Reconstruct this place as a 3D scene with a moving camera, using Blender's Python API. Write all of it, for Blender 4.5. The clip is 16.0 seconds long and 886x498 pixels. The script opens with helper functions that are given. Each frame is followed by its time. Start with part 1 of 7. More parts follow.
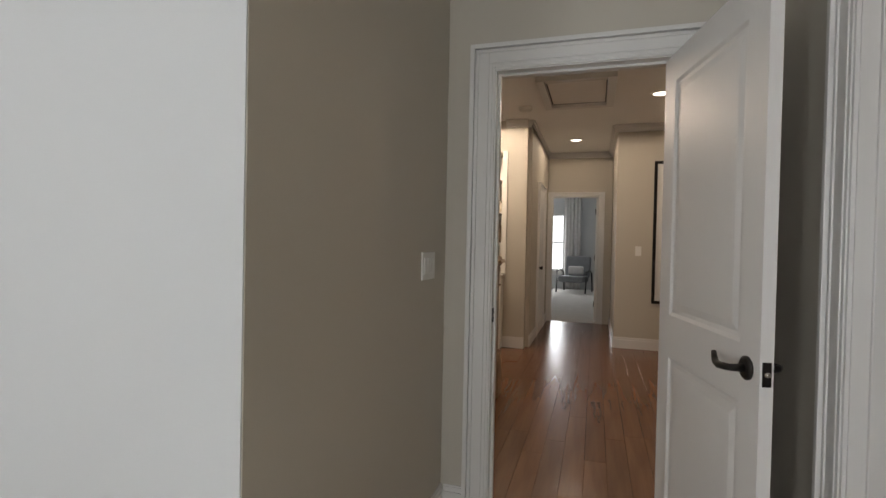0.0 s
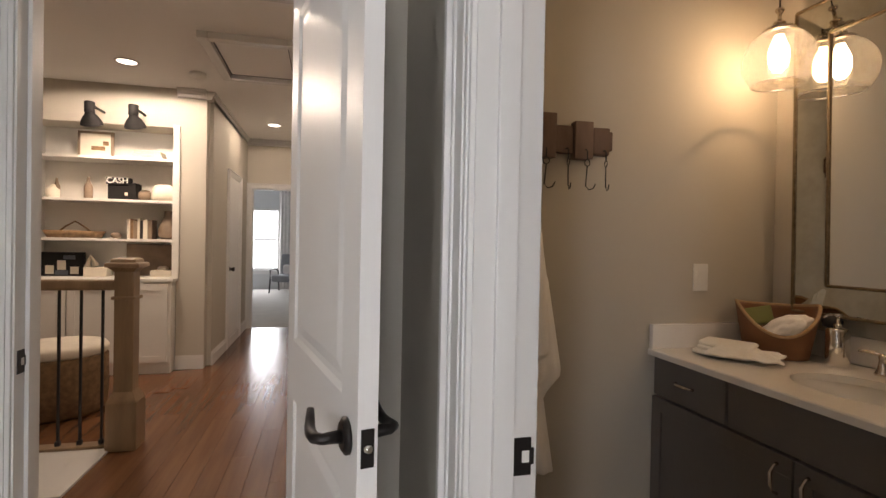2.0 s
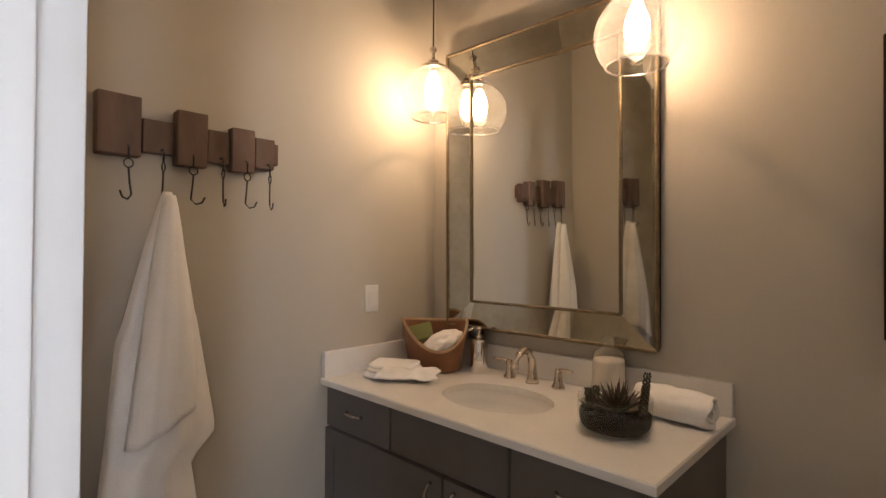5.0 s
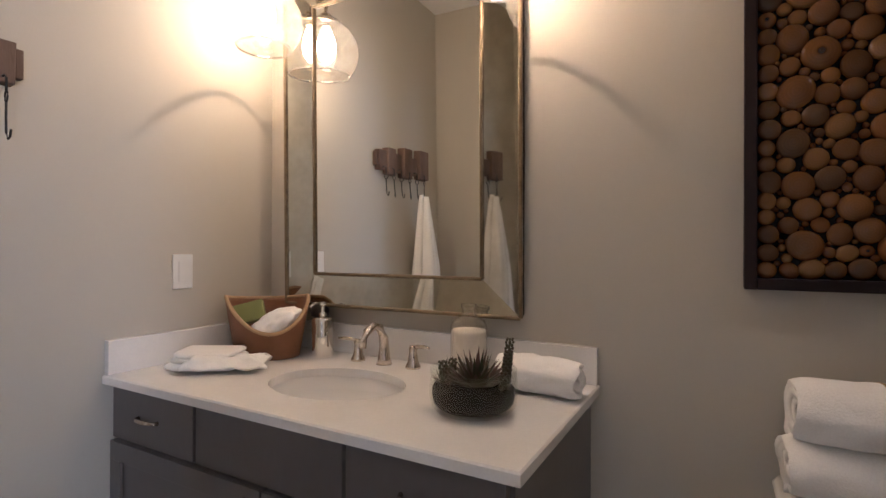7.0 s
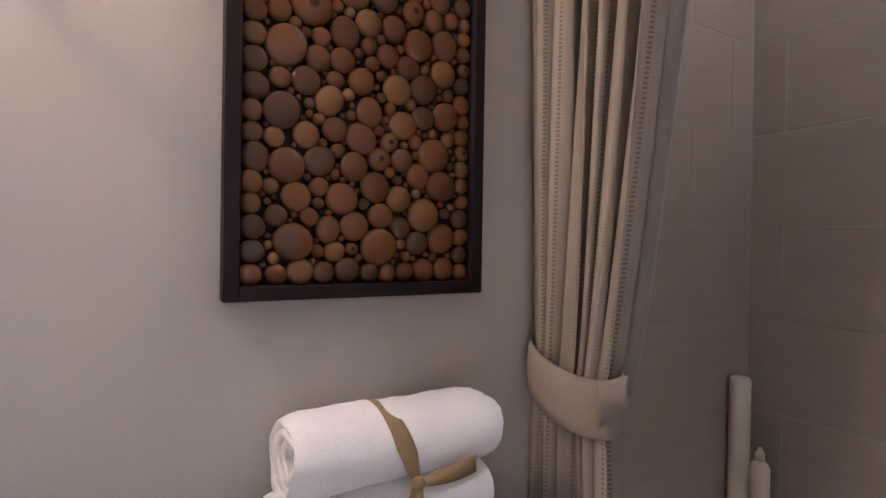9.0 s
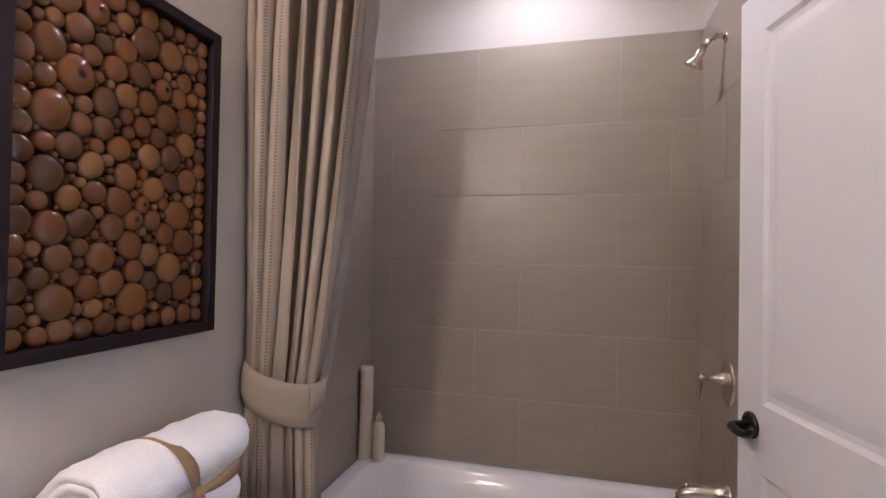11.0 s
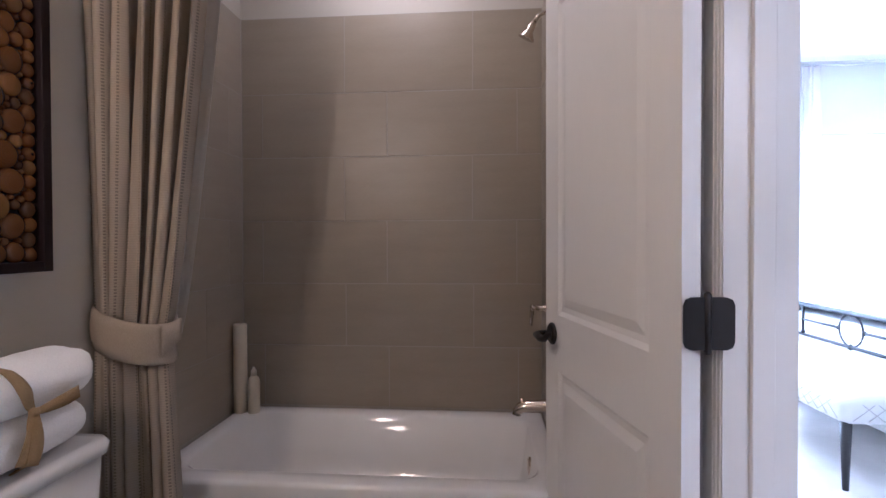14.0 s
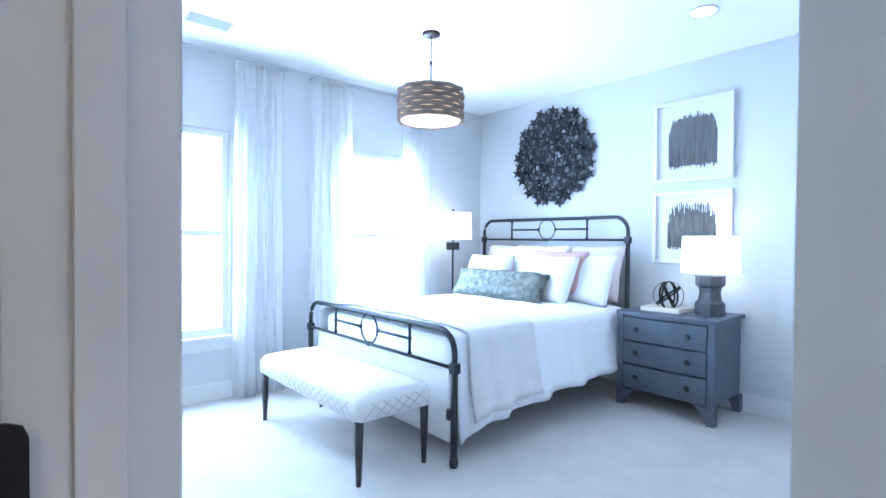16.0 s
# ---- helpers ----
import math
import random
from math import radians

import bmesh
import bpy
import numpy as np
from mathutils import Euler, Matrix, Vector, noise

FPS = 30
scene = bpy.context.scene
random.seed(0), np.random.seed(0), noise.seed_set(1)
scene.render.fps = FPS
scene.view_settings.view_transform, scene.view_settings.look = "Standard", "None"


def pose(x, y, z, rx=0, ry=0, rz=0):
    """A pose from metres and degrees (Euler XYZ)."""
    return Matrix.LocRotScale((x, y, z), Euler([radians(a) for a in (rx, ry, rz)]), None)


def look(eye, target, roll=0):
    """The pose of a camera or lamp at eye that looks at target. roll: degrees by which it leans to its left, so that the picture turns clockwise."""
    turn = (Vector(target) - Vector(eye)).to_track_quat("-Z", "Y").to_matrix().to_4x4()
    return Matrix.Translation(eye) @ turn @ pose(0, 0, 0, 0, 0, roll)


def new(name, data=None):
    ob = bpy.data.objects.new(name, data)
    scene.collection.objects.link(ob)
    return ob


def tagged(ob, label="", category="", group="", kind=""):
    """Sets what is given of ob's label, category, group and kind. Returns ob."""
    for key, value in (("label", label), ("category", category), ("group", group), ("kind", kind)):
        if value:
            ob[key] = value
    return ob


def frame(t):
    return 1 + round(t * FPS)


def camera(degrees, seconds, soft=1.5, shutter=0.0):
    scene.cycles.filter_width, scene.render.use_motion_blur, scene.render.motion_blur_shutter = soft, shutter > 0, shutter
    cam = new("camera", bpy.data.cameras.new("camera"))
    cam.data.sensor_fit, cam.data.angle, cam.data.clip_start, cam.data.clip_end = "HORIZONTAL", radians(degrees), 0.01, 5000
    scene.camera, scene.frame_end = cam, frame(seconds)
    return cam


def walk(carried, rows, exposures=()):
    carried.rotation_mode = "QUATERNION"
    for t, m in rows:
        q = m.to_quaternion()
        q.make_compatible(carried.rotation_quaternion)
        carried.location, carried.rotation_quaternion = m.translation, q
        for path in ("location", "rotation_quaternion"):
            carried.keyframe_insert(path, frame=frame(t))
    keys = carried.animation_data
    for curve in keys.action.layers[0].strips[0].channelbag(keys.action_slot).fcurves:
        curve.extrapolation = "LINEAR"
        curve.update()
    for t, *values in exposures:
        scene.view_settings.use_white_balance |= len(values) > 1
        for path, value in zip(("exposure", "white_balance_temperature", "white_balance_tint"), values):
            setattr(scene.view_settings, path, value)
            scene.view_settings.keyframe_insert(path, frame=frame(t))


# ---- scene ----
cam = camera(83.6, 16.0)
PATH = [
    (0, (0.198, 0.529, 1.267), (-0.389, 2.44, 1.237), 1.2),
    (0.5, (0.223, 0.742, 1.261), (-0.132, 2.71, 1.229), 0.7),
    (1, (0.324, 0.963, 1.26), (0.184, 2.958, 1.239), 1.0),
    (1.5, (0.433, 1.108, 1.267), (0.516, 3.106, 1.248), 1.1),
    (2, (0.562, 1.188, 1.278), (1.022, 3.134, 1.258), 1.1),
    (2.5, (0.683, 1.23, 1.291), (1.614, 3.001, 1.274), 1.1),
    (3, (0.735, 1.269, 1.289), (1.984, 2.831, 1.282), 1.0),
    (3.5, (0.766, 1.277, 1.309), (2.148, 2.722, 1.309), 0.9),
    (4, (0.759, 1.276, 1.362), (2.196, 2.667, 1.362), 0.7),
    (4.2, (0.766, 1.268, 1.372), (2.204, 2.658, 1.39), 0.5),
    (6.3, (0.888, 1.398, 1.263), (2.378, 2.732, 1.271), 0.3),
    (6.5, (0.921, 1.407, 1.253), (2.445, 2.703, 1.256), 0.2),
    (7, (1.087, 1.411, 1.231), (2.832, 2.387, 1.237), 0.2),
    (7.5, (1.237, 1.363, 1.202), (3.155, 1.929, 1.25), 0.6),
    (8, (1.344, 1.333, 1.21), (3.337, 1.496, 1.221), 0.2),
    (8.5, (1.453, 1.397, 1.215), (3.404, 0.959, 1.254), 0.1),
    (9, (1.558, 1.454, 1.243), (3.291, 0.457, 1.229), 0.9),
    (9.5, (1.571, 1.514, 1.254), (3.01, 0.124, 1.258), 0.7),
    (10, (1.601, 1.669, 1.303), (2.578, -0.076, 1.312), 0.8),
    (10.2, (1.574, 1.739, 1.344), (2.396, -0.085, 1.358), 0.8),
    (12.3, (1.536, 2.084, 1.312), (1.947, 0.127, 1.339), 1.1),
    (12.5, (1.534, 2.101, 1.285), (1.951, 0.145, 1.295), 0.9),
    (13, (1.506, 2.128, 1.242), (1.924, 0.172, 1.227), 0.5),
    (13.5, (1.433, 2.123, 1.215), (1.783, 0.154, 1.192), 0.0),
    (14, (1.325, 2.055, 1.215), (1.484, 0.061, 1.187), -0.2),
    (14.5, (1.224, 1.943, 1.242), (1.046, -0.049, 1.204), -0.0),
    (15, (1.172, 1.805, 1.255), (0.555, -0.097, 1.214), 0.2),
    (15.5, (1.079, 1.733, 1.275), (0.041, 0.024, 1.235), 0.3),
    (16, (0.912, 1.684, 1.262), (-0.408, 0.181, 1.230), 0.5),
]
EXPOSURES = [
    (0.0, -1.68, 7100, 16), (1.0, -1.05, 6900, 16), (1.5, -1.08, 7100, 19), (2.0, -1.14, 7100, 20), (2.5, -1.04, 7200, 22), (3.5, -0.60, 7100, 22), (4.2, -0.50, 6900, 20), (6.3, -0.30, 5850, 19),
    (7.0, -0.16, 5500, 20), (7.5, -0.08, 5300, 19), (8.0, 0.12, 5100, 22), (9.0, 0.72, 4980, 26), (10.0, 0.96, 4750, 23), (12.5, 0.92, 4850, 27), (13.5, 0.62, 4720, 25), (14.5, 0.10, 4950, 22),
    (15.0, -0.14, 4900, 16), (16.0, -0.30, 4650, 12),
]
walk(cam, [(t, look(eye, target, roll)) for t, eye, target, roll in PATH], EXPOSURES)

# ---------------------------------------------------------------- world and lights
world = bpy.data.worlds.new("world")
scene.world = world
world.use_nodes = True
wn = world.node_tree.nodes
sky = wn.new("ShaderNodeTexSky")
sky.sky_type, sky.sun_disc, sky.sun_elevation, sky.sun_rotation = "NISHITA", False, radians(50), radians(120)
world.node_tree.links.new(sky.outputs[0], wn["Background"].inputs[0])
wn["Background"].inputs[1].default_value = 0.12
WARM, SOFT, DAY = (1.0, 0.66, 0.36), (1.0, 0.82, 0.62), (0.82, 0.92, 1.0)


def lamp(name, kind, where, watts, colour, size=0.05, target=None, size_y=None, angle=70, blend=0.6):
    data = bpy.data.lights.new(name, kind)
    data.energy, data.color = watts, colour
    if kind == "AREA":
        data.size = size
        if size_y:
            data.shape, data.size_y = "RECTANGLE", size_y
    else:
        data.shadow_soft_size = size
    if kind == "SPOT":
        data.spot_size, data.spot_blend = radians(angle), blend
    ob = new(name, data)
    ob.matrix_world = look(where, target) if target else pose(*where)
    return ob


lamp("sun", "SUN", (0, -10, 10), 2.0, (1.0, 0.95, 0.88), target=(2.0, 0, 0)).data.angle = radians(0.5)
# daylight in the window openings
lamp("window_daylight", "AREA", (0.02, -2.47, 1.32), 135, DAY, 0.85, (0.02, 0, 1.0), 1.6)
lamp("window_daylight", "AREA", (-1.83, -2.47, 1.32), 140, DAY, 0.75, (-1.83, 0, 1.0), 1.6)
lamp("window_daylight", "AREA", (-1.3, 14.95, 1.35), 120, DAY, 1.3, (-1.0, 12, 1.0), 1.6)
# bathroom pendants, shower downlight
lamp("pendant_bulb_light", "POINT", (2.27, 2.78, 2.03), 7.8, WARM, 0.003)
lamp("pendant_bulb_light", "POINT", (2.28, 1.915, 2.03), 7.8, WARM, 0.003)
lamp("shower_light", "SPOT", (1.72, 0.16, 2.70), 13, SOFT, 0.06, (1.72, 0.16, 0), angle=168)
# hall downlights and shelf spots
# the last downlight is unseen, added to light the near hall
for hx, hy, watts in ((-0.095, 7.785, 40), (-1.065, 5.8, 170), (0.77, 5.72, 65), (-0.1, 4.1, 65)):
    lamp("hall_light", "SPOT", (hx, hy, 2.70), watts, (1.0, 0.86, 0.70), 0.06, (hx, hy, 0), angle=176, blend=0.12)
for hx in (-1.148, -1.497):
    lamp("shelf_light", "SPOT", (hx, 6.2, 2.24), 36, SOFT, 0.04, (hx - 0.05, 6.75, 1.5), angle=110)
# bedroom lamps
lamp("drum_light", "POINT", (-1.36, -1.05, 2.25), 9, SOFT, 0.05)
lamp("table_lamp_light", "POINT", (-3.0, 0.235, 1.17), 5, SOFT, 0.05)
lamp("floor_lamp_light", "POINT", (-2.62, -2.16, 1.44), 5, SOFT, 0.05)
lamp("bedroom_downlight", "SPOT", (-2.42, 0.38, 2.72), 12, SOFT, 0.06, (-2.42, 0.38, 0), angle=130)


# ---------------------------------------------------------------- materials
def material(name, colour, rough=0.5, metal=0.0, var=0.06, scale=3.0, bump=0.0, bump_scale=60.0, stretch=(1, 1, 1), spec=0.5,
             colour2=None, fine=0.03, sheen=0.0, random_tint=0.0):
    m = bpy.data.materials.new(name)
    m.use_nodes = True
    n, l = m.node_tree.nodes, m.node_tree.links
    b = n["Principled BSDF"]
    b.inputs["Roughness"].default_value, b.inputs["Metallic"].default_value = rough, metal
    b.inputs["Specular IOR Level"].default_value = spec
    b.inputs["Sheen Weight"].default_value = sheen
    co = n.new("ShaderNodeTexCoord")
    mp = n.new("ShaderNodeMapping")
    mp.inputs["Scale"].default_value = stretch
    l.new(co.outputs["Object"], mp.inputs[0])
    big, small = n.new("ShaderNodeTexNoise"), n.new("ShaderNodeTexNoise")
    big.inputs["Scale"].default_value, small.inputs["Scale"].default_value = scale, bump_scale
    big.inputs["Detail"].default_value, small.inputs["Detail"].default_value = 4, 3
    for t in (big, small):
        l.new(mp.outputs[0], t.inputs["Vector"])
    ramp = n.new("ShaderNodeValToRGB")
    lo = colour2 or tuple(c * (1 - var) for c in colour)
    hi = colour if colour2 else tuple(min(1, c * (1 + var)) for c in colour)
    ramp.color_ramp.elements[0].color, ramp.color_ramp.elements[1].color = (*lo, 1), (*hi, 1)
    ramp.color_ramp.elements[0].position, ramp.color_ramp.elements[1].position = 0.3, 0.7
    l.new(big.outputs[0], ramp.inputs[0])
    hue = n.new("ShaderNodeHueSaturation")
    l.new(ramp.outputs[0], hue.inputs["Color"])
    val = n.new("ShaderNodeMath")
    val.operation = "MULTIPLY_ADD"
    val.inputs[1].default_value, val.inputs[2].default_value = 2 * fine, 1 - fine
    l.new(small.outputs[0], val.inputs[0])
    last = val.outputs[0]
    if random_tint:
        info, add = n.new("ShaderNodeObjectInfo"), n.new("ShaderNodeMath")
        add.operation = "MULTIPLY_ADD"
        add.inputs[1].default_value = random_tint
        l.new(info.outputs["Random"], add.inputs[0])
        l.new(last, add.inputs[2])
        last = add.outputs[0]
    l.new(last, hue.inputs["Value"])
    l.new(hue.outputs[0], b.inputs["Base Color"])
    if bump:
        bp = n.new("ShaderNodeBump")
        bp.inputs["Strength"].default_value, bp.inputs["Distance"].default_value = bump, 0.004
        l.new(small.outputs[0], bp.inputs["Height"])
        l.new(bp.outputs[0], b.inputs["Normal"])
    return m


def glowing(name, colour, strength):
    m = bpy.data.materials.new(name)
    m.use_nodes = True
    b = m.node_tree.nodes["Principled BSDF"]
    b.inputs["Base Color"].default_value = (*colour, 1)
    b.inputs["Emission Color"].default_value, b.inputs["Emission Strength"].default_value = (*colour, 1), strength
    return m


def clear_glass(name, tint=(1, 1, 1), gloss=0.08, edge=0.45, bloom=0.0):
    """Thin glass: clear, with a sheen that grows towards grazing, and a milky share for a bulb's bloom."""
    m = bpy.data.materials.new(name)
    m.use_nodes = True
    n, l = m.node_tree.nodes, m.node_tree.links
    n.remove(n["Principled BSDF"])
    t, g, mix, w = n.new("ShaderNodeBsdfTransparent"), n.new("ShaderNodeBsdfGlossy"), n.new("ShaderNodeMixShader"), n.new("ShaderNodeLayerWeight")
    t.inputs[0].default_value = (*tint, 1)
    g.inputs["Roughness"].default_value = 0.02
    w.inputs["Blend"].default_value = 0.35
    sc = n.new("ShaderNodeMath")
    sc.operation = "MULTIPLY_ADD"
    sc.inputs[1].default_value, sc.inputs[2].default_value = edge, gloss * 0.5
    l.new(w.outputs["Facing"], sc.inputs[0])
    l.new(sc.outputs[0], mix.inputs[0])
    l.new(t.outputs[0], mix.inputs[1])
    l.new(g.outputs[0], mix.inputs[2])
    last = mix.outputs[0]
    if bloom:
        bloom_bsdf, veil = n.new("ShaderNodeBsdfTranslucent"), n.new("ShaderNodeMixShader")
        bloom_bsdf.inputs[0].default_value = (0.95, 0.93, 0.90, 1)
        veil.inputs[0].default_value = bloom
        l.new(last, veil.inputs[1])
        l.new(bloom_bsdf.outputs[0], veil.inputs[2])
        last = veil.outputs[0]
    l.new(last, n["Material Output"].inputs[0])
    return m


def shade_cloth(name, colour, glow, light=(1.0, 0.93, 0.82)):
    """Lampshade cloth that lets its bulb's light through."""
    m = material(name, colour, 0.9, bump=0.2, bump_scale=300)
    b = m.node_tree.nodes["Principled BSDF"]
    b.inputs["Emission Color"].default_value, b.inputs["Emission Strength"].default_value = (*light, 1), glow
    return m


M = {}
M["wall"] = material("wall_paint_greige", (0.50, 0.465, 0.40), 0.75, var=0.025, scale=0.8, bump=0.06, bump_scale=220, fine=0.015)
# pale grey holds the bluish daylight that falls on the greige inner wall
M["wall_bed"] = material("wall_daylit_grey", (0.56, 0.57, 0.57), 0.75, var=0.025, scale=0.8, bump=0.06, bump_scale=220, fine=0.015)
M["ceiling"] = material("ceiling_paint", (0.84, 0.835, 0.82), 0.85, var=0.02, scale=1.0, bump=0.15, bump_scale=160, fine=0.02)
M["trim"] = material("white_trim_paint", (0.67, 0.66, 0.64), 0.32, var=0.02, scale=1.5, bump=0.03, bump_scale=90, fine=0.012)
M["door"] = material("white_door_paint", (0.78, 0.77, 0.75), 0.42, var=0.02, scale=1.2, bump=0.05, bump_scale=130, stretch=(1, 1, 0.15), fine=0.015)
M["wood_floor"] = material("hardwood", (0.175, 0.078, 0.036), 0.24, var=0.2, scale=2.2, bump=0.08, bump_scale=26, stretch=(9, 0.7, 1), fine=0.15, random_tint=0.25,
                           colour2=(0.115, 0.050, 0.024))
M["carpet"] = material("carpet", (0.60, 0.57, 0.53), 0.95, var=0.05, scale=5, bump=1.0, bump_scale=420, fine=0.15, spec=0.1)
M["bath_floor"] = material("floor_tile", (0.36, 0.32, 0.27), 0.4, var=0.08, scale=3, bump=0.05, bump_scale=60)
M["tile"] = material("taupe_tile", (0.288, 0.243, 0.184), 0.36, var=0.05, scale=3.5, bump=0.05, bump_scale=45, fine=0.06, random_tint=0.03, stretch=(1, 1, 5))
M["grout"] = material("grout", (0.35, 0.315, 0.265), 0.9, var=0.04, bump=0.2, bump_scale=300)
M["ceramic"] = material("white_ceramic", (0.78, 0.765, 0.74), 0.08, var=0.01, scale=2, fine=0.004)
M["quartz"] = material("white_quartz", (0.78, 0.765, 0.74), 0.12, var=0.03, scale=8, bump=0.0, bump_scale=160, fine=0.05)
M["vanity"] = material("grey_brown_vanity_paint", (0.125, 0.112, 0.108), 0.36, var=0.08, scale=4, bump=0.06, bump_scale=70, fine=0.05, stretch=(1, 1, 0.3))
M["nickel"] = material("brushed_nickel", (0.62, 0.55, 0.47), 0.22, 1.0, var=0.04, scale=10, bump_scale=200)
M["chrome"] = material("chrome", (0.78, 0.76, 0.73), 0.08, 1.0, var=0.01)
M["bronze"] = material("oil_rubbed_bronze", (0.018, 0.015, 0.014), 0.42, 0.4, var=0.1, scale=12)
M["iron"] = material("dark_iron", (0.035, 0.036, 0.038), 0.5, 0.5, var=0.15, scale=14, bump=0.1, bump_scale=120)
M["plate"] = material("switch_plate_plastic", (0.74, 0.73, 0.70), 0.3, var=0.01)
M["mirror"] = material("mirror_silver", (0.86, 0.87, 0.85), 0.008, 1.0, var=0.0, fine=0.0)
M["antique_mirror"] = material("antique_mirror_silver", (0.60, 0.59, 0.53), 0.03, 1.0, var=0.12, scale=9, fine=0.10, bump_scale=40, colour2=(0.47, 0.45, 0.39))
M["bead"] = material("antique_gold_bead", (0.21, 0.16, 0.10), 0.38, 0.8, var=0.2, scale=40, bump=0.5, bump_scale=240, fine=0.2)
M["glass"] = clear_glass("clear_glass", gloss=0.02, edge=0.12)
# a milky share puts the bulb's bloom into the clear globe and rim
M["globe"] = clear_glass("globe_glass", (0.97, 0.95, 0.92), gloss=0.07, edge=0.5, bloom=0.065)
M["thick_glass"] = clear_glass("thick_rim_glass", (0.80, 0.78, 0.75), gloss=0.9, edge=0.35, bloom=0.15)
M["jar_glass"] = clear_glass("jar_glass", (0.97, 0.97, 0.95), gloss=0.10, edge=0.65)
M["bowl_glass"] = clear_glass("bowl_glass", (0.96, 0.97, 0.96), gloss=0.03, edge=0.13)
M["bulb"] = glowing("edison_bulb_glass", (1.0, 0.82, 0.56), 40)
M["downlight"] = glowing("downlight_lens", (1.0, 0.92, 0.80), 14)
M["terry"] = material("white_terry", (0.93, 0.92, 0.90), 0.95, var=0.02, scale=12, bump=0.4, bump_scale=260, fine=0.08, spec=0.1, sheen=0.3)
M["burlap"] = material("tan_burlap", (0.36, 0.255, 0.135), 0.9, var=0.1, scale=20, bump=0.8, bump_scale=420, fine=0.15, spec=0.1)
def translucent(name, colour, share=0.5, open_weave=0.0):
    """Thin cloth that daylight shines through."""
    m = material(name, colour, 0.9, var=0.03, scale=4, bump=0.3, bump_scale=300, fine=0.05, spec=0.1)
    n, l = m.node_tree.nodes, m.node_tree.links
    t, mix = n.new("ShaderNodeBsdfTranslucent"), n.new("ShaderNodeMixShader")
    t.inputs[0].default_value = (*colour, 1)
    mix.inputs[0].default_value = share
    l.new(n["Principled BSDF"].outputs[0], mix.inputs[1])
    l.new(t.outputs[0], mix.inputs[2])
    last = mix.outputs[0]
    if open_weave:
        gap, thin = n.new("ShaderNodeBsdfTransparent"), n.new("ShaderNodeMixShader")
        thin.inputs[0].default_value = open_weave
        l.new(last, thin.inputs[1])
        l.new(gap.outputs[0], thin.inputs[2])
        last = thin.outputs[0]
    l.new(last, n["Material Output"].inputs[0])
    return m


M["curtain"] = material("oatmeal_curtain_linen", (0.375, 0.318, 0.252), 0.92, var=0.05, scale=5, bump=0.7, bump_scale=420, fine=0.2, spec=0.1, stretch=(1, 1, 0.5))


def eyelet_rows(m):
    """Rows of tiny dark eyelets woven down the cloth, with a fine cross rib."""
    n, l = m.node_tree.nodes, m.node_tree.links
    b = n["Principled BSDF"]
    uv, sep = n.new("ShaderNodeUVMap"), n.new("ShaderNodeSeparateXYZ")
    uv.uv_map = "weave"
    l.new(uv.outputs[0], sep.inputs[0])

    def calc(op, a, c, d=None):
        nd = n.new("ShaderNodeMath")
        nd.operation = op
        for k, val in enumerate((a, c, d)):
            if isinstance(val, float):
                nd.inputs[k].default_value = val
            elif val is not None:
                l.new(val, nd.inputs[k])
        return nd.outputs[0]

    across = calc("LESS_THAN", calc("FRACT", calc("MULTIPLY", sep.outputs["X"], 17.0), None), 0.13)
    along = calc("LESS_THAN", calc("FRACT", calc("MULTIPLY", sep.outputs["Y"], 105.0), None), 0.55)
    hole = calc("MULTIPLY", across, along)
    rib = calc("SINE", calc("MULTIPLY", sep.outputs["Y"], 900.0), None)
    value = calc("MULTIPLY_ADD", hole, -0.42, calc("MULTIPLY_ADD", rib, 0.05, 0.97))
    hue = n.new("ShaderNodeHueSaturation")
    old = b.inputs["Base Color"].links[0].from_socket
    l.new(old, hue.inputs["Color"])
    l.new(value, hue.inputs["Value"])
    l.new(hue.outputs[0], b.inputs["Base Color"])


M["curtain_weave"] = material("oatmeal_eyelet_weave", (0.375, 0.318, 0.250), 0.92, var=0.06, scale=5, bump=0.6, bump_scale=420, fine=0.16, spec=0.1)
eyelet_rows(M["curtain_weave"])
M["liner"] = translucent("pale_liner_cloth", (0.48, 0.44, 0.38), 0.4)
M["sheer"] = translucent("white_curtain_linen", (0.96, 0.96, 0.96), 0.85, 0.45)
M["art_frame"] = material("espresso_frame", (0.016, 0.009, 0.010), 0.55, spec=0.2, var=0.2, scale=8, bump=0.08, bump_scale=80, stretch=(1, 1, 0.2))
M["slice"] = material("polished_wood_slice", (0.20, 0.085, 0.028), 0.22, spec=0.35, var=0.1, scale=1.3, bump_scale=14, fine=0.08)


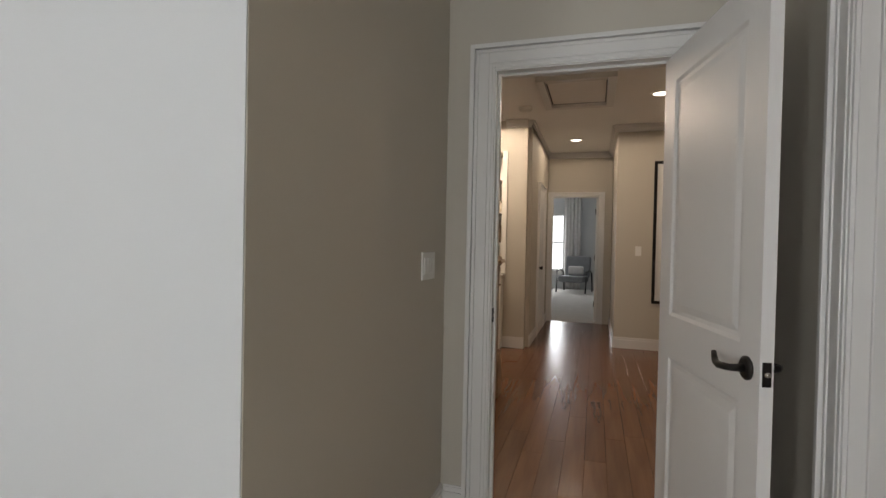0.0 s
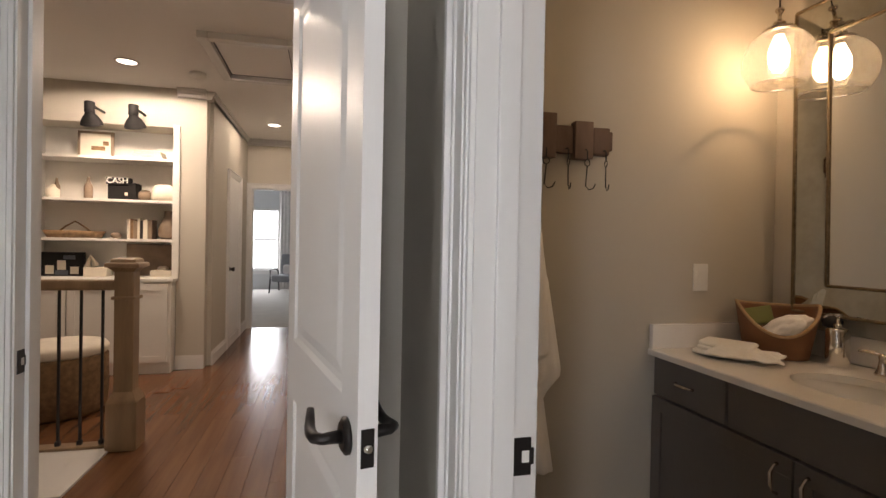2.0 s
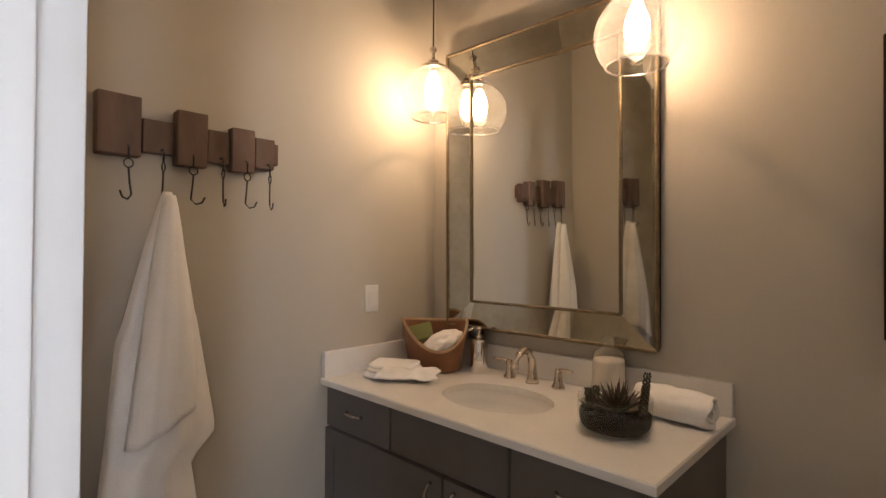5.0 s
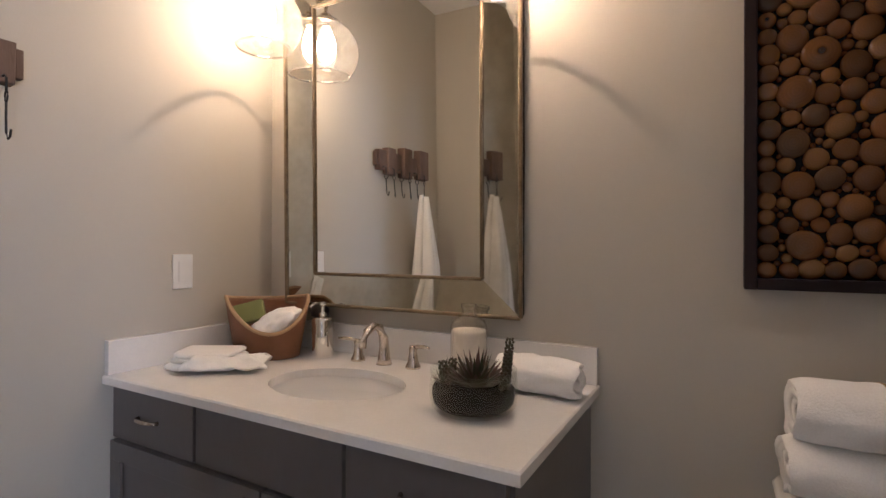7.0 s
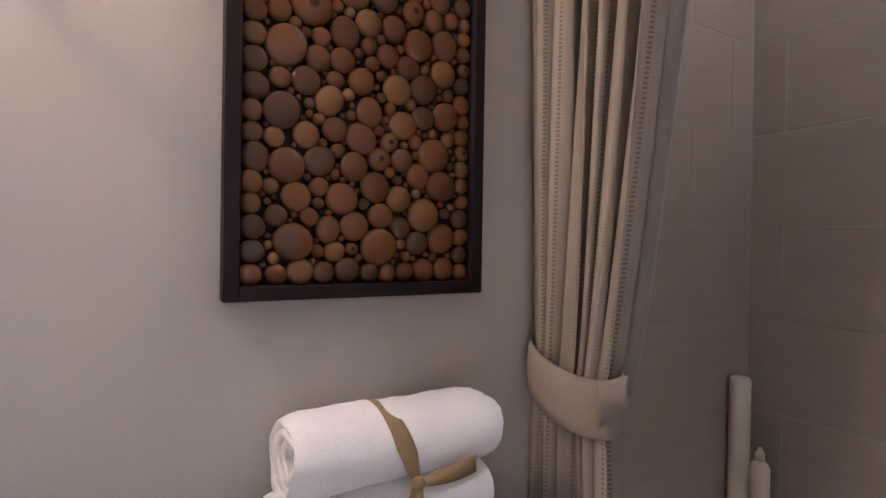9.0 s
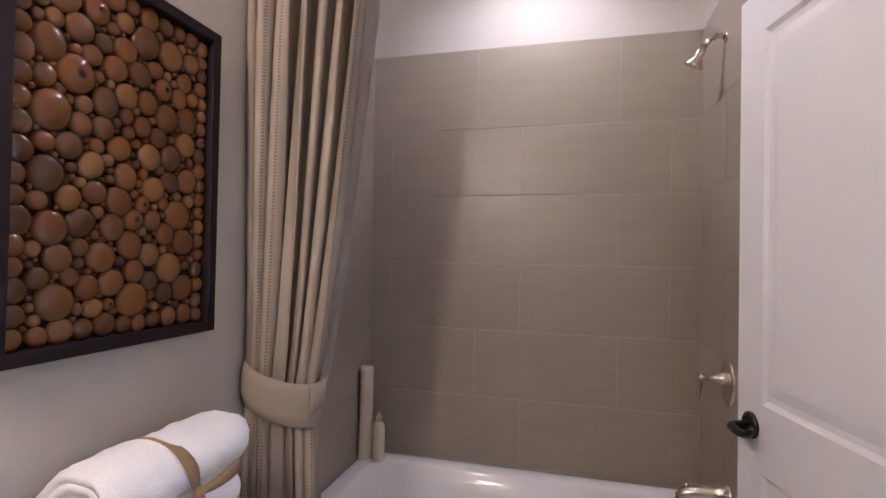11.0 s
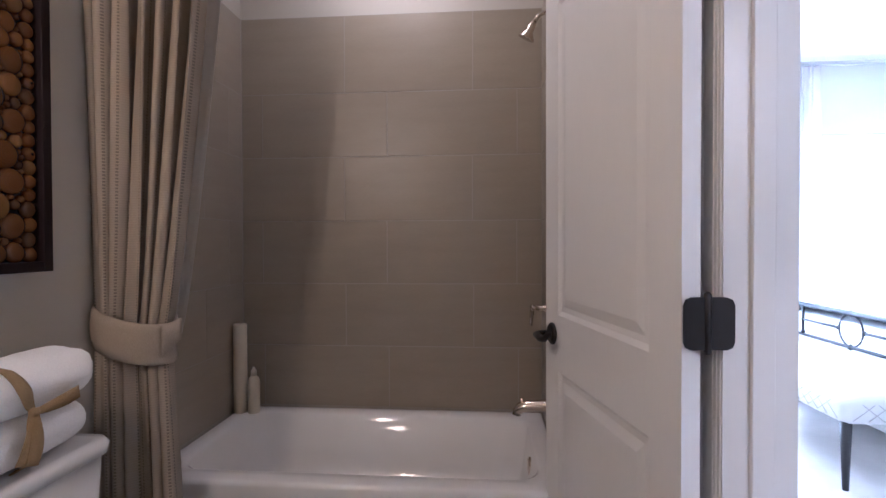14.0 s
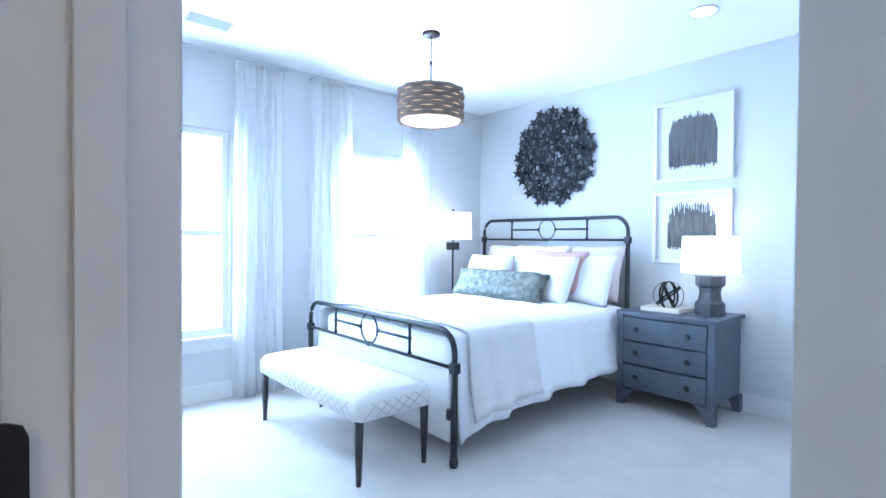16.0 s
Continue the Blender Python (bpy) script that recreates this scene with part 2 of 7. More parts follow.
def slice_tones(m):
    """Each slice takes its own tone, from orange-brown to grey-brown; rings run round its heart, and some hearts are dark."""
    n, l = m.node_tree.nodes, m.node_tree.links
    b = n["Principled BSDF"]
    info, geo, co = n.new("ShaderNodeObjectInfo"), n.new("ShaderNodeNewGeometry"), n.new("ShaderNodeTexCoord")
    pick = n.new("ShaderNodeMath")
    pick.operation = "ADD"
    l.new(info.outputs["Random"], pick.inputs[0])
    l.new(geo.outputs["Random Per Island"], pick.inputs[1])
    turn_ = n.new("ShaderNodeMath")
    turn_.operation = "FRACT"
    l.new(pick.outputs[0], turn_.inputs[0])
    tone = n.new("ShaderNodeValToRGB")
    stops = ((0.0, (0.062, 0.027, 0.009)), (0.12, (0.075, 0.030, 0.008)), (0.25, (0.092, 0.033, 0.007)), (0.55, (0.118, 0.042, 0.008)), (0.80, (0.142, 0.056, 0.011)), (1.0, (0.170, 0.080, 0.020)))
    tone.color_ramp.elements[0].color, tone.color_ramp.elements[1].color = (*stops[0][1], 1), (*stops[-1][1], 1)
    for at, c in stops[1:-1]:
        tone.color_ramp.elements.new(at).color = (*c, 1)
    l.new(turn_.outputs[0], tone.inputs[0])
    flat = n.new("ShaderNodeVectorMath")
    flat.operation = "MULTIPLY"
    flat.inputs[1].default_value = (1, 1, 0)
    l.new(co.outputs["Object"], flat.inputs[0])
    dist = n.new("ShaderNodeVectorMath")
    dist.operation = "LENGTH"
    l.new(flat.outputs[0], dist.inputs[0])
    rings_ = n.new("ShaderNodeMath")
    rings_.operation = "MULTIPLY"
    rings_.inputs[1].default_value = 34.0
    l.new(dist.outputs["Value"], rings_.inputs[0])
    wave = n.new("ShaderNodeMath")
    wave.operation = "SINE"
    l.new(rings_.outputs[0], wave.inputs[0])
    grain = n.new("ShaderNodeMath")
    grain.operation = "MULTIPLY_ADD"
    grain.inputs[1].default_value, grain.inputs[2].default_value = 0.05, 0.95
    l.new(wave.outputs[0], grain.inputs[0])
    heart = n.new("ShaderNodeMapRange")
    heart.inputs["From Min"].default_value, heart.inputs["From Max"].default_value = 0.16, 0.30
    heart.inputs["To Min"].default_value, heart.inputs["To Max"].default_value = 0.25, 1.0
    l.new(dist.outputs["Value"], heart.inputs["Value"])
    some = n.new("ShaderNodeMath")
    some.operation = "GREATER_THAN"
    some.inputs[1].default_value = 0.07
    l.new(info.outputs["Random"], some.inputs[0])
    either = n.new("ShaderNodeMath")
    either.operation = "MAXIMUM"
    l.new(heart.outputs[0], either.inputs[0])
    l.new(some.outputs[0], either.inputs[1])
    both = n.new("ShaderNodeMath")
    both.operation = "MULTIPLY"
    l.new(grain.outputs[0], both.inputs[0])
    l.new(either.outputs[0], both.inputs[1])
    hue = n.new("ShaderNodeHueSaturation")
    l.new(tone.outputs[0], hue.inputs["Color"])
    l.new(both.outputs[0], hue.inputs["Value"])
    l.new(hue.outputs[0], b.inputs["Base Color"])
    b.inputs["Coat Weight"].default_value, b.inputs["Coat Roughness"].default_value = 0.35, 0.05


slice_tones(M["slice"])
M["old_wood"] = material("weathered_dark_wood", (0.170, 0.112, 0.084), 0.7, var=0.3, colour2=(0.075, 0.042, 0.030), scale=9, bump=0.5, bump_scale=60, fine=0.2, stretch=(1, 1, 0.25), random_tint=0.2)
M["leather"] = material("tan_leather_basket", (0.20, 0.088, 0.042), 0.6, var=0.15, scale=9, bump=0.3, bump_scale=160, fine=0.08)
M["straw"] = material("pale_rope_trim", (0.42, 0.28, 0.16), 0.8, var=0.1, scale=20, bump=0.5, bump_scale=300)
M["green_soap"] = material("olive_soap", (0.20, 0.22, 0.07), 0.5, var=0.1)
M["succulent"] = material("succulent_green", (0.045, 0.06, 0.028), 0.5, var=0.35, scale=18, fine=0.2, random_tint=0.5, colour2=(0.085, 0.03, 0.03))
M["pebble"] = material("dark_pebbles", (0.011, 0.010, 0.009), 0.9, spec=0.05, var=0.3, scale=30, bump=0.2, bump_scale=150)
M["salt"] = material("cream_bath_salt", (0.78, 0.72, 0.64), 0.8, var=0.06, scale=25, bump=0.3, bump_scale=300)
M["candle"] = material("ivory_wax", (0.60, 0.53, 0.40), 0.5, var=0.05, scale=10)
M["oak"] = material("stained_oak", (0.27, 0.185, 0.11), 0.4, var=0.2, scale=4, bump=0.1, bump_scale=40, stretch=(3, 3, 0.3), fine=0.12)
M["cabinet"] = material("white_cabinet_paint", (0.74, 0.72, 0.68), 0.35, var=0.02)
M["black"] = material("matt_black_enamel", (0.013, 0.012, 0.012), 0.7, var=0.1, spec=0.2)
M["paper"] = material("cream_paper", (0.66, 0.60, 0.50), 0.8, var=0.05, scale=10)
M["white_ink"] = material("white_lettering", (0.8, 0.78, 0.74), 0.6, var=0.02)
M["clay"] = material("brown_clay", (0.20, 0.145, 0.10), 0.55, var=0.2, scale=8, fine=0.1)
M["wicker"] = material("wicker", (0.20, 0.12, 0.06), 0.8, var=0.3, scale=30, bump=0.8, bump_scale=200, fine=0.2)
M["bedding"] = material("white_cotton", (0.80, 0.80, 0.80), 0.9, var=0.02, scale=3, bump=0.15, bump_scale=40, fine=0.02, spec=0.1)
M["blush"] = material("blush_linen", (0.50, 0.35, 0.33), 0.9, var=0.05, scale=6, bump=0.3, bump_scale=250)
M["sham"] = material("pale_blush_cotton", (0.70, 0.64, 0.63), 0.9, var=0.03, scale=4, bump=0.2, bump_scale=120, spec=0.1)
M["throw"] = material("grey_blush_throw", (0.70, 0.67, 0.65), 0.95, var=0.05, scale=10, bump=0.6, bump_scale=200)
M["fur"] = material("grey_green_fur", (0.185, 0.20, 0.175), 0.95, var=0.45, scale=22, bump=1.0, bump_scale=160, fine=0.35, spec=0.1)
M["bench_cloth"] = material("ivory_bench_fabric", (0.66, 0.65, 0.63), 0.9, var=0.04, scale=6, bump=0.3, bump_scale=250)
M["bench_line"] = material("taupe_embroidery", (0.46, 0.44, 0.42), 0.9, var=0.1)
M["dark_wood"] = material("near_black_wood", (0.028, 0.024, 0.024), 0.4, var=0.2, scale=8)
M["slate"] = material("slate_blue_chest_paint", (0.085, 0.10, 0.125), 0.42, var=0.15, scale=6, bump=0.1, bump_scale=60, fine=0.08)
M["lamp_body"] = material("charcoal_turned_lamp", (0.06, 0.062, 0.068), 0.55, var=0.15, scale=12)
M["shade"] = shade_cloth("white_lamp_shade", (0.80, 0.79, 0.76), 1.1)
M["drum"] = material("woven_driftwood_veneer", (0.16, 0.115, 0.085), 0.75, var=0.3, scale=25, bump=0.3, bump_scale=120)
M["diffuser"] = shade_cloth("drum_diffuser", (0.50, 0.38, 0.22), 0.9, (1.0, 0.70, 0.34))
M["picture_frame"] = material("white_wood_frame", (0.70, 0.69, 0.67), 0.4, var=0.03)
M["mat_board"] = material("pale_mat_board", (0.66, 0.66, 0.65), 0.9, var=0.02)
M["ink"] = material("charcoal_ink_wash", (0.10, 0.10, 0.095), 0.9, var=0.45, scale=14, fine=0.2, stretch=(1, 6, 0.5))
M["star"] = material("blackened_metal_sculpture", (0.028, 0.030, 0.034), 0.45, 0.4, var=0.2, scale=12)
M["grey_fabric"] = material("grey_upholstery", (0.20, 0.205, 0.215), 0.9, var=0.1, scale=8, bump=0.3, bump_scale=200)
M["vent"] = material("vent_grille_metal", (0.45, 0.47, 0.48), 0.5, var=0.05)
M["outside"] = glowing("bright_daylight", (0.86, 0.94, 1.0), 7.0)
M["leaf_far"] = material("far_foliage", (0.09, 0.13, 0.05), 0.8, var=0.4, scale=6)


# ---------------------------------------------------------------- mesh helpers
def box(bm, x0, x1, y0, y1, z0, z1, bevel=0.0):
    made = bmesh.ops.create_cube(bm, size=1.0)["verts"]
    for v in made:
        v.co = Vector(((x0 + x1) / 2 + v.co.x * (x1 - x0), (y0 + y1) / 2 + v.co.y * (y1 - y0), (z0 + z1) / 2 + v.co.z * (z1 - z0)))
    if bevel:
        edges = list({e for v in made for e in v.link_edges})
        bmesh.ops.bevel(bm, geom=edges, offset=bevel, segments=2, profile=0.6, affect="EDGES")


def loft(bm, rings, closed=True, cap=True, smooth=True, first=True):
    """Skins rings of points, each a list of the same length."""
    rows = [[bm.verts.new(p) for p in ring] for ring in rings]
    n = len(rows[0])
    for a, b in zip(rows, rows[1:]):
        for i in range(n if closed else n - 1):
            j = (i + 1) % n
            f = bm.faces.new((a[i], a[j], b[j], b[i]))
            f.smooth = smooth
    if cap and closed:
        if first:
            bm.faces.new(list(reversed(rows[0])))
        bm.faces.new(rows[-1])
    return rows


def thicken(bm, depth):
    """Gives an open sheet its thickness, with all faces turned outwards."""
    bm.normal_update()
    sheet, rim = bm.faces[:], [e for e in bm.edges if len(e.link_faces) == 1]
    twin = {v: bm.verts.new(v.co - v.normal * depth) for v in bm.verts[:]}
    for f in sheet:
        bm.faces.new([twin[v] for v in reversed(f.verts)]).smooth = True
    for e in rim:
        a, b = e.verts
        bm.faces.new((a, b, twin[b], twin[a]))
    bmesh.ops.recalc_face_normals(bm, faces=bm.faces[:])


def ring(cx, cy, z, rx, ry=None, n=24, start=0.0):
    ry = rx if ry is None else ry
    return [(cx + rx * math.cos(start + 2 * math.pi * i / n), cy + ry * math.sin(start + 2 * math.pi * i / n), z) for i in range(n)]


def lathe(bm, x, y, profile, n=24, cap=True):
    """Turns (radius, z) about an upright axis."""
    loft(bm, [ring(x, y, z, r, n=n) for r, z in profile], cap=cap)


def tube(bm, points, r, n=8, cap=True):
    """A round bar along points; r may be a list."""
    pts = [Vector(p) for p in points]
    rings, up = [], Vector((0, 0, 1))
    for i, p in enumerate(pts):
        d = (pts[min(i + 1, len(pts) - 1)] - pts[max(i - 1, 0)]).normalized()
        side = d.cross(up if abs(d.z) < 0.9 else Vector((0, 1, 0))).normalized()
        other = side.cross(d)
        rr = r[i] if isinstance(r, (list, tuple)) else r
        rings.append([p + rr * (math.cos(2 * math.pi * k / n) * side + math.sin(2 * math.pi * k / n) * other) for k in range(n)])
    loft(bm, rings, cap=cap)


def ball(bm, x, y, z, rx, ry=None, rz=None, sub=2):
    made = bmesh.ops.create_icosphere(bm, subdivisions=sub, radius=1.0)["verts"]
    for v in made:
        v.co = Vector((x + v.co.x * rx, y + v.co.y * (ry or rx), z + v.co.z * (rz or rx)))
    for f in {f for v in made for f in v.link_faces}:
        f.smooth = True


def mesh(name, bm, mat, flat=True):
    me = bpy.data.meshes.new(name)
    bmesh.ops.recalc_face_normals(bm, faces=bm.faces)
    bm.to_mesh(me)
    bm.free()
    for m in mat if isinstance(mat, (list, tuple)) else [mat]:
        me.materials.append(m)
    return me


def part(name, bm, mat, parent, label=""):
    ob = new(name, mesh(name, bm, mat))
    ob.parent = parent
    return tagged(ob, label)


def thing(name, label, category, group="", m=None):
    ob = new(name)
    ob.empty_display_size = 0.1
    if m:
        ob.matrix_world = m
    return tagged(ob, label, category, group)


def solo(name, bm, mat, label, category, group=""):
    return tagged(new(name, mesh(name, bm, mat)), label, category, group)


def structure(name, bm, mat, label="", category=""):
    return tagged(new(name, mesh(name, bm, mat)), label, category, kind="structure")


def boxes(*dims, bevel=0.0):
    bm = bmesh.new()
    for d in dims:
        box(bm, *d, bevel=bevel)
    return bm


def rounded(cx, cy, z, hx, hy, r, n=6):
    """A rectangle with round corners, as a ring of points."""
    out = []
    for k, (sx, sy) in enumerate(((1, 1), (-1, 1), (-1, -1), (1, -1))):
        for i in range(n + 1):
            a = math.pi / 2 * (k + i / n)
            out.append((cx + sx * (hx - r) + r * math.cos(a), cy + sy * (hy - r) + r * math.sin(a), z))
    return out


H = 2.74
# ---------------------------------------------------------------- the setting
structure("wall_bath_east", boxes((2.485, 2.605, -0.38, 3.10, 0, H)), M["wall"], "greige painted bathroom wall", "wall")
structure("wall_bath_north", boxes((0.914, 2.485, 2.98, 3.10, 0, H)), M["wall"], "greige painted bathroom wall", "wall")
structure("wall_bath_south", boxes((0.914, 2.485, -0.38, -0.262, 0, H)), M["wall"], "greige painted wall over the tub tiles", "wall")
structure("wall_bath_west", boxes((0.80, 0.914, -2.42, 1.155, 0, H), (0.80, 0.914, 1.988, 3.10, 0, H), (0.80, 0.914, 1.155, 1.988, 2.06, H)), M["wall"],
          "greige wall with the bathroom doorway", "wall")
structure("wall_tub_return", boxes((0.914, 1.045, -0.262, 0.66, 0, H)), M["wall"], "furred wall at the head of the tub", "wall")
structure("wall_bedroom_north", boxes((-0.47, -0.265, 2.74, 2.86, 0, H), (0.52, 0.80, 2.74, 2.86, 0, H), (-0.265, 0.52, 2.74, 2.86, 2.06, H)), M["wall"],
          "greige wall with the doorway to the hall", "wall")
structure("wall_entry_west", boxes((-0.59, -0.47, 1.359, 2.86, 0, H)), M["wall"], "greige wall beside the bedroom door", "wall")
# bluish daylight put in as colour; a thin sheet covers the greige wall's end
structure("wall_bedroom_inner", boxes((-3.39, -0.59, 1.355, 1.475, 0, H), (-0.59, -0.472, 1.355, 1.359, 0, H)), M["wall_bed"], "bedroom wall coloured pale grey for the daylight on it", "wall")
structure("wall_bedroom_west", boxes((-3.39, -3.27, -2.54, 1.346, 0, H)), M["wall_bed"], "pale grey wall behind the bed", "wall")
W1, W2, SILL, HEAD = (-0.42, 0.46), (-2.22, -1.45), 0.50, 2.12
structure("wall_bedroom_south", boxes((-3.27, W2[0], -2.54, -2.42, 0, H), (W2[1], W1[0], -2.54, -2.42, 0, H), (W1[1], 0.925, -2.54, -2.42, 0, H),
                                      (W2[0], W2[1], -2.54, -2.42, 0, SILL), (W1[0], W1[1], -2.54, -2.42, 0, SILL),
                                      (W2[0], W2[1], -2.54, -2.42, HEAD, H), (W1[0], W1[1], -2.54, -2.42, HEAD, H)), M["wall_bed"],
          "pale grey wall with two tall windows", "wall")
structure("wall_hall_south", boxes((-3.3, -0.60, 2.86, 2.98, 0, H), (0.925, 1.70, 3.10, 3.22, 0, H)), M["wall"], "greige hall wall", "wall")
structure("wall_hall_west", boxes((-3.42, -3.3, 2.86, 7.2, 0, H)), M["wall"], "greige hall wall", "wall")
structure("wall_hall_east", boxes((1.70, 1.82, 3.10, 7.13, 0, H)), M["wall"], "greige hall wall", "wall")
structure("wall_hall_pier", boxes((-0.86, -0.56, 6.62, 8.95, 0, H), (-0.86, -0.60, 6.50, 6.62, 0, H)), M["wall"], "greige pier beside the hall passage", "wall")
structure("wall_hall_end_east", boxes((0.44, 1.70, 7.01, 7.13, 0, H), (0.44, 0.56, 7.13, 8.95, 0, H)), M["wall"], "greige wall with a framed picture", "wall")
structure("wall_hall_far", boxes((-0.56, -0.506, 8.83, 8.95, 0, H), (0.266, 0.44, 8.83, 8.95, 0, H), (-0.506, 0.266, 8.83, 8.95, 2.05, H)), M["wall"],
          "greige wall with the far bedroom doorway", "wall")
structure("wall_niche", boxes((-3.3, -2.16, 6.50, 6.90, 0, H), (-2.16, -0.86, 6.86, 6.98, 0, H), (-2.16, -0.86, 6.50, 6.86, 2.36, H)), M["wall"],
          "pale wall around the built-in shelves", "wall")
structure("wall_far_room", boxes((-2.3, -1.75, 15.0, 15.12, 0, H), (-0.64, 1.6, 15.0, 15.12, 0, H), (-1.75, -0.64, 15.0, 15.12, 0, 0.5), (-1.75, -0.64, 15.0, 15.12, 2.12, H),
                                 (-2.42, -2.3, 8.95, 15.12, 0, H), (1.6, 1.72, 8.95, 15.12, 0, H), (-2.42, -0.86, 8.83, 8.95, 0, H), (0.56, 1.72, 8.83, 8.95, 0, H)), M["wall_bed"],
          "pale grey walls of the far bedroom", "wall")
structure("ceiling", boxes((-3.42, 2.62, -2.56, 7.3, H, H + 0.1), (-2.5, 1.9, 7.3, 15.2, H, H + 0.1)), M["ceiling"], "white textured ceiling", "ceiling")
structure("floor_carpet", boxes((-3.39, 0.80, -2.54, 2.78, -0.1, 0.0), (-2.42, 1.72, 8.87, 15.12, -0.1, 0.0)), M["carpet"], "pale cut-pile carpet", "floor")
structure("floor_bath", boxes((0.80, 2.605, -0.38, 3.10, -0.1, -0.001)), M["bath_floor"], "beige bathroom floor tile", "floor")
hall_floor = structure("floor_hall", boxes((-3.42, 1.82, 2.78, 7.2, -0.1, -0.004), (-0.6, 0.5, 7.2, 8.87, -0.1, -0.004)), M["wood_floor"], "reddish brown hardwood floor", "floor")

# crown moulding in the hall
for cn, runs in {"crown_pier": [(-0.60, -0.56, 6.50, 8.83), (-0.86, -0.60, 6.46, 6.50)], "crown_hall_end": [(0.44, 1.70, 6.97, 7.01), (0.40, 0.44, 6.97, 8.83)], "crown_hall_far": [(-0.56, 0.44, 8.79, 8.83)]}.items():
    bm = bmesh.new()
    for x0, x1, y0, y1 in runs:
        for g, za, zb in ((0.0, 2.655, 2.70), (0.018, 2.69, 2.72), (0.034, 2.715, 2.7395)):
            box(bm, x0 - (g if x1 - x0 < 0.1 and x0 > 0 else 0), x1 + (g if x1 - x0 < 0.1 and x0 < 0 else 0), y0 - (g if y1 - y0 < 0.1 else 0), y1, za, zb, bevel=0.004)
    structure(cn, bm, M["trim"], "white crown moulding", "crown moulding")


def profile_trim(bm, x0, x1, y0, y1, h, axis, face):
    """Baseboard with a stepped, chamfered top. face: the side that looks into the room, as a sign."""
    d = 0.016
    if axis == "x":
        y = y0
        box(bm, x0, x1, min(y, y + face * d), max(y, y + face * d), 0, h - 0.03)
        box(bm, x0, x1, min(y, y + face * d * 0.6), max(y, y + face * d * 0.6), h - 0.03, h - 0.008, bevel=0.002)
        box(bm, x0, x1, min(y, y + face * d * 0.35), max(y, y + face * d * 0.35), h - 0.008, h)
    else:
        x = x0
        box(bm, min(x, x + face * d), max(x, x + face * d), y0, y1, 0, h - 0.03)
        box(bm, min(x, x + face * d * 0.6), max(x, x + face * d * 0.6), y0, y1, h - 0.03, h - 0.008, bevel=0.002)
        box(bm, min(x, x + face * d * 0.35), max(x, x + face * d * 0.35), y0, y1, h - 0.008, h)


for nm, runs in {
    "baseboard_bedroom": [(-3.254, -0.47, 1.355, 1.355, "x", -1), (-3.27, 0, -2.42, 1.346, "y", 1), (-3.254, 0.784, -2.42, -2.42, "x", 1), (0.80, 0, -2.42, 1.07, "y", -1)],
    "baseboard_entry": [(-0.47, 0, 1.339, 2.74, "y", 1), (-0.454, -0.345, 2.74, 2.74, "x", -1), (0.60, 0.784, 2.74, 2.74, "x", -1), (0.80, 0, 2.07, 2.724, "y", -1)],
    "baseboard_hall": [(-0.56, 0, 6.62, 8.83, "y", 1), (-0.86, -0.60, 6.50, 6.50, "x", -1), (0.44, 1.70, 7.01, 7.01, "x", -1), (0.44, 0, 7.01, 8.83, "y", -1), (1.70, 0, 3.22, 6.99, "y", -1)],
    "baseboard_bath": [(2.485, 0, 0.66, 1.69, "y", -1), (0.945, 1.88, 2.98, 2.98, "x", -1)],
}.items():
    skirting = tagged(thing(nm, "white profiled baseboard", "baseboard"), kind="structure")
    for x0, x1, y0, y1, axis, face in runs:
        bm = bmesh.new()
        profile_trim(bm, x0, x1, y0, y1, 0.135, axis, face)
        part("board", bm, M["trim"], skirting)


def casing(name, axis, at, a0, a1, top, face, w=0.112, deep=1.0):
    """Moulded casing round a doorway on one wall face."""
    ob = tagged(thing(name, "white moulded door casing", "door casing"), kind="structure")
    steps = [(p, q, d * deep) for p, q, d in ((0.0, 1.0, 0.011), (0.10, 0.24, 0.015), (0.24, 0.66, 0.018), (0.66, 0.78, 0.022), (0.82, 0.997, 0.032))]

    def put(bm, u0, u1, z0, z1, d):
        lo, hi = min(at, at + face * d), max(at, at + face * d)
        if axis == "y":
            box(bm, u0, u1, lo, hi, z0, z1, bevel=0.002)
        else:
            box(bm, lo, hi, u0, u1, z0, z1, bevel=0.002)

    left, right, head = bmesh.new(), bmesh.new(), bmesh.new()
    for s0, s1, d in steps:
        put(left, a0 - w * s1, a0 - w * s0, 0, top + w * s1, d)
        put(right, a1 + w * s0, a1 + w * s1, 0, top + w * s1, d)
        put(head, a0 - w * s0, a1 + w * s0, top + w * s0, top + w * s1, d)
    for nm, bm in (("side_board", left), ("side_board", right), ("head_board", head)):
        part(nm, bm, M["trim"], ob)
    return ob


def jamb(name, axis, w0, w1, a0, a1, top, stop):
    """The lining of a doorway through a wall from w0 to w1, with a stop strip at stop."""
    t, bm = 0.02, bmesh.new()
    for u0, u1, z0, z1 in ((a0 - t, a0, 0, top + t), (a1, a1 + t, 0, top + t), (a0, a1, top, top + t)):
        box(bm, *((u0, u1, w0, w1) if axis == "y" else (w0, w1, u0, u1)), z0, z1)
    for u0, u1, z0, z1 in ((a0, a0 + 0.011, 0, top), (a1 - 0.011, a1, 0, top), (a0 + 0.011, a1 - 0.011, top - 0.011, top)):
        box(bm, *((u0, u1, stop[0], stop[1]) if axis == "y" else (stop[0], stop[1], u0, u1)), z0, z1, bevel=0.002)
    return structure(name, bm, M["trim"], "white painted door lining", "door frame")


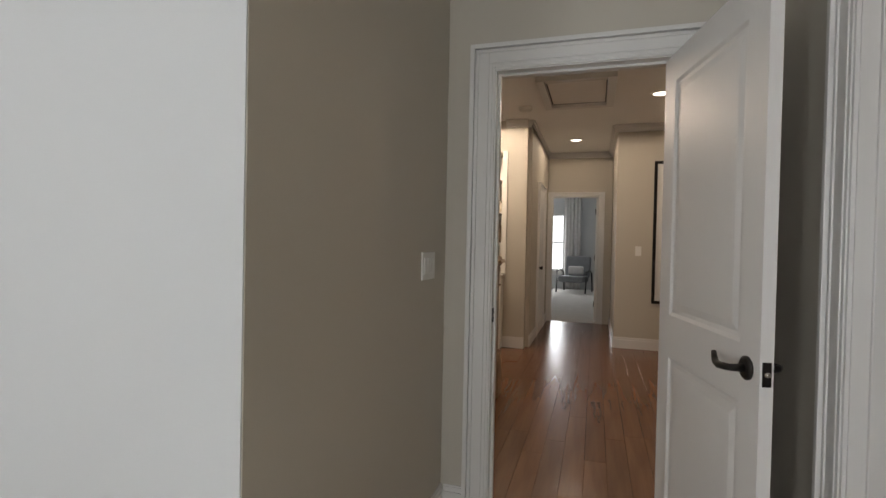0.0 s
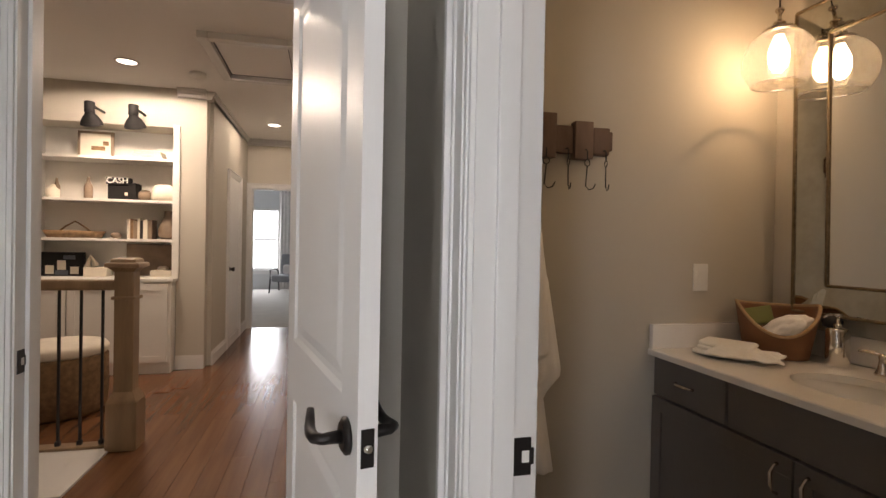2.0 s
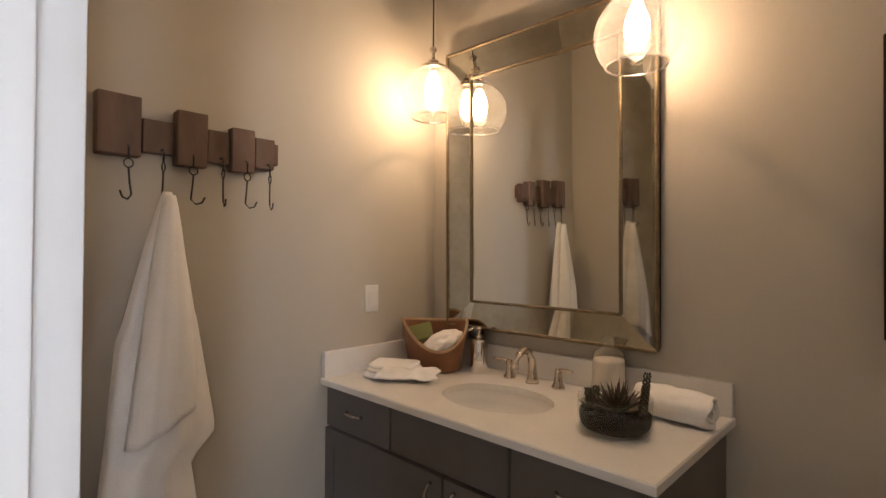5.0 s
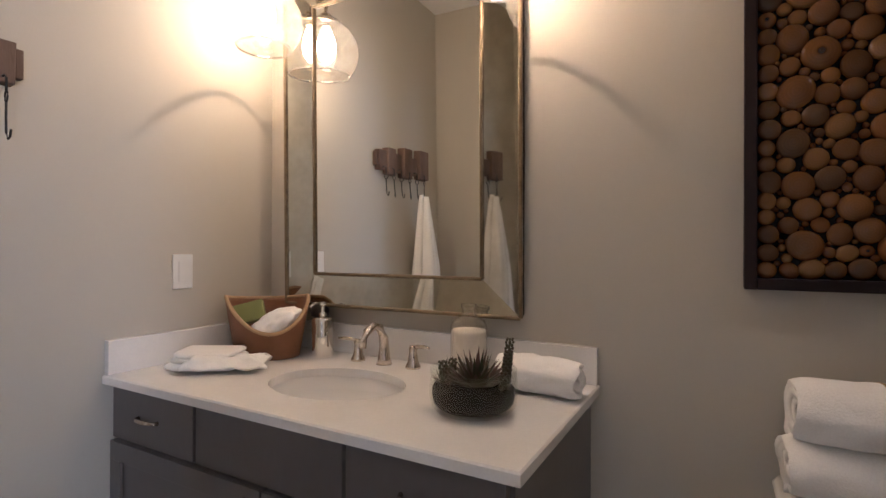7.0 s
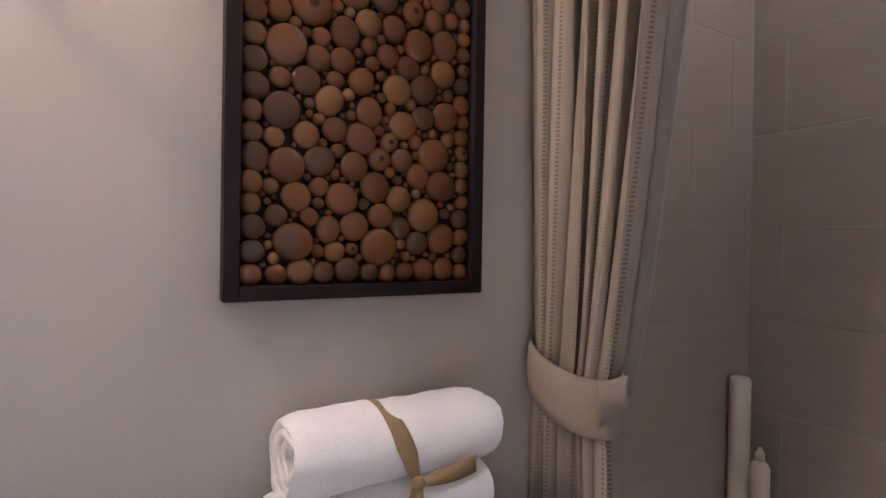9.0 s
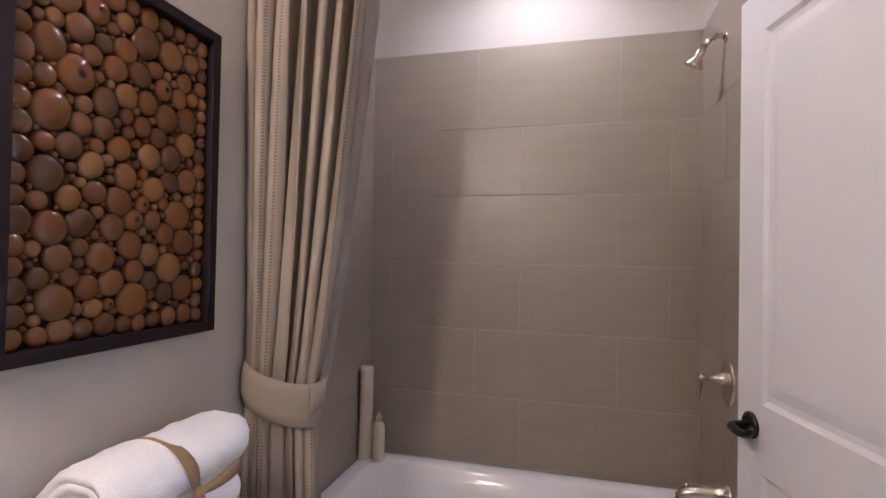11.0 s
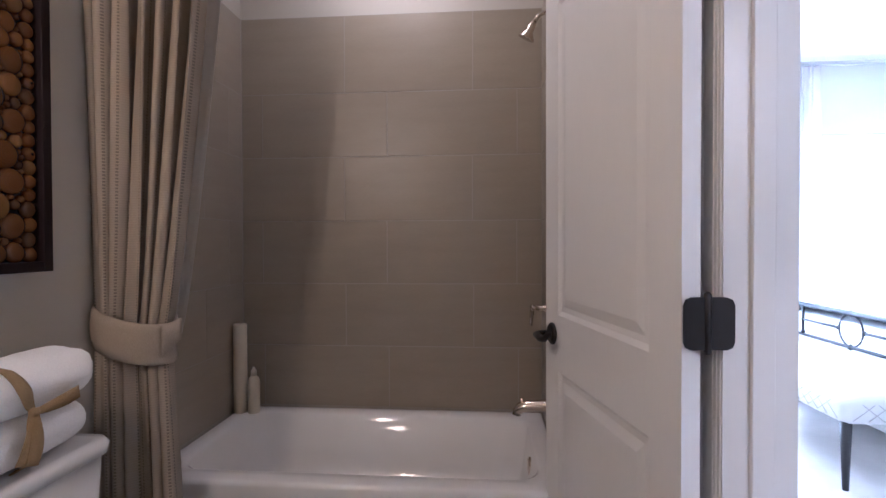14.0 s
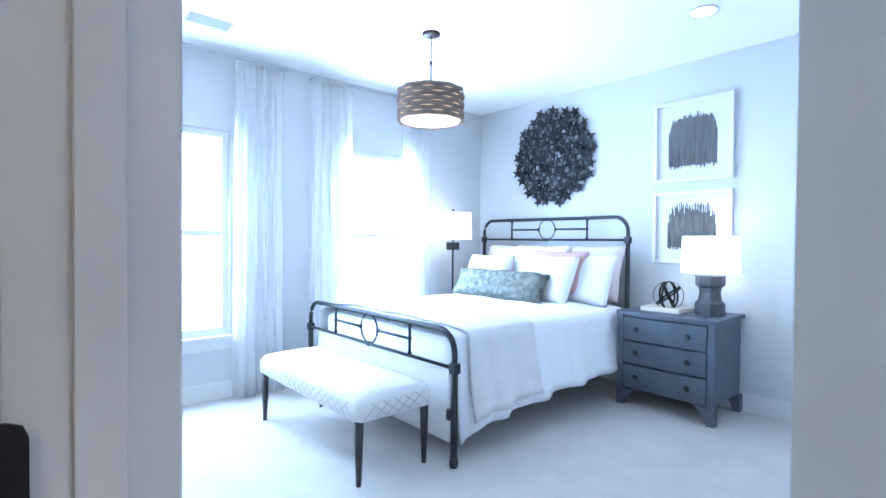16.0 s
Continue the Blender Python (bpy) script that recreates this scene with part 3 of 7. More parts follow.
jamb("door_frame_hall", "y", 2.738, 2.862, -0.245, 0.50, 2.04, (2.785, 2.82))
casing("casing_hall_door", "y", 2.74, -0.25, 0.505, 2.045, -1)
casing("casing_hall_door_outside", "y", 2.86, -0.25, 0.505, 2.045, 1)
jamb("door_frame_bath", "x", 0.798, 0.916, 1.175, 1.968, 2.04, (0.835, 0.872))
casing("casing_bath_door", "x", 0.80, 1.17, 1.973, 2.045, -1)
casing("casing_bath_door_inside", "x", 0.914, 1.17, 1.973, 2.045, 1, 0.09, 0.4)
jamb("door_frame_far", "y", 8.828, 8.952, -0.486, 0.246, 2.03, (8.86, 8.90))
casing("casing_far_door", "y", 8.83, -0.492, 0.252, 2.035, -1, 0.075)


def strike(name, m):
    ob = thing(name, "dark bronze strike plate set in the door frame", "strike plate", m=m)
    part("plate", boxes((-0.016, 0.016, -0.001, 0.0025, -0.032, 0.032), bevel=0.001), M["bronze"], ob)
    part("latch_hole", boxes((-0.012, 0.001, -0.0005, 0.0030, -0.010, 0.010)), M["plate"], ob, "pale latch opening")
    part("lip", boxes((-0.021, -0.016, -0.001, 0.003, -0.014, 0.014), bevel=0.001), M["bronze"], ob)
    return ob


strike("strike_plate", pose(-0.2445, 2.765, 0.935, 0, 0, -90))
strike("strike_plate", pose(0.890, 1.9675, 0.922, 0, 0, 180))


def lever(parent, x, side, y, z=0.938, flip=1):
    """A curved lever handle with a round rose, on the door face at y; side: the sign of the face's normal."""
    bm = bmesh.new()
    rose = bmesh.new()
    tube(rose, [(x, y, z), (x, y + side * 0.006, z), (x, y + side * 0.012, z)], [0.033, 0.033, 0.024], n=24)
    handle = part("door_handle", rose, M["bronze"], parent, "dark bronze lever handle")
    tube(bm, [(x, y + side * 0.010, z), (x, y + side * 0.045, z), (x - flip * 0.012, y + side * 0.055, z), (x - flip * 0.045, y + side * 0.055, z - 0.004),
              (x - flip * 0.070, y + side * 0.052, z - 0.001), (x - flip * 0.083, y + side * 0.049, z + 0.008), (x - flip * 0.096, y + side * 0.046, z + 0.024)],
         [0.012, 0.010, 0.0105, 0.0105, 0.010, 0.009, 0.007], n=12)
    part("lever", bm, M["bronze"], handle)


def door_leaf(name, label, w, m, h=2.02):
    """A two-panel door: hinge edge at local x = 0, faces at y = 0 and 0.035."""
    ob = tagged(thing(name, label, "door", m=m), kind="structure")
    bm = bmesh.new()
    box(bm, 0.003, w - 0.003, 0.0095, 0.0255, 0.014, h - 0.002)
    s = 0.105
    rails = ((0.012, 0.235), (0.835, 1.0), (h - 0.11, h))
    for y0, y1 in ((0, 0.0095), (0.0255, 0.035)):
        for x0, x1 in ((0, s), (w - s, w)):
            box(bm, x0, x1, y0, y1, 0.012, h)
        for z0, z1 in rails:
            box(bm, s, w - s, y0, y1, z0, z1)
    box(bm, 0, 0.003, 0.0095, 0.0255, 0.012, h)
    box(bm, w - 0.003, w, 0.0095, 0.0255, 0.012, h)
    part("slab", bm, M["door"], ob)
    for z0, z1 in ((0.235, 0.835), (1.0, h - 0.11)):
        for y, out in ((0.0255, 1), (0.0095, -1)):
            bm = bmesh.new()
            cx, cz, hx, hz = w / 2, (z0 + z1) / 2, (w - 2 * s) / 2, (z1 - z0) / 2
            rings = []
            for inset, d in ((0.0, 0.0095), (0.012, 0.003), (0.026, 0.002), (0.052, 0.007), (0.07, 0.0075)):
                yy = y + out * d
                rings.append([(cx + sx * (hx - inset), yy, cz + sz * (hz - inset)) for sx, sz in ((-1, -1), (1, -1), (1, 1), (-1, 1))])
            loft(bm, rings, smooth=False, first=False)
            part("panel", bm, M["door"], ob)
    for side, y in ((-1, 0.0), (1, 0.035)):
        lever(ob, w - 0.062, side, y)
    part("latch_plate", boxes((w - 0.001, w + 0.002, 0.006, 0.029, 0.903, 0.968), bevel=0.0008), M["bronze"], ob, "bronze latch plate on the door edge")
    bm = bmesh.new()
    tube(bm, [(w, 0.0175, 0.936), (w + 0.006, 0.0175, 0.936), (w + 0.011, 0.0185, 0.936)], [0.008, 0.008, 0.005], n=12)
    part("latch", bm, M["chrome"], ob, "bright latch bolt")
    return ob


def hinge(x, y, z, frame_way, leaf_way, half=0.045):
    """A butt hinge: two square-rounded leaves from the knuckle at (x, y), along two directions, and the pin."""
    ob = thing("door_hinge", "dark bronze butt hinge between door edge and frame", "hinge", "bathroom door hinges", pose(x, y, z))
    for way in (frame_way, leaf_way):
        d = Vector((way[0], way[1], 0)).normalized()
        nrm = Vector((-d.y, d.x, 0))
        bm = bmesh.new()
        outline = [(-0.0, -half), (0.030, -half), (0.040, -half + 0.004), (0.044, -half + 0.014), (0.044, half - 0.014), (0.040, half - 0.004), (0.030, half), (-0.0, half)]
        loft(bm, [[tuple(d * u + nrm * k + Vector((0, 0, v))) for u, v in outline] for k in (-0.0018, 0.0018)], smooth=False)
        part("hinge_leaf", bm, M["bronze"], ob)
    bm = bmesh.new()
    lathe(bm, 0, 0, [(0.003, -half - 0.008), (0.0065, -half - 0.004), (0.0065, half + 0.004), (0.003, half + 0.009)], 12)
    part("pin", bm, M["bronze"], ob)
    return ob


# hall door, open into the entry; bathroom door, open towards the tub
a1 = math.degrees(math.atan2(2.0 - 2.735, 0.620 - 0.457))
door_leaf("door_1", "white two-panel door standing open into the bedroom", 0.742, pose(0.457, 2.735, 0, 0, 0, a1))
a2 = math.degrees(math.atan2(0.50 - 1.170, 1.122 - 0.982))
leaf = Vector((math.cos(radians(a2)), math.sin(radians(a2)), 0))
off = Vector((-leaf.y, leaf.x, 0)) * 0.035
door_leaf("door_2", "white two-panel bathroom door standing open", 0.705, pose(0.982 - off.x, 1.170 - off.y, 0, 0, 0, a2))
for hz in (0.28, 1.075, 1.83):
    hinge(0.944, 1.182, hz, (-1, 0.02), (off.x, off.y))
far = thing("door_3", "white door of the far bedroom standing open", "door", m=pose(0.23, 8.93, 0, 0, 0, 86))
tagged(far, kind="structure")
part("slab", boxes((0, 0.70, 0, 0.035, 0.012, 2.02), bevel=0.003), M["door"], far)
for hz in (0.3, 1.05, 1.8):
    part("hinge", boxes((-0.004, 0.012, 0.035, 0.045, hz - 0.045, hz + 0.045), bevel=0.002), M["bronze"], far, "dark bronze hinge")

casing("casing_passage_door", "x", -0.56, 7.42, 8.16, 2.035, 1, 0.07)
pdoor = tagged(thing("door_4", "closed white door in the hall passage", "door"), kind="structure")
part("slab", boxes((-0.562, -0.553, 7.425, 8.155, 0.012, 2.03)), M["door"], pdoor)
bm = bmesh.new()
tube(bm, [(-0.553, 7.49, 0.93), (-0.53, 7.49, 0.93), (-0.52, 7.49, 0.93), (-0.495, 7.49, 0.93), (-0.49, 7.49, 0.93)], [0.03, 0.012, 0.02, 0.028, 0.018], 16)
part("door_knob", bm, M["bronze"], pdoor, "dark bronze knob")


def window(name, x0, x1, z0, z1, wall0, wall1, room):
    """A double-hung window in a wall along x. room: the y sign towards the room."""
    ob = tagged(thing(name, "tall white double-hung window with bright daylight outside", "window"), kind="structure")
    y = (wall0 + wall1) / 2
    zm = (z0 + z1) / 2
    part("window_frame", boxes((x0, x0 + 0.05, y - 0.035, y + 0.035, z0, z1), (x1 - 0.05, x1, y - 0.035, y + 0.035, z0, z1), (x0 + 0.05, x1 - 0.05, y - 0.035, y + 0.035, z0, z0 + 0.06),
                               (x0 + 0.05, x1 - 0.05, y - 0.035, y + 0.035, z1 - 0.05, z1), (x0 + 0.05, x1 - 0.05, y - 0.025, y + 0.025, zm - 0.022, zm + 0.022), bevel=0.003), M["trim"], ob)
    yr = wall1 if room > 0 else wall0
    part("window_sill", boxes((x0 - 0.05, x1 + 0.05, min(yr, yr + room * 0.05), max(yr, yr + room * 0.05), z0 - 0.03, z0), (x0 - 0.03, x1 + 0.03, min(yr, yr + room * 0.016), max(yr, yr + room * 0.016), z0 - 0.11, z0 - 0.03), bevel=0.003), M["trim"], ob)
    for a, b in ((z0 + 0.06, zm - 0.022), (zm + 0.022, z1 - 0.05)):
        pane = part("pane", boxes((x0 + 0.05, x1 - 0.05, y - 0.003, y + 0.003, a, b)), M["glass"], ob)
        pane.visible_shadow = False
    return ob


window("window_1", W1[0], W1[1], SILL, HEAD, -2.54, -2.42, 1)
window("window_2", W2[0], W2[1], SILL, HEAD, -2.54, -2.42, 1)
window("window_3", -1.75, -0.64, 0.5, 2.12, 15.0, 15.12, -1)
structure("backdrop_south", boxes((-9, 6, -6.1, -6.0, -2, 6)), M["outside"], "overexposed daylight outside the windows", "backdrop")
structure("backdrop_north", boxes((-8, 6, 19.0, 19.1, -2, 6)), M["outside"], "overexposed daylight outside the window", "backdrop")
structure("ground", boxes((-200, 200, -200, 200, -3.2, -3.1)), M["leaf_far"], "green ground outside below the windows", "ground")


# ---------------------------------------------------------------- bathroom
def wall_plate(name, label, m, toggles=1):
    """A switch plate in local x (width) and z, its face towards local -y."""
    w = 0.07 + 0.046 * (toggles - 1)
    ob = thing(name, label, "light switch", m=m)
    part("plate", boxes((-w / 2, w / 2, -0.006, 0, -0.0575, 0.0575), bevel=0.003), M["plate"], ob)
    for k in range(toggles):
        x = (k - (toggles - 1) / 2) * 0.046
        part("rocker", boxes((x - 0.0165, x + 0.0165, -0.0085, -0.005, -0.033, 0.033), bevel=0.0015), M["plate"], ob)
    return ob


wall_plate("light_switch", "white rocker switch plate on the bathroom wall", pose(2.107, 2.98, 1.158))
wall_plate("light_switch", "white three-rocker switch plate beside the bedroom door", pose(-0.47, 2.49, 1.165, 0, 0, 90), 3)
wall_plate("light_switch", "white switch plate on the hall wall", pose(0.70, 7.01, 1.2))

# vanity cabinet
van = thing("vanity_cabinet", "grey-brown painted vanity with drawers over doors", "vanity")
VX, VY0, VY1 = 1.905, 1.722, 2.974
for nm, d in (("face_frame", (VX, VX + 0.02, VY0, VY1, 0.09, 0.838)), ("back_panel", (2.463, 2.483, VY0, VY1, 0.09, 0.838)), ("side_panel", (VX + 0.02, 2.463, VY0, VY0 + 0.02, 0.09, 0.838)),
              ("side_panel", (VX + 0.02, 2.463, VY1 - 0.02, VY1, 0.09, 0.838)), ("bottom_panel", (VX + 0.02, 2.463, VY0 + 0.02, VY1 - 0.02, 0.09, 0.11))):
    part(nm, boxes(d), M["vanity"], van)
part("toe_kick", boxes((VX + 0.06, 2.48, VY0 + 0.01, VY1 - 0.01, 0.0, 0.089)), M["vanity"], van)


def front(name, y0, y1, z0, z1, panel):
    """A drawer or door front with a bevelled field."""
    bm = bmesh.new()
    box(bm, VX - 0.018, VX - 0.001, y0, y1, z0, z1, bevel=0.002)
    ob = part(name, bm, M["vanity"], van)
    if panel:
        r = 0.055
        for a in ((y0, y1, z0, z0 + r), (y0, y1, z1 - r, z1), (y0, y0 + r, z0 + r, z1 - r), (y1 - r, y1, z0 + r, z1 - r)):
            bm = bmesh.new()
            box(bm, VX - 0.026, VX - 0.0185, *a, bevel=0.0015)
            part("rail", bm, M["vanity"], ob)
    return ob


def pull(parent, y, z, upright=False):
    bm = bmesh.new()
    h = 0.045
    x = VX - 0.018 if not upright else VX - 0.026
    pts = [(x, -h, 0), (x - 0.014, -h * 0.9, 0.001), (x - 0.022, -h * 0.4, 0.003), (x - 0.022, h * 0.4, 0.003), (x - 0.014, h * 0.9, 0.001), (x, h, 0)]
    tube(bm, [(p[0], y + (p[2] if upright else p[1]), z + (p[1] if upright else p[2])) for p in pts], [0.006, 0.004, 0.006, 0.006, 0.004, 0.006], n=10)
    part("handle", bm, M["nickel"], parent, "brushed nickel pull")


for y0, y1, py in ((2.594, 2.968, 2.79), (2.098, 2.582, None), (1.732, 2.088, 1.905)):
    d = front("drawer", y0, y1, 0.682, 0.832, False)
    if py:
        pull(d, py, 0.757)
for y0, y1, py in ((2.338, 2.968, 2.385), (1.732, 2.330, 2.285)):
    d = front("cabinet_door", y0, y1, 0.115, 0.674, True)
    pull(d, py, 0.60, True)

# countertop with an oval basin opening
CX, CY, RX, RY = 2.14, 2.335, 0.155, 0.205
bm = bmesh.new()
x0, x1, y0, y1 = 1.862, 2.484, 1.697, 2.978
N = 48
outer, inner = [], []
for i in range(N):
    a = 2 * math.pi * i / N
    c, s_ = math.cos(a), math.sin(a)
    t = min((x1 - CX) / c if c > 1e-6 else ((x0 - CX) / c if c < -1e-6 else 99), (y1 - CY) / s_ if s_ > 1e-6 else ((y0 - CY) / s_ if s_ < -1e-6 else 99))
    outer.append([CX + c * t, CY + s_ * t])
    inner.append((CX + RX * c, CY + RY * s_))
for cx_, cy_ in ((x0, y0), (x0, y1), (x1, y0), (x1, y1)):
    k = min(range(N), key=lambda i: (outer[i][0] - cx_) ** 2 + (outer[i][1] - cy_) ** 2)
    outer[k] = [cx_, cy_]
e = 0.004
loft(bm, [[(x, y, 0.840) for x, y in inner], [(x, y, 0.840) for x, y in outer], [(x, y, 0.861) for x, y in outer],
          [(min(max(x, x0 + e), x1 - e), min(max(y, y0 + e), y1 - e), 0.865) for x, y in outer], [(x, y, 0.865) for x, y in inner], [(x, y, 0.840) for x, y in inner]], cap=False, smooth=False)
bmesh.ops.remove_doubles(bm, verts=bm.verts, dist=0.0001)
counter = thing("countertop", "cream quartz vanity top with backsplash", "countertop")
part("slab", bm, M["quartz"], counter)
part("backsplash", boxes((2.462, 2.4845, 1.702, 2.956, 0.8655, 0.967), bevel=0.002), M["quartz"], counter)
part("side_splash", boxes((1.868, 2.4845, 2.957, 2.979, 0.8655, 0.965), bevel=0.002), M["quartz"], counter)
bm = bmesh.new()
loft(bm, [ring(CX, CY, 0.839, RX + 0.012, RY + 0.012, N), ring(CX, CY, 0.839, RX + 0.001, RY + 0.001, N), ring(CX, CY, 0.80, RX * 0.97, RY * 0.97, N), ring(CX, CY, 0.755, RX * 0.8, RY * 0.82, N),
          ring(CX, CY, 0.725, RX * 0.45, RY * 0.5, N), ring(CX, CY, 0.72, 0.02, 0.02, N)], cap=False)
basin = solo("sink_basin", bm, M["ceramic"], "white oval undermount sink basin", "sink")
bm = bmesh.new()
lathe(bm, CX, CY, [(0.021, 0.719), (0.021, 0.723), (0.015, 0.724), (0.006, 0.722)])
part("drain", bm, M["chrome"], basin, "chrome drain")

# widespread faucet
fau = thing("faucet", "brushed nickel widespread faucet with two levers", "faucet")
fx, fy = 2.385, 2.352
bm = bmesh.new()
tube(bm, [(fx, fy, 0.866), (fx, fy, 0.885), (fx, fy, 0.92), (fx - 0.004, fy, 0.952), (fx - 0.025, fy, 0.985), (fx - 0.058, fy, 0.995), (fx - 0.09, fy, 0.982), (fx - 0.108, fy, 0.955), (fx - 0.112, fy, 0.935)],
     [0.026, 0.020, 0.016, 0.015, 0.014, 0.0135, 0.013, 0.012, 0.0125], n=16)
part("spout", bm, M["nickel"], fau)
for hy, way in ((2.458, 1), (2.242, -1)):
    bm = bmesh.new()
    lathe(bm, fx, hy, [(0.024, 0.866), (0.024, 0.872), (0.017, 0.885), (0.012, 0.915), (0.014, 0.925), (0.010, 0.936), (0.0, 0.938)], 18)
    tap = part("handle", bm, M["nickel"], fau)
    bm = bmesh.new()
    tube(bm, [(fx, hy, 0.930), (fx - 0.008, hy + way * 0.02, 0.936), (fx - 0.014, hy + way * 0.045, 0.938), (fx - 0.018, hy + way * 0.068, 0.937)], [0.006, 0.0065, 0.006, 0.0045], n=10)
    part("lever", bm, M["nickel"], tap)

# mirror with mirrored, bevelled border
mir = thing("wall_mirror", "tall wall mirror with mirrored border and antique gold trim", "mirror")
MIRROR_HANG = pose(2.445, 2.37, 1.64, 0, -0.85, 1.45) @ pose(-2.457, -2.37, -1.64)
Y0, Y1, Z0, Z1 = 1.912, 2.826, 1.036, 2.236
y0, y1, z0, z1 = 2.042, 2.705, 1.145, 2.115
part("backing", boxes((2.462, 2.484, Y0 + 0.004, Y1 - 0.004, Z0 + 0.004, Z1 - 0.004)), M["art_frame"], mir)
XO, XI = 2.436, 2.455
for quad in (((Y0, Z0), (Y1, Z0), (y1, z0), (y0, z0)), ((Y1, Z0), (Y1, Z1), (y1, z1), (y1, z0)), ((Y1, Z1), (Y0, Z1), (y0, z1), (y1, z1)), ((Y0, Z1), (Y0, Z0), (y0, z0), (y0, z1))):
    bm = bmesh.new()
    rows = []
    for dx in (0.010, 0.0):
        rows.append([((XO if k < 2 else XI) + dx, p[0], p[1]) for k, p in enumerate(quad)])
    loft(bm, rows, smooth=False)
    part("border_pane", bm, M["antique_mirror"], mir, "darkened antique mirror border")
part("mirror_glass", boxes((XI + 0.002, XI + 0.012, y0, y1, z0, z1)), M["mirror"], mir)
for (a0, a1_, b0, b1), r, xx, nm in (((Y0, Y1, Z0, Z1), 0.0075, XO - 0.002, "outer_trim"), ((y0, y1, z0, z1), 0.0065, XI - 0.002, "inner_trim")):
    for p, q in (((a0, b0), (a1_, b0)), ((a1_, b0), (a1_, b1)), ((a1_, b1), (a0, b1)), ((a0, b1), (a0, b0))):
        bm = bmesh.new()
        L = math.hypot(q[0] - p[0], q[1] - p[1])
        k = int(L / (r * 1.5))
        tube(bm, [(xx, p[0] + (q[0] - p[0]) * i / (2 * k), p[1] + (q[1] - p[1]) * i / (2 * k)) for i in range(2 * k + 1)], [r * (1.0 if i % 2 else 0.8) for i in range(2 * k + 1)], n=6)
        part(nm, bm, M["bead"], mir, "beaded antique gold trim")
# it hangs slightly forward and a touch off the wall on one side
mir.matrix_world = MIRROR_HANG


def pendant(x, y):
    ob = thing("pendant_light", "clear glass globe pendant with glowing filament bulb", "pendant light", "vanity pendants", pose(x, y, 0))
    bm = bmesh.new()
    tube(bm, [(0, 0, 2.21), (0, 0, 2.72)], 0.0028, 6)
    part("cord", bm, M["black"], ob)
    bm = bmesh.new()
    lathe(bm, 0, 0, [(0.058, 2.739), (0.058, 2.728), (0.045, 2.718), (0.0, 2.716)])
    part("canopy", bm, M["nickel"], ob)
    bm = bmesh.new()
    lathe(bm, 0, 0, [(0.004, 2.226), (0.013, 2.222), (0.017, 2.214), (0.013, 2.206), (0.007, 2.202), (0.007, 2.172), (0.020, 2.168), (0.022, 2.160), (0.018, 2.156), (0.024, 2.150), (0.026, 2.142), (0.020, 2.136), (0.020, 2.115)], 20)
    part("socket", bm, M["nickel"], ob, "nickel lamp holder")
    bm = bmesh.new()
    lathe(bm, 0, 0, [(0.026, 2.146), (0.050, 2.144), (0.056, 2.138), (0.056, 2.130), (0.026, 2.132)], 32)
    part("collar", bm, M["nickel"], ob, "nickel collar over the glass neck")
    bm = bmesh.new()
    prof = [(0.054, 2.134)] + [(0.127 * math.cos(radians(a)), 2.016 + 0.127 * math.sin(radians(a))) for a in range(64, -45, -6)] + [(0.0895, 1.926)]
    lathe(bm, 0, 0, prof, 48, cap=False)
    part("globe", bm, M["globe"], ob, "clear glass globe open at the bottom")
    bm = bmesh.new()
    tube(bm, [(0.0895 * math.cos(2 * math.pi * i / 48), 0.0895 * math.sin(2 * math.pi * i / 48), 1.925) for i in range(49)], 0.0042, 8, cap=False)
    part("rim", bm, M["thick_glass"], ob, "thick polished glass rim")
    bm = bmesh.new()
    lathe(bm, 0, 0, [(0.013, 2.117), (0.022, 2.098), (0.035, 2.062), (0.037, 2.030), (0.030, 1.996), (0.014, 1.976), (0.0, 1.973)], 20)
    b = part("bulb", bm, M["bulb"], ob, "glowing amber filament bulb")
    b.visible_shadow = False
    return ob


for px, py in ((2.27, 2.78), (2.28, 1.915)):
    pendant(px, py)

# coat hook rail made of uneven wood blocks
rail = thing("hook_rail", "rustic rail of uneven dark wood blocks with iron hooks", "coat hooks")
blocks = ((1.115, 1.225, 1.625, 1.80), (1.232, 1.318, 1.645, 1.745), (1.322, 1.412, 1.615, 1.785), (1.418, 1.488, 1.640, 1.745), (1.492, 1.570, 1.620, 1.765), (1.576, 1.645, 1.640, 1.745))
for k, (bx0, bx1, bz0, bz1) in enumerate(blocks):
    bm = bmesh.new()
    d = (0.045, 0.030, 0.048, 0.030, 0.042, 0.034)[k]
    box(bm, bx0, bx1, 2.979 - d, 2.979, bz0, bz1, bevel=0.004)
    for v in bm.verts:
        v.co += Vector((noise.noise(v.co * 30) * 0.003, 0, noise.noise(v.co * 30 + Vector((5, 0, 0))) * 0.004))
    part("block", bm, M["old_wood"], rail)
part("end_block", boxes((1.646, 1.664, 2.955, 2.979, 1.66, 1.735), bevel=0.003), M["old_wood"], rail)
turn = (0.9, 0.5, 1.0, 0.05, 0.9, 0.1)
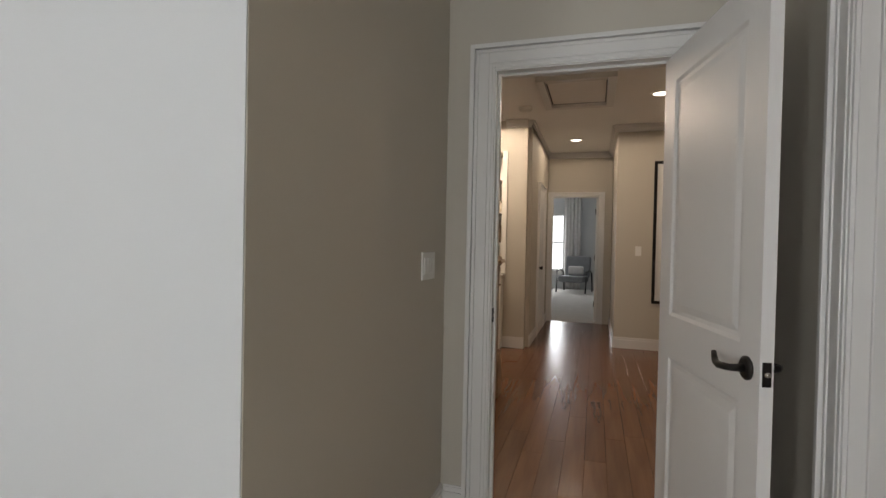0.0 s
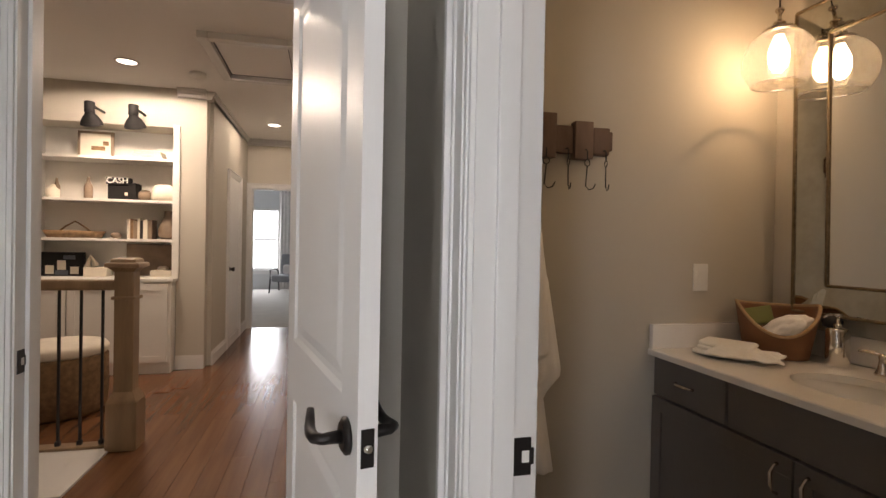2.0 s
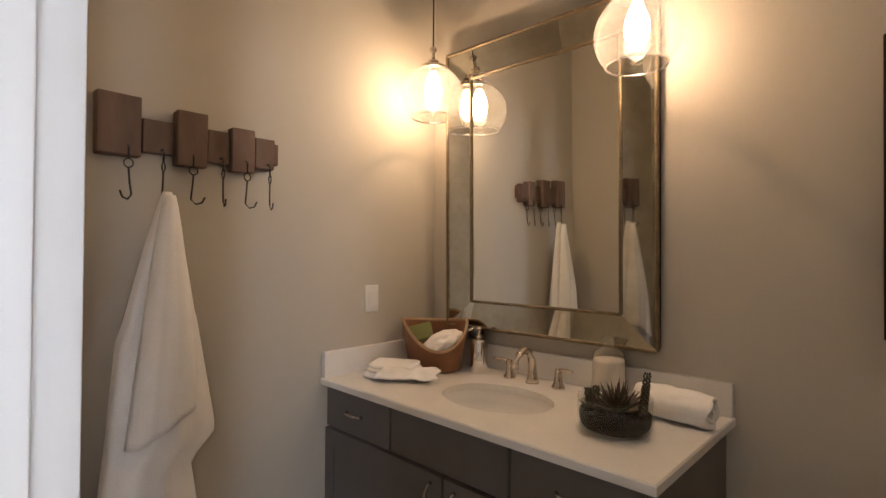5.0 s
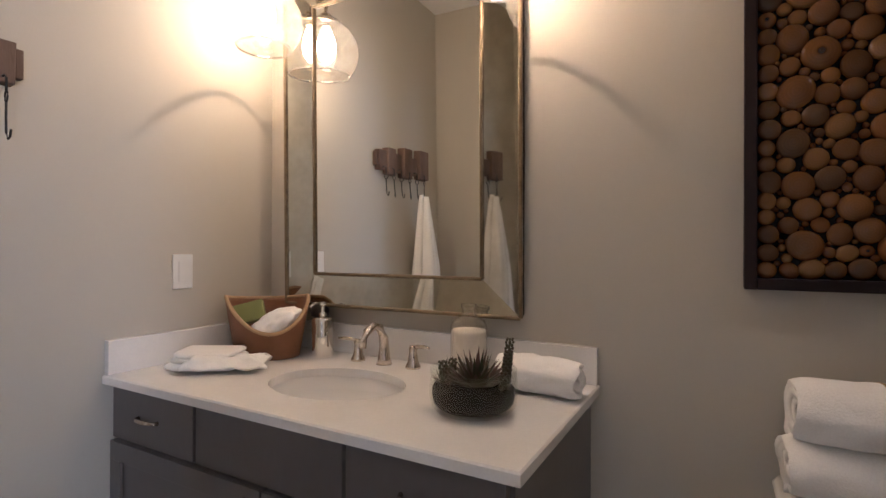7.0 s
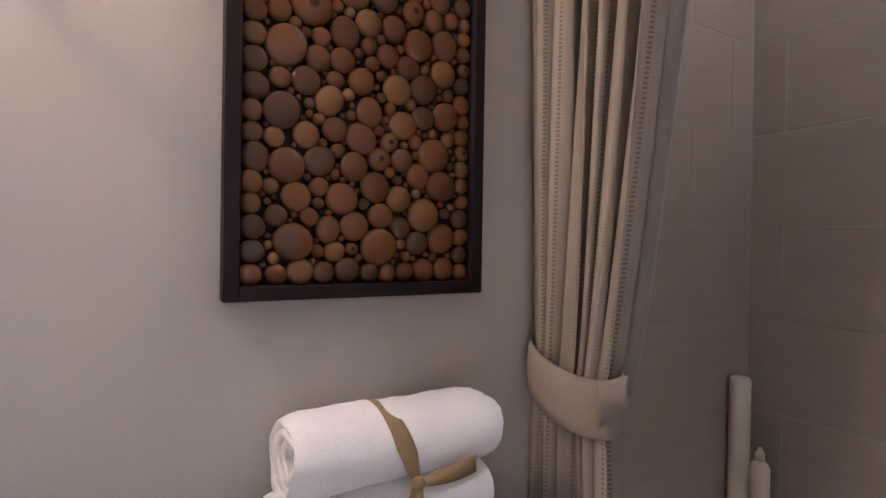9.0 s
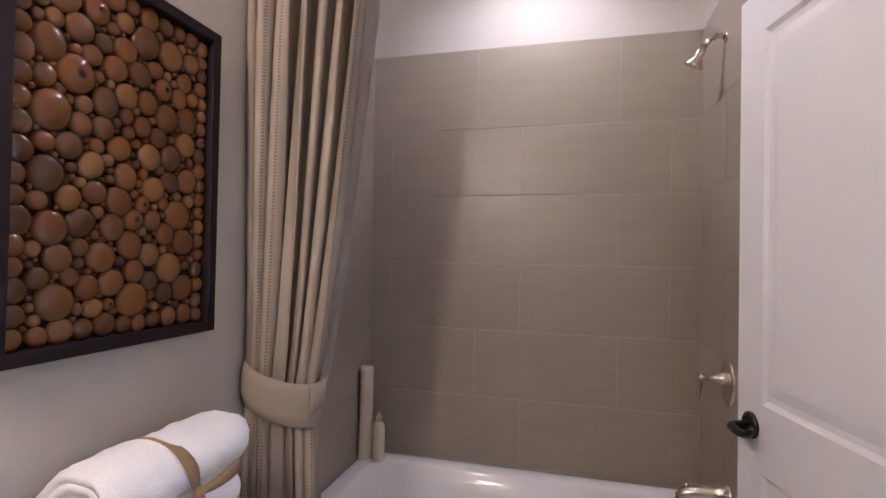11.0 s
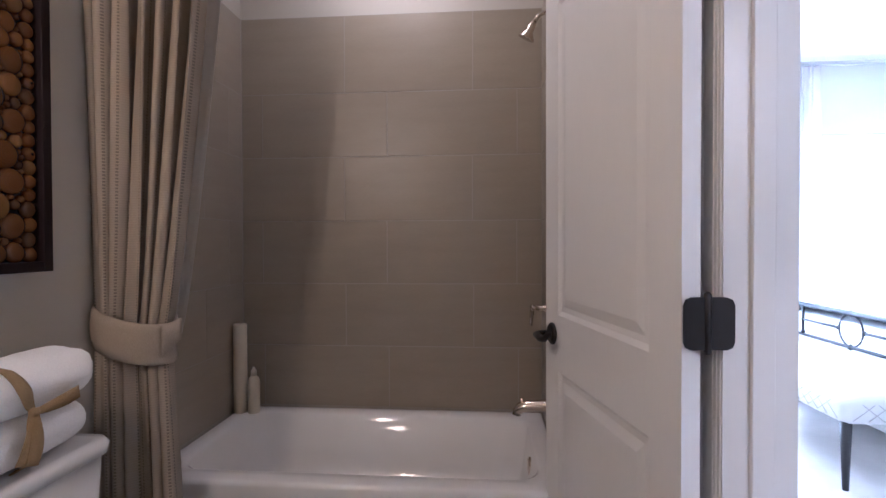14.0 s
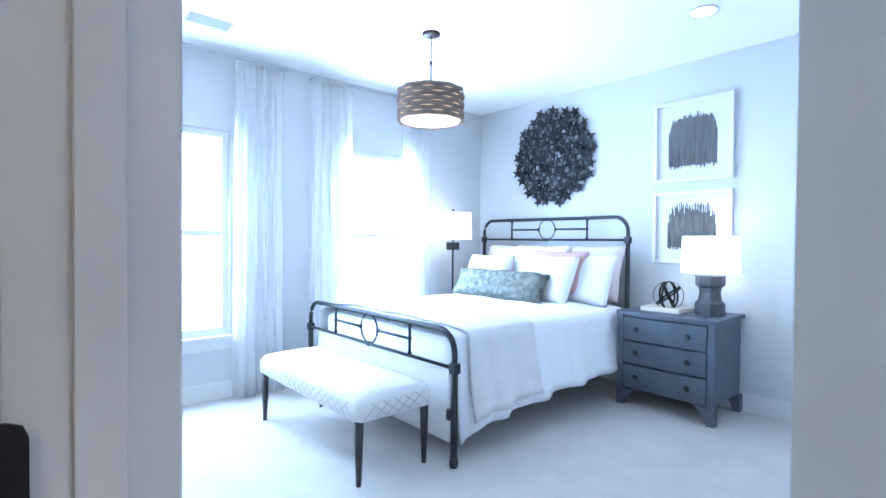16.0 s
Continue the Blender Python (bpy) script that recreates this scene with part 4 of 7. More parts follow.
for k, hx in enumerate((1.191, 1.282, 1.367, 1.458, 1.538, 1.618)):
    bm = bmesh.new()
    w, y = turn[k] * (-1 if k == 0 else 1), 2.925
    tube(bm, [(hx, 2.955, 1.655), (hx, 2.934, 1.655), (hx, y, 1.648), (hx, y, 1.615)], 0.003, 6)
    tube(bm, [(hx + 0.013 * w * math.sin(a), y + 0.013 * (1 - abs(w)) * math.sin(a), 1.602 + 0.013 * math.cos(a)) for a in [i * math.pi / 6 for i in range(13)]], 0.0022, 6)
    tube(bm, [(hx, y, 1.59), (hx - 0.003 * w, y, 1.55), (hx - 0.008 * w, y - 0.003, 1.512), (hx + 0.004 * w, y - 0.01, 1.497), (hx + 0.020 * w, y - 0.016, 1.502), (hx + 0.028 * w, y - 0.02, 1.520)], 0.0028, 6)
    part("hook", bm, M["iron"], rail, "black iron hook")


bm = bmesh.new()
rings = []
for i in range(41):
    z = 1.525 - 1.075 * i / 40
    f = i / 40
    left = 1.272 - 0.110 * min(1, f / 0.4) ** 0.9 - 0.10 * max(0, f - 0.35)
    right = 1.297 + 0.068 * min(1, f / 0.35) ** 0.8 + (0.175 * (f - 0.33) if f > 0.33 else 0)
    if f > 0.67:
        right -= min(0.085, (f - 0.67) * 1.2)
    cx, hx = (left + right) / 2, (right - left) / 2
    hy = 0.012 + 0.05 * min(1, f * 1.6)
    row = []
    for k in range(56):
        a = 2 * math.pi * k / 56
        fold = 1 + (0.26 * math.sin(5 * a + 1.2 + 1.1 * f) + 0.20 * math.sin(9 * a + 2.5 * f) + 0.10 * noise.noise(Vector((5 * math.cos(a), 5 * math.sin(a), 4 * f)))) * min(1, f * 2.2)
        yy = 2.905 - 0.010 + hy * math.sin(a) * fold
        row.append((cx + hx * math.cos(a) * (1 + 0.03 * math.sin(5 * a + 3 * f)), min(yy, 2.974), z + 0.012 * math.sin(3 * a) * f))
    rings.append(row)
loft(bm, rings)
tow = solo("hand_towel", bm, M["terry"], "white towel hanging from an iron hook", "towel")
bm = bmesh.new()
rows = []
for i in range(30):
    f = i / 29
    row = []
    for k in range(25):
        u = k / 24
        left, right = 1.272 - 0.100 * f ** 0.85, 1.294 + 0.070 * f ** 0.75
        hem = 0.815 + 0.075 * u
        bulge = math.sin(math.pi * min(1.0, 0.04 + u)) ** 0.6
        y = 2.885 - (0.030 + 0.048 * min(1, 1.7 * f)) * (0.35 + 0.65 * bulge) - (0.010 * math.sin(9 * u + 1.5 * f) + 0.006 * math.sin(17 * u)) * f
        row.append((left + (right - left) * u, y, 1.512 + (hem - 1.512) * f - 0.012 * math.sin(2 * math.pi * u) * f))
    rows.append(row)
loft(bm, rows, closed=False, cap=False)
thicken(bm, 0.007)
part("outer_fold", bm, M["terry"], tow)


# things on the vanity
bm = bmesh.new()
rings = []
bx, by = 2.300, 2.790
for i in range(13):
    f = i / 12
    row = []
    for k in range(40):
        a = 2 * math.pi * k / 40
        rr = 0.118 + 0.036 * f
        # the rim dips on the side that looks into the room and rises to two points
        top = 0.205 - 0.115 * max(0.0, math.cos(a - radians(228))) ** 1.6 - 0.02 * max(0.0, math.cos(a - radians(48)))
        row.append((bx + rr * 0.84 * math.cos(a), by + rr * 1.0 * math.sin(a), 0.866 + f * top))
    rings.append(row)
inner_r = [[(bx + (p[0] - bx) * 0.93, by + (p[1] - by) * 0.93, p[2] + (0.0 if j else 0.006)) for p in r] for j, r in enumerate(rings)]
loft(bm, rings + inner_r[::-1])
basket = solo("leather_basket", bm, M["leather"], "tan leather basket with washcloth and soap inside", "basket")
bm = bmesh.new()
tube(bm, [Vector(p) * 0.5 + Vector(q) * 0.5 for p, q in zip(rings[-1] + rings[-1][:1], inner_r[-1] + inner_r[-1][:1])], 0.0065, 8, cap=False)
part("rim", bm, M["straw"], basket, "pale stitched rim")
bm = bmesh.new()
for i in range(9):
    a = radians(-60 + i * 8)
    tube(bm, [(2.40 + 0.012 * i * 0.3, 2.745 - 0.002 * i, 1.0), (2.415 + 0.004 * i, 2.715 + 0.006 * i, 1.03 + 0.004 * i), (2.42 + 0.003 * i, 2.70 + 0.006 * i, 1.035 + 0.008 * i)], 0.0022, 5)
part("raffia_tuft", bm, M["straw"], basket)
bm = bmesh.new()
made = bmesh.ops.create_icosphere(bm, subdivisions=4, radius=1.0)["verts"]
for v in made:
    p = v.co.copy()
    crease = 0.10 * math.sin(9 * p.x + 4 * p.y) + 0.16 * noise.noise(p * 2.6) + 0.07 * noise.noise(p * 7)
    v.co = Vector((2.285 + p.x * 0.080 * (1 + crease), 2.735 + p.y * 0.080 * (1 + crease), 0.978 + p.z * 0.044 * (1 + crease)))
    v.co.z += 0.28 * (v.co.x - 2.285) - 0.28 * (v.co.y - 2.735)
for f_ in bm.faces:
    f_.smooth = True
solo("washcloth", bm, M["terry"], "rolled white washcloth in the leather basket", "washcloth")
soap = boxes((-0.052, 0.052, -0.036, 0.036, -0.015, 0.015), bevel=0.006)
s_ob = solo("soap_bar", soap, M["green_soap"], "olive green soap bar leaning in the basket", "soap")
s_ob.matrix_world = pose(2.262, 2.838, 1.012, 62, -14, -48)
bm = bmesh.new()
lathe(bm, 2.425, 2.665, [(0.0, 0.99), (0.03, 0.995), (0.034, 1.015), (0.026, 1.035), (0.0, 1.04)], 16)
tube(bm, [(2.425, 2.665, 0.867), (2.425, 2.665, 0.99)], 0.011)
solo("bath_brush", bm, M["dark_wood"], "dark round bath brush beside the basket", "brush")

pump = thing("soap_dispenser", "polished nickel soap dispenser with pump", "soap dispenser")
bm = bmesh.new()
lathe(bm, 2.375, 2.605, [(0.035, 0.866), (0.037, 0.870), (0.037, 0.990), (0.033, 0.999), (0.013, 1.003), (0.0, 1.003)], 28)
part("bottle", bm, M["chrome"], pump)
bm = bmesh.new()
lathe(bm, 2.375, 2.605, [(0.013, 1.002), (0.013, 1.014), (0.006, 1.017), (0.006, 1.040), (0.013, 1.042), (0.013, 1.052), (0.0, 1.053)], 16)
tube(bm, [(2.375, 2.605, 1.047), (2.345, 2.612, 1.050), (2.325, 2.617, 1.040)], [0.006, 0.005, 0.004], 8)
part("pump", bm, M["chrome"], pump)


def folded_cloth(name, label, cx, cy, z, hx, hy, layers, turn_, seed):
    bm = bmesh.new()
    for k in range(layers):
        rr = [rounded(0, 0, 0, hx * (1 - 0.07 * k), hy * (1 - 0.05 * k), 0.03, 5)]
        base = z + k * 0.0155
        levels = ((0.90, 0.0), (1.0, 0.004), (1.0, 0.010), (0.92, 0.0155))
        out = []
        for s, dz in levels:
            out.append([(p[0] * s + 0.020 * noise.noise(Vector((p[0] * 12, p[1] * 12, seed + k))), p[1] * s + 0.020 * noise.noise(Vector((p[1] * 12, p[0] * 12, seed + k + 9))),
                         base + dz + 0.012 * abs(noise.noise(Vector((p[0] * 11, p[1] * 11, seed + 0.4 * k))))) for p in rr[0]])
        loft(bm, out)
    ob = solo(name, bm, M["terry"], label, "washcloth")
    ob.matrix_world = pose(cx, cy, 0, 0, 0, turn_)
    return ob


folded_cloth("washcloth", "folded white washcloths on the vanity top", 2.085, 2.795, 0.869, 0.085, 0.105, 3, 32, 3)
bm = bmesh.new()
rows = []
for i in range(41):
    u = i / 40
    row = []
    for k in range(29):
        v = k / 28
        w = Vector((u * 3.2, v * 2.6, 1.7))
        out = max(0.0, u - 0.55) / 0.45
        ruffle = 0.016 * (0.5 + 0.5 * math.sin(19 * v + 3 * u)) * out + 0.010 * noise.noise(w * 1.6)
        edge = min(1.0, 5 * min(u + 0.05, v + 0.03, 1.05 - u, 1.03 - v))
        z = 0.873 + (0.036 - 0.024 * u + 0.008 * math.sin(math.pi * v)) * edge + max(0.0, ruffle)
        row.append((0.115 * (u - 0.5) * 2 + 0.016 * math.sin(13 * v) * out, 0.062 * (v - 0.5) * 2 * (1 + 0.25 * out) + 0.010 * noise.noise(w * 2 + Vector((9, 0, 0))), z))
    rows.append(row)
loft(bm, rows, closed=False, cap=False)
thicken(bm, 0.005)
crumple = solo("washcloth", bm, M["terry"], "loosely bunched white washcloth on the vanity top", "washcloth")
crumple.matrix_world = pose(2.080, 2.720, 0, 0, 0, -52)


def rolled_towel(name, label, length, radius, m, turns=2.4, seed=0, wide=1.0, tall=0.88):
    """A towel rolled along local x: a spiral end, a soft lumpy body and a loose outer edge."""
    bm = bmesh.new()
    steps, rows = 84, []
    xs = [-0.5, -0.494, -0.48, -0.455, -0.41] + [-0.34 + 0.68 * i / 16 for i in range(17)] + [0.41, 0.455, 0.48, 0.494, 0.5]
    for i in range(steps + 1):
        f = i / steps
        a = 2 * math.pi * turns * f + 0.9
        r = radius * (0.16 + 0.80 * f)
        row = []
        for x in xs:
            e = 1 - 0.16 * (max(0, abs(x) - 0.40) / 0.10) ** 2
            around = Vector((x * 3.4, math.cos(a) * 1.3, math.sin(a) * 1.3 + seed))
            w = 1 + (0.20 * noise.noise(around) + 0.10 * noise.noise(around * 2.6) + 0.03 * noise.noise(around * 7)) * (0.25 + 0.75 * f)
            slip = 0.012 * noise.noise(Vector((math.cos(a) * 0.9, math.sin(a) * 0.9, seed + 3 + f))) * (1 if abs(x) > 0.3 else 0.4)
            row.append((x * length * (1 - 0.03 * (1 - f)) + slip, r * e * w * math.cos(a) * wide, r * e * w * math.sin(a) * tall))
        rows.append(row)
    loft(bm, rows, closed=False, cap=False)
    thicken(bm, radius * 0.27)
    for f_ in bm.faces:
        f_.smooth = True
    ob = solo(name, bm, M["terry"], label, "towel")
    ob.matrix_world = m
    return ob


rolled_towel("hand_towel", "rolled white hand towel on the vanity top", 0.215, 0.046, pose(2.325, 1.822, 0.909, 0, 0, 84), 2.2, 4, 1.12, 0.86)

# glass jar of bath salt
jar = thing("bath_salt_jar", "glass bottle filled with cream bath salt", "jar")
jx, jy = 2.395, 2.055
bm = bmesh.new()
lathe(bm, jx, jy, [(0.050, 0.866), (0.054, 0.872), (0.054, 1.008), (0.048, 1.026), (0.022, 1.040), (0.018, 1.058), (0.023, 1.064), (0.023, 1.074), (0.018, 1.074)], 32, cap=False)
part("glass", bm, M["jar_glass"], jar)
bm = bmesh.new()
lathe(bm, jx, jy, [(0.048, 0.868), (0.0515, 0.874), (0.0515, 0.990), (0.049, 0.999), (0.0, 1.003)], 32)
part("contents", bm, M["salt"], jar, "cream bath salt")

# succulent bowl
bowl = thing("succulent_bowl", "round glass bowl of dark succulents in pebbles", "planter")
px, py = 2.115, 1.905
bm = bmesh.new()
lathe(bm, px, py, [(0.0, 0.868), (0.085, 0.868), (0.097, 0.880), (0.101, 0.905), (0.100, 0.962), (0.097, 0.962), (0.0975, 0.905), (0.093, 0.884), (0.083, 0.873), (0.0, 0.873)], 40, cap=False)
part("glass", bm, M["bowl_glass"], bowl)
bm = bmesh.new()
lathe(bm, px, py, [(0.0, 0.875), (0.080, 0.875), (0.091, 0.886), (0.0945, 0.902), (0.0940, 0.918), (0.0, 0.922)], 36)
rnd = random.Random(5)
for i in range(70):
    a, r = rnd.uniform(0, 6.28), 0.088 * math.sqrt(rnd.random())
    ball(bm, px + r * math.cos(a), py + r * math.sin(a), 0.919, rnd.uniform(0.006, 0.011), sub=1)
part("pebbles", bm, M["pebble"], bowl, "dark soil and pebbles")


def rosette(cx, cy, z, r, h, n, layers, curl=0.3):
    bm = bmesh.new()
    for L in range(layers):
        k = n - L * 2
        lift = L / max(1, layers - 1)
        for i in range(k):
            a = 2 * math.pi * (i + 0.5 * (L % 2)) / k + 0.2 * L
            rr = r * (1 - 0.55 * lift) * rnd.uniform(0.85, 1.1)
            tip = Vector((math.cos(a) * rr, math.sin(a) * rr, h * (0.35 + 0.65 * lift) * rnd.uniform(0.8, 1.1)))
            mid = tip * 0.55
            mid.z = tip.z * (0.5 - curl * 0.3)
            side = Vector((-math.sin(a), math.cos(a), 0)) * rr * 0.16
            base = Vector((math.cos(a) * rr * 0.08, math.sin(a) * rr * 0.08, 0))
            c0 = Vector((cx, cy, z))
            up = Vector((0, 0, rr * 0.07))
            vs = [bm.verts.new(c0 + p) for p in (base - side * 0.4, base + side * 0.4, mid + side, tip, mid - side, mid + up, mid - up)]
            b0, b1, m1, t, m2, u, d = vs
            for f in ((b0, b1, u), (b1, m1, u), (m1, t, u), (t, m2, u), (m2, b0, u), (b1, b0, d), (m1, b1, d), (t, m1, d), (m2, t, d), (b0, m2, d)):
                bm.faces.new(f)
    return bm


tagged(part("rosette", rosette(px + 0.005, py - 0.005, 0.922, 0.085, 0.085, 16, 4), M["succulent"], bowl, "spiky dark green agave"), kind="stuff")
tagged(part("rosette", rosette(px - 0.03, py + 0.062, 0.925, 0.032, 0.05, 9, 3), M["succulent"], bowl), kind="stuff")
tagged(part("rosette", rosette(px + 0.01, py + 0.075, 0.93, 0.025, 0.055, 8, 3), M["succulent"], bowl), kind="stuff")
for sx, sy, hh, lean in ((-0.03, 0.055, 0.06, 0.01), (0.03, 0.07, 0.055, 0.0), (0.03, -0.066, 0.115, -0.012), (0.0, -0.075, 0.085, -0.01)):
    bm = bmesh.new()
    x, y = px + sx, py + sy
    tube(bm, [(x, y, 0.918), (x, y + lean, 0.918 + hh)], [0.004, 0.002], 6)
    for i in range(int(hh / 0.007)):
        z = 0.925 + i * 0.007
        for k in range(4):
            a = i * 0.7 + k * math.pi / 2
            ball(bm, x + 0.008 * math.cos(a), y + lean * (z - 0.918) / hh + 0.008 * math.sin(a), z, 0.0055 * (1.1 - 0.5 * i * 0.007 / hh), sub=1)
    part("stem", bm, M["succulent"], bowl, "stacked succulent stem")

# framed panel of wood slices
art = thing("wood_slice_art", "dark framed panel of polished round wood slices", "wall art")
AY0, AY1, AZ0, AZ1, AX = 0.850, 1.362, 1.143, 1.905, 2.438
fw = 0.026
bm = boxes((AX, 2.484, AY0, AY0 + fw, AZ0, AZ1), (AX, 2.484, AY1 - fw, AY1, AZ0, AZ1), (AX, 2.484, AY0 + fw, AY1 - fw, AZ0, AZ0 + fw), (AX, 2.484, AY0 + fw, AY1 - fw, AZ1 - fw, AZ1), bevel=0.003)
part("frame", bm, M["art_frame"], art, "dark espresso wood frame")
part("back_board", boxes((2.468, 2.482, AY0 + fw, AY1 - fw, AZ0 + fw, AZ1 - fw)), M["black"], art)
rnd = random.Random(11)
iy0, iy1, iz0, iz1 = AY0 + fw, AY1 - fw, AZ0 + fw, AZ1 - fw
gen = np.random.default_rng(11)
found = []
# a row of slices along each side of the frame first
for side in range(4):
    span = (iz1 - iz0) if side < 2 else (iy1 - iy0)
    at = 0.0
    while at < span - 0.02:
        r = gen.uniform(0.018, 0.0245) if side != 1 else gen.uniform(0.014, 0.021)
        c = at + r
        y, z = ((iy1 - r, iz0 + c), (iy0 + r, iz0 + c), (iy0 + c, iz0 + r), (iy0 + c, iz1 - r))[side]
        room = min([y - iy0, iy1 - y, z - iz0, iz1 - z] + [math.hypot(y - d[0], z - d[1]) - d[2] for d in found])
        if room > r * 0.90:
            found.append((y, z, r))
            at += 2 * r
        else:
            at += 0.005
discs = np.array(found)
for lo, hi, count in ((0.028, 0.036, 16), (0.022, 0.029, 60), (0.016, 0.022, 90), (0.010, 0.015, 120), (0.0055, 0.0095, 220)):
    for _ in range(count):
        r = gen.uniform(lo, hi)
        y, z = gen.uniform(iy0 + r, iy1 - r, 700), gen.uniform(iz0 + r, iz1 - r, 700)
        room = (np.hypot(discs[:, 0][None] - y[:, None], discs[:, 1][None] - z[:, None]) - discs[:, 2][None]).min(axis=1)
        room = np.minimum(room, np.minimum(np.minimum(y - iy0, iy1 - y), np.minimum(z - iz0, iz1 - z)))
        fits = np.where(room >= r, room, 9.0)
        k = int(fits.argmin())
        if fits[k] < 9.0:
            discs = np.vstack((discs, (y[k], z[k], r)))
# let each swell until it touches its neighbours
for _ in range(3):
    for k in range(len(discs)):
        gap = np.hypot(discs[:, 0] - discs[k, 0], discs[:, 1] - discs[k, 1]) - discs[:, 2]
        gap[k] = 9.0
        edge_ = min(discs[k, 0] - iy0, iy1 - discs[k, 0], discs[k, 1] - iz0, iz1 - discs[k, 1])
        discs[k, 2] = max(discs[k, 2], min(gap.min(), edge_, discs[k, 2] * 1.12))
bm = bmesh.new()
lathe(bm, 0, 0, [(1.0, 0.0), (1.0, 0.34), (0.955, 0.55), (0.85, 0.73), (0.66, 0.87), (0.40, 0.96), (0.16, 0.995), (0.0, 1.0)], 18)
slice_mesh = mesh("wood_slice", bm, M["slice"])
rest = bmesh.new()
for k, (y, z, r) in enumerate(discs):
    d = 0.011 + 0.38 * r
    m = pose(2.469, y, z, 0, -90, 0) @ pose(0, 0, 0, 0, 0, rnd.uniform(0, 180)) @ Matrix.Diagonal((r * rnd.uniform(1.06, 1.20), r * rnd.uniform(1.04, 1.10), d, 1))
    if k < 290:
        ob = new("wood_slice", slice_mesh)
        ob.parent = art
        ob.matrix_local = m
    else:
        ball(rest, 2.466, y, z, 0.016, r * 1.1, r * 1.1, sub=1)
tagged(part("small_slices", rest, M["slice"], art), kind="stuff")

# toilet with towels on the tank
toi = thing("toilet", "white ceramic toilet against the bathroom wall", "toilet")
ty = 1.075
bm = bmesh.new()
loft(bm, [rounded(2.385, ty, 0.36, 0.080, 0.195, 0.04), rounded(2.382, ty, 0.45, 0.088, 0.205, 0.04), rounded(2.380, ty, 0.685, 0.094, 0.22, 0.04)])
part("tank", bm, M["ceramic"], toi)
bm = bmesh.new()
loft(bm, [rounded(2.376, ty, 0.685, 0.102, 0.228, 0.045), rounded(2.376, ty, 0.708, 0.104, 0.232, 0.045), rounded(2.376, ty, 0.720, 0.096, 0.224, 0.042), rounded(2.376, ty, 0.722, 0.08, 0.20, 0.04)])
part("tank_lid", bm, M["ceramic"], toi)
bm = bmesh.new()
loft(bm, [rounded(2.12, ty, 0.0, 0.21, 0.11, 0.09), rounded(2.12, ty, 0.10, 0.20, 0.10, 0.09), rounded(2.06, ty, 0.25, 0.24, 0.13, 0.12), rounded(2.03, ty, 0.385, 0.265, 0.18, 0.17)])
part("bowl", bm, M["ceramic"], toi)
bm = bmesh.new()
loft(bm, [rounded(2.03, ty, 0.387, 0.262, 0.182, 0.17), rounded(2.03, ty, 0.405, 0.265, 0.185, 0.17), rounded(2.03, ty, 0.425, 0.255, 0.178, 0.165), rounded(2.03, ty, 0.432, 0.2, 0.14, 0.13)])
part("seat_lid", bm, M["ceramic"], toi)
bm = bmesh.new()
tube(bm, [(2.287, ty + 0.14, 0.64), (2.272, ty + 0.14, 0.64), (2.268, ty + 0.11, 0.636), (2.268, ty + 0.07, 0.63)], [0.012, 0.008, 0.006, 0.005])
part("flush_lever", bm, M["nickel"], toi, "nickel flush lever")
rolled_towel("bath_towel", "rolled white bath towel tied with burlap ribbon", 0.375, 0.070, pose(2.365, 1.100, 0.782, 0, 0, 94), 2.6, 7, 1.14, 0.84)
rolled_towel("bath_towel", "rolled white bath towel on top of another roll", 0.368, 0.071, pose(2.362, 1.090, 0.897, 0, 0, 90), 2.6, 2, 1.14, 0.90)
kx, ky, kz = 2.274, 1.084, 0.858


def strap(centre_z, tall, spread, drift, sign):
    """Half a ribbon loop, from the knot round the front of one roll to the wall side."""
    bm = bmesh.new()
    rows = []
    for i in range(25):
        f = i / 24
        a = math.pi + sign * (-0.62 + f * (math.pi + 0.62) * 0.86)
        half = 0.007 + 0.0085 * min(1, 4 * f) + 0.002 * math.sin(7 * f)
        y = ky + drift * math.sin(min(1, 1.3 * f) * math.pi / 2)
        p = Vector((2.363 + (spread + 0.0035) * math.cos(a), y, centre_z + (tall + 0.0035) * math.sin(a) * -1))
        if f < 0.16:
            p = Vector((kx, ky, kz)).lerp(p, f / 0.16)
        rows.append([(p.x, p.y + half * w, p.z + 0.006 * w * drift / 0.06) for w in (-1, -0.4, 0.4, 1)])
    loft(bm, rows, closed=False, cap=False)
    thicken(bm, 0.002)
    return bm


rib = thing("ribbon", "tan burlap ribbon tied round the rolled towels", "ribbon")
part("upper_loop", strap(0.897, 0.066, 0.083, 0.034, 1), M["burlap"], rib)
part("lower_loop", strap(0.782, 0.062, 0.083, -0.012, -1), M["burlap"], rib)
bm = bmesh.new()
ball(bm, kx - 0.004, ky, kz, 0.010, 0.013, 0.011)
part("knot", bm, M["burlap"], rib)
for dx, dy, dz in ((-0.010, -0.105, 0.014), (-0.012, 0.040, -0.098), (-0.016, 0.022, -0.105)):
    bm = bmesh.new()
    rows = []
    for i in range(9):
        f = i / 8
        wide = 0.006 + 0.008 * math.sin(min(1, 1.4 * f) * math.pi / 2)
        side = (0, 0, 1) if abs(dy) > 0.08 else (0, 1, 0.25)
        rows.append([(kx - 0.006 + dx * math.sin(2.4 * f) + 0.002 * w, ky + dy * f + side[1] * wide * w, kz + dz * f + side[2] * wide * w) for w in (-1, 0, 1)])
    loft(bm, rows, closed=False, cap=False)
    thicken(bm, 0.002)
    part("tail", bm, M["burlap"], rib)

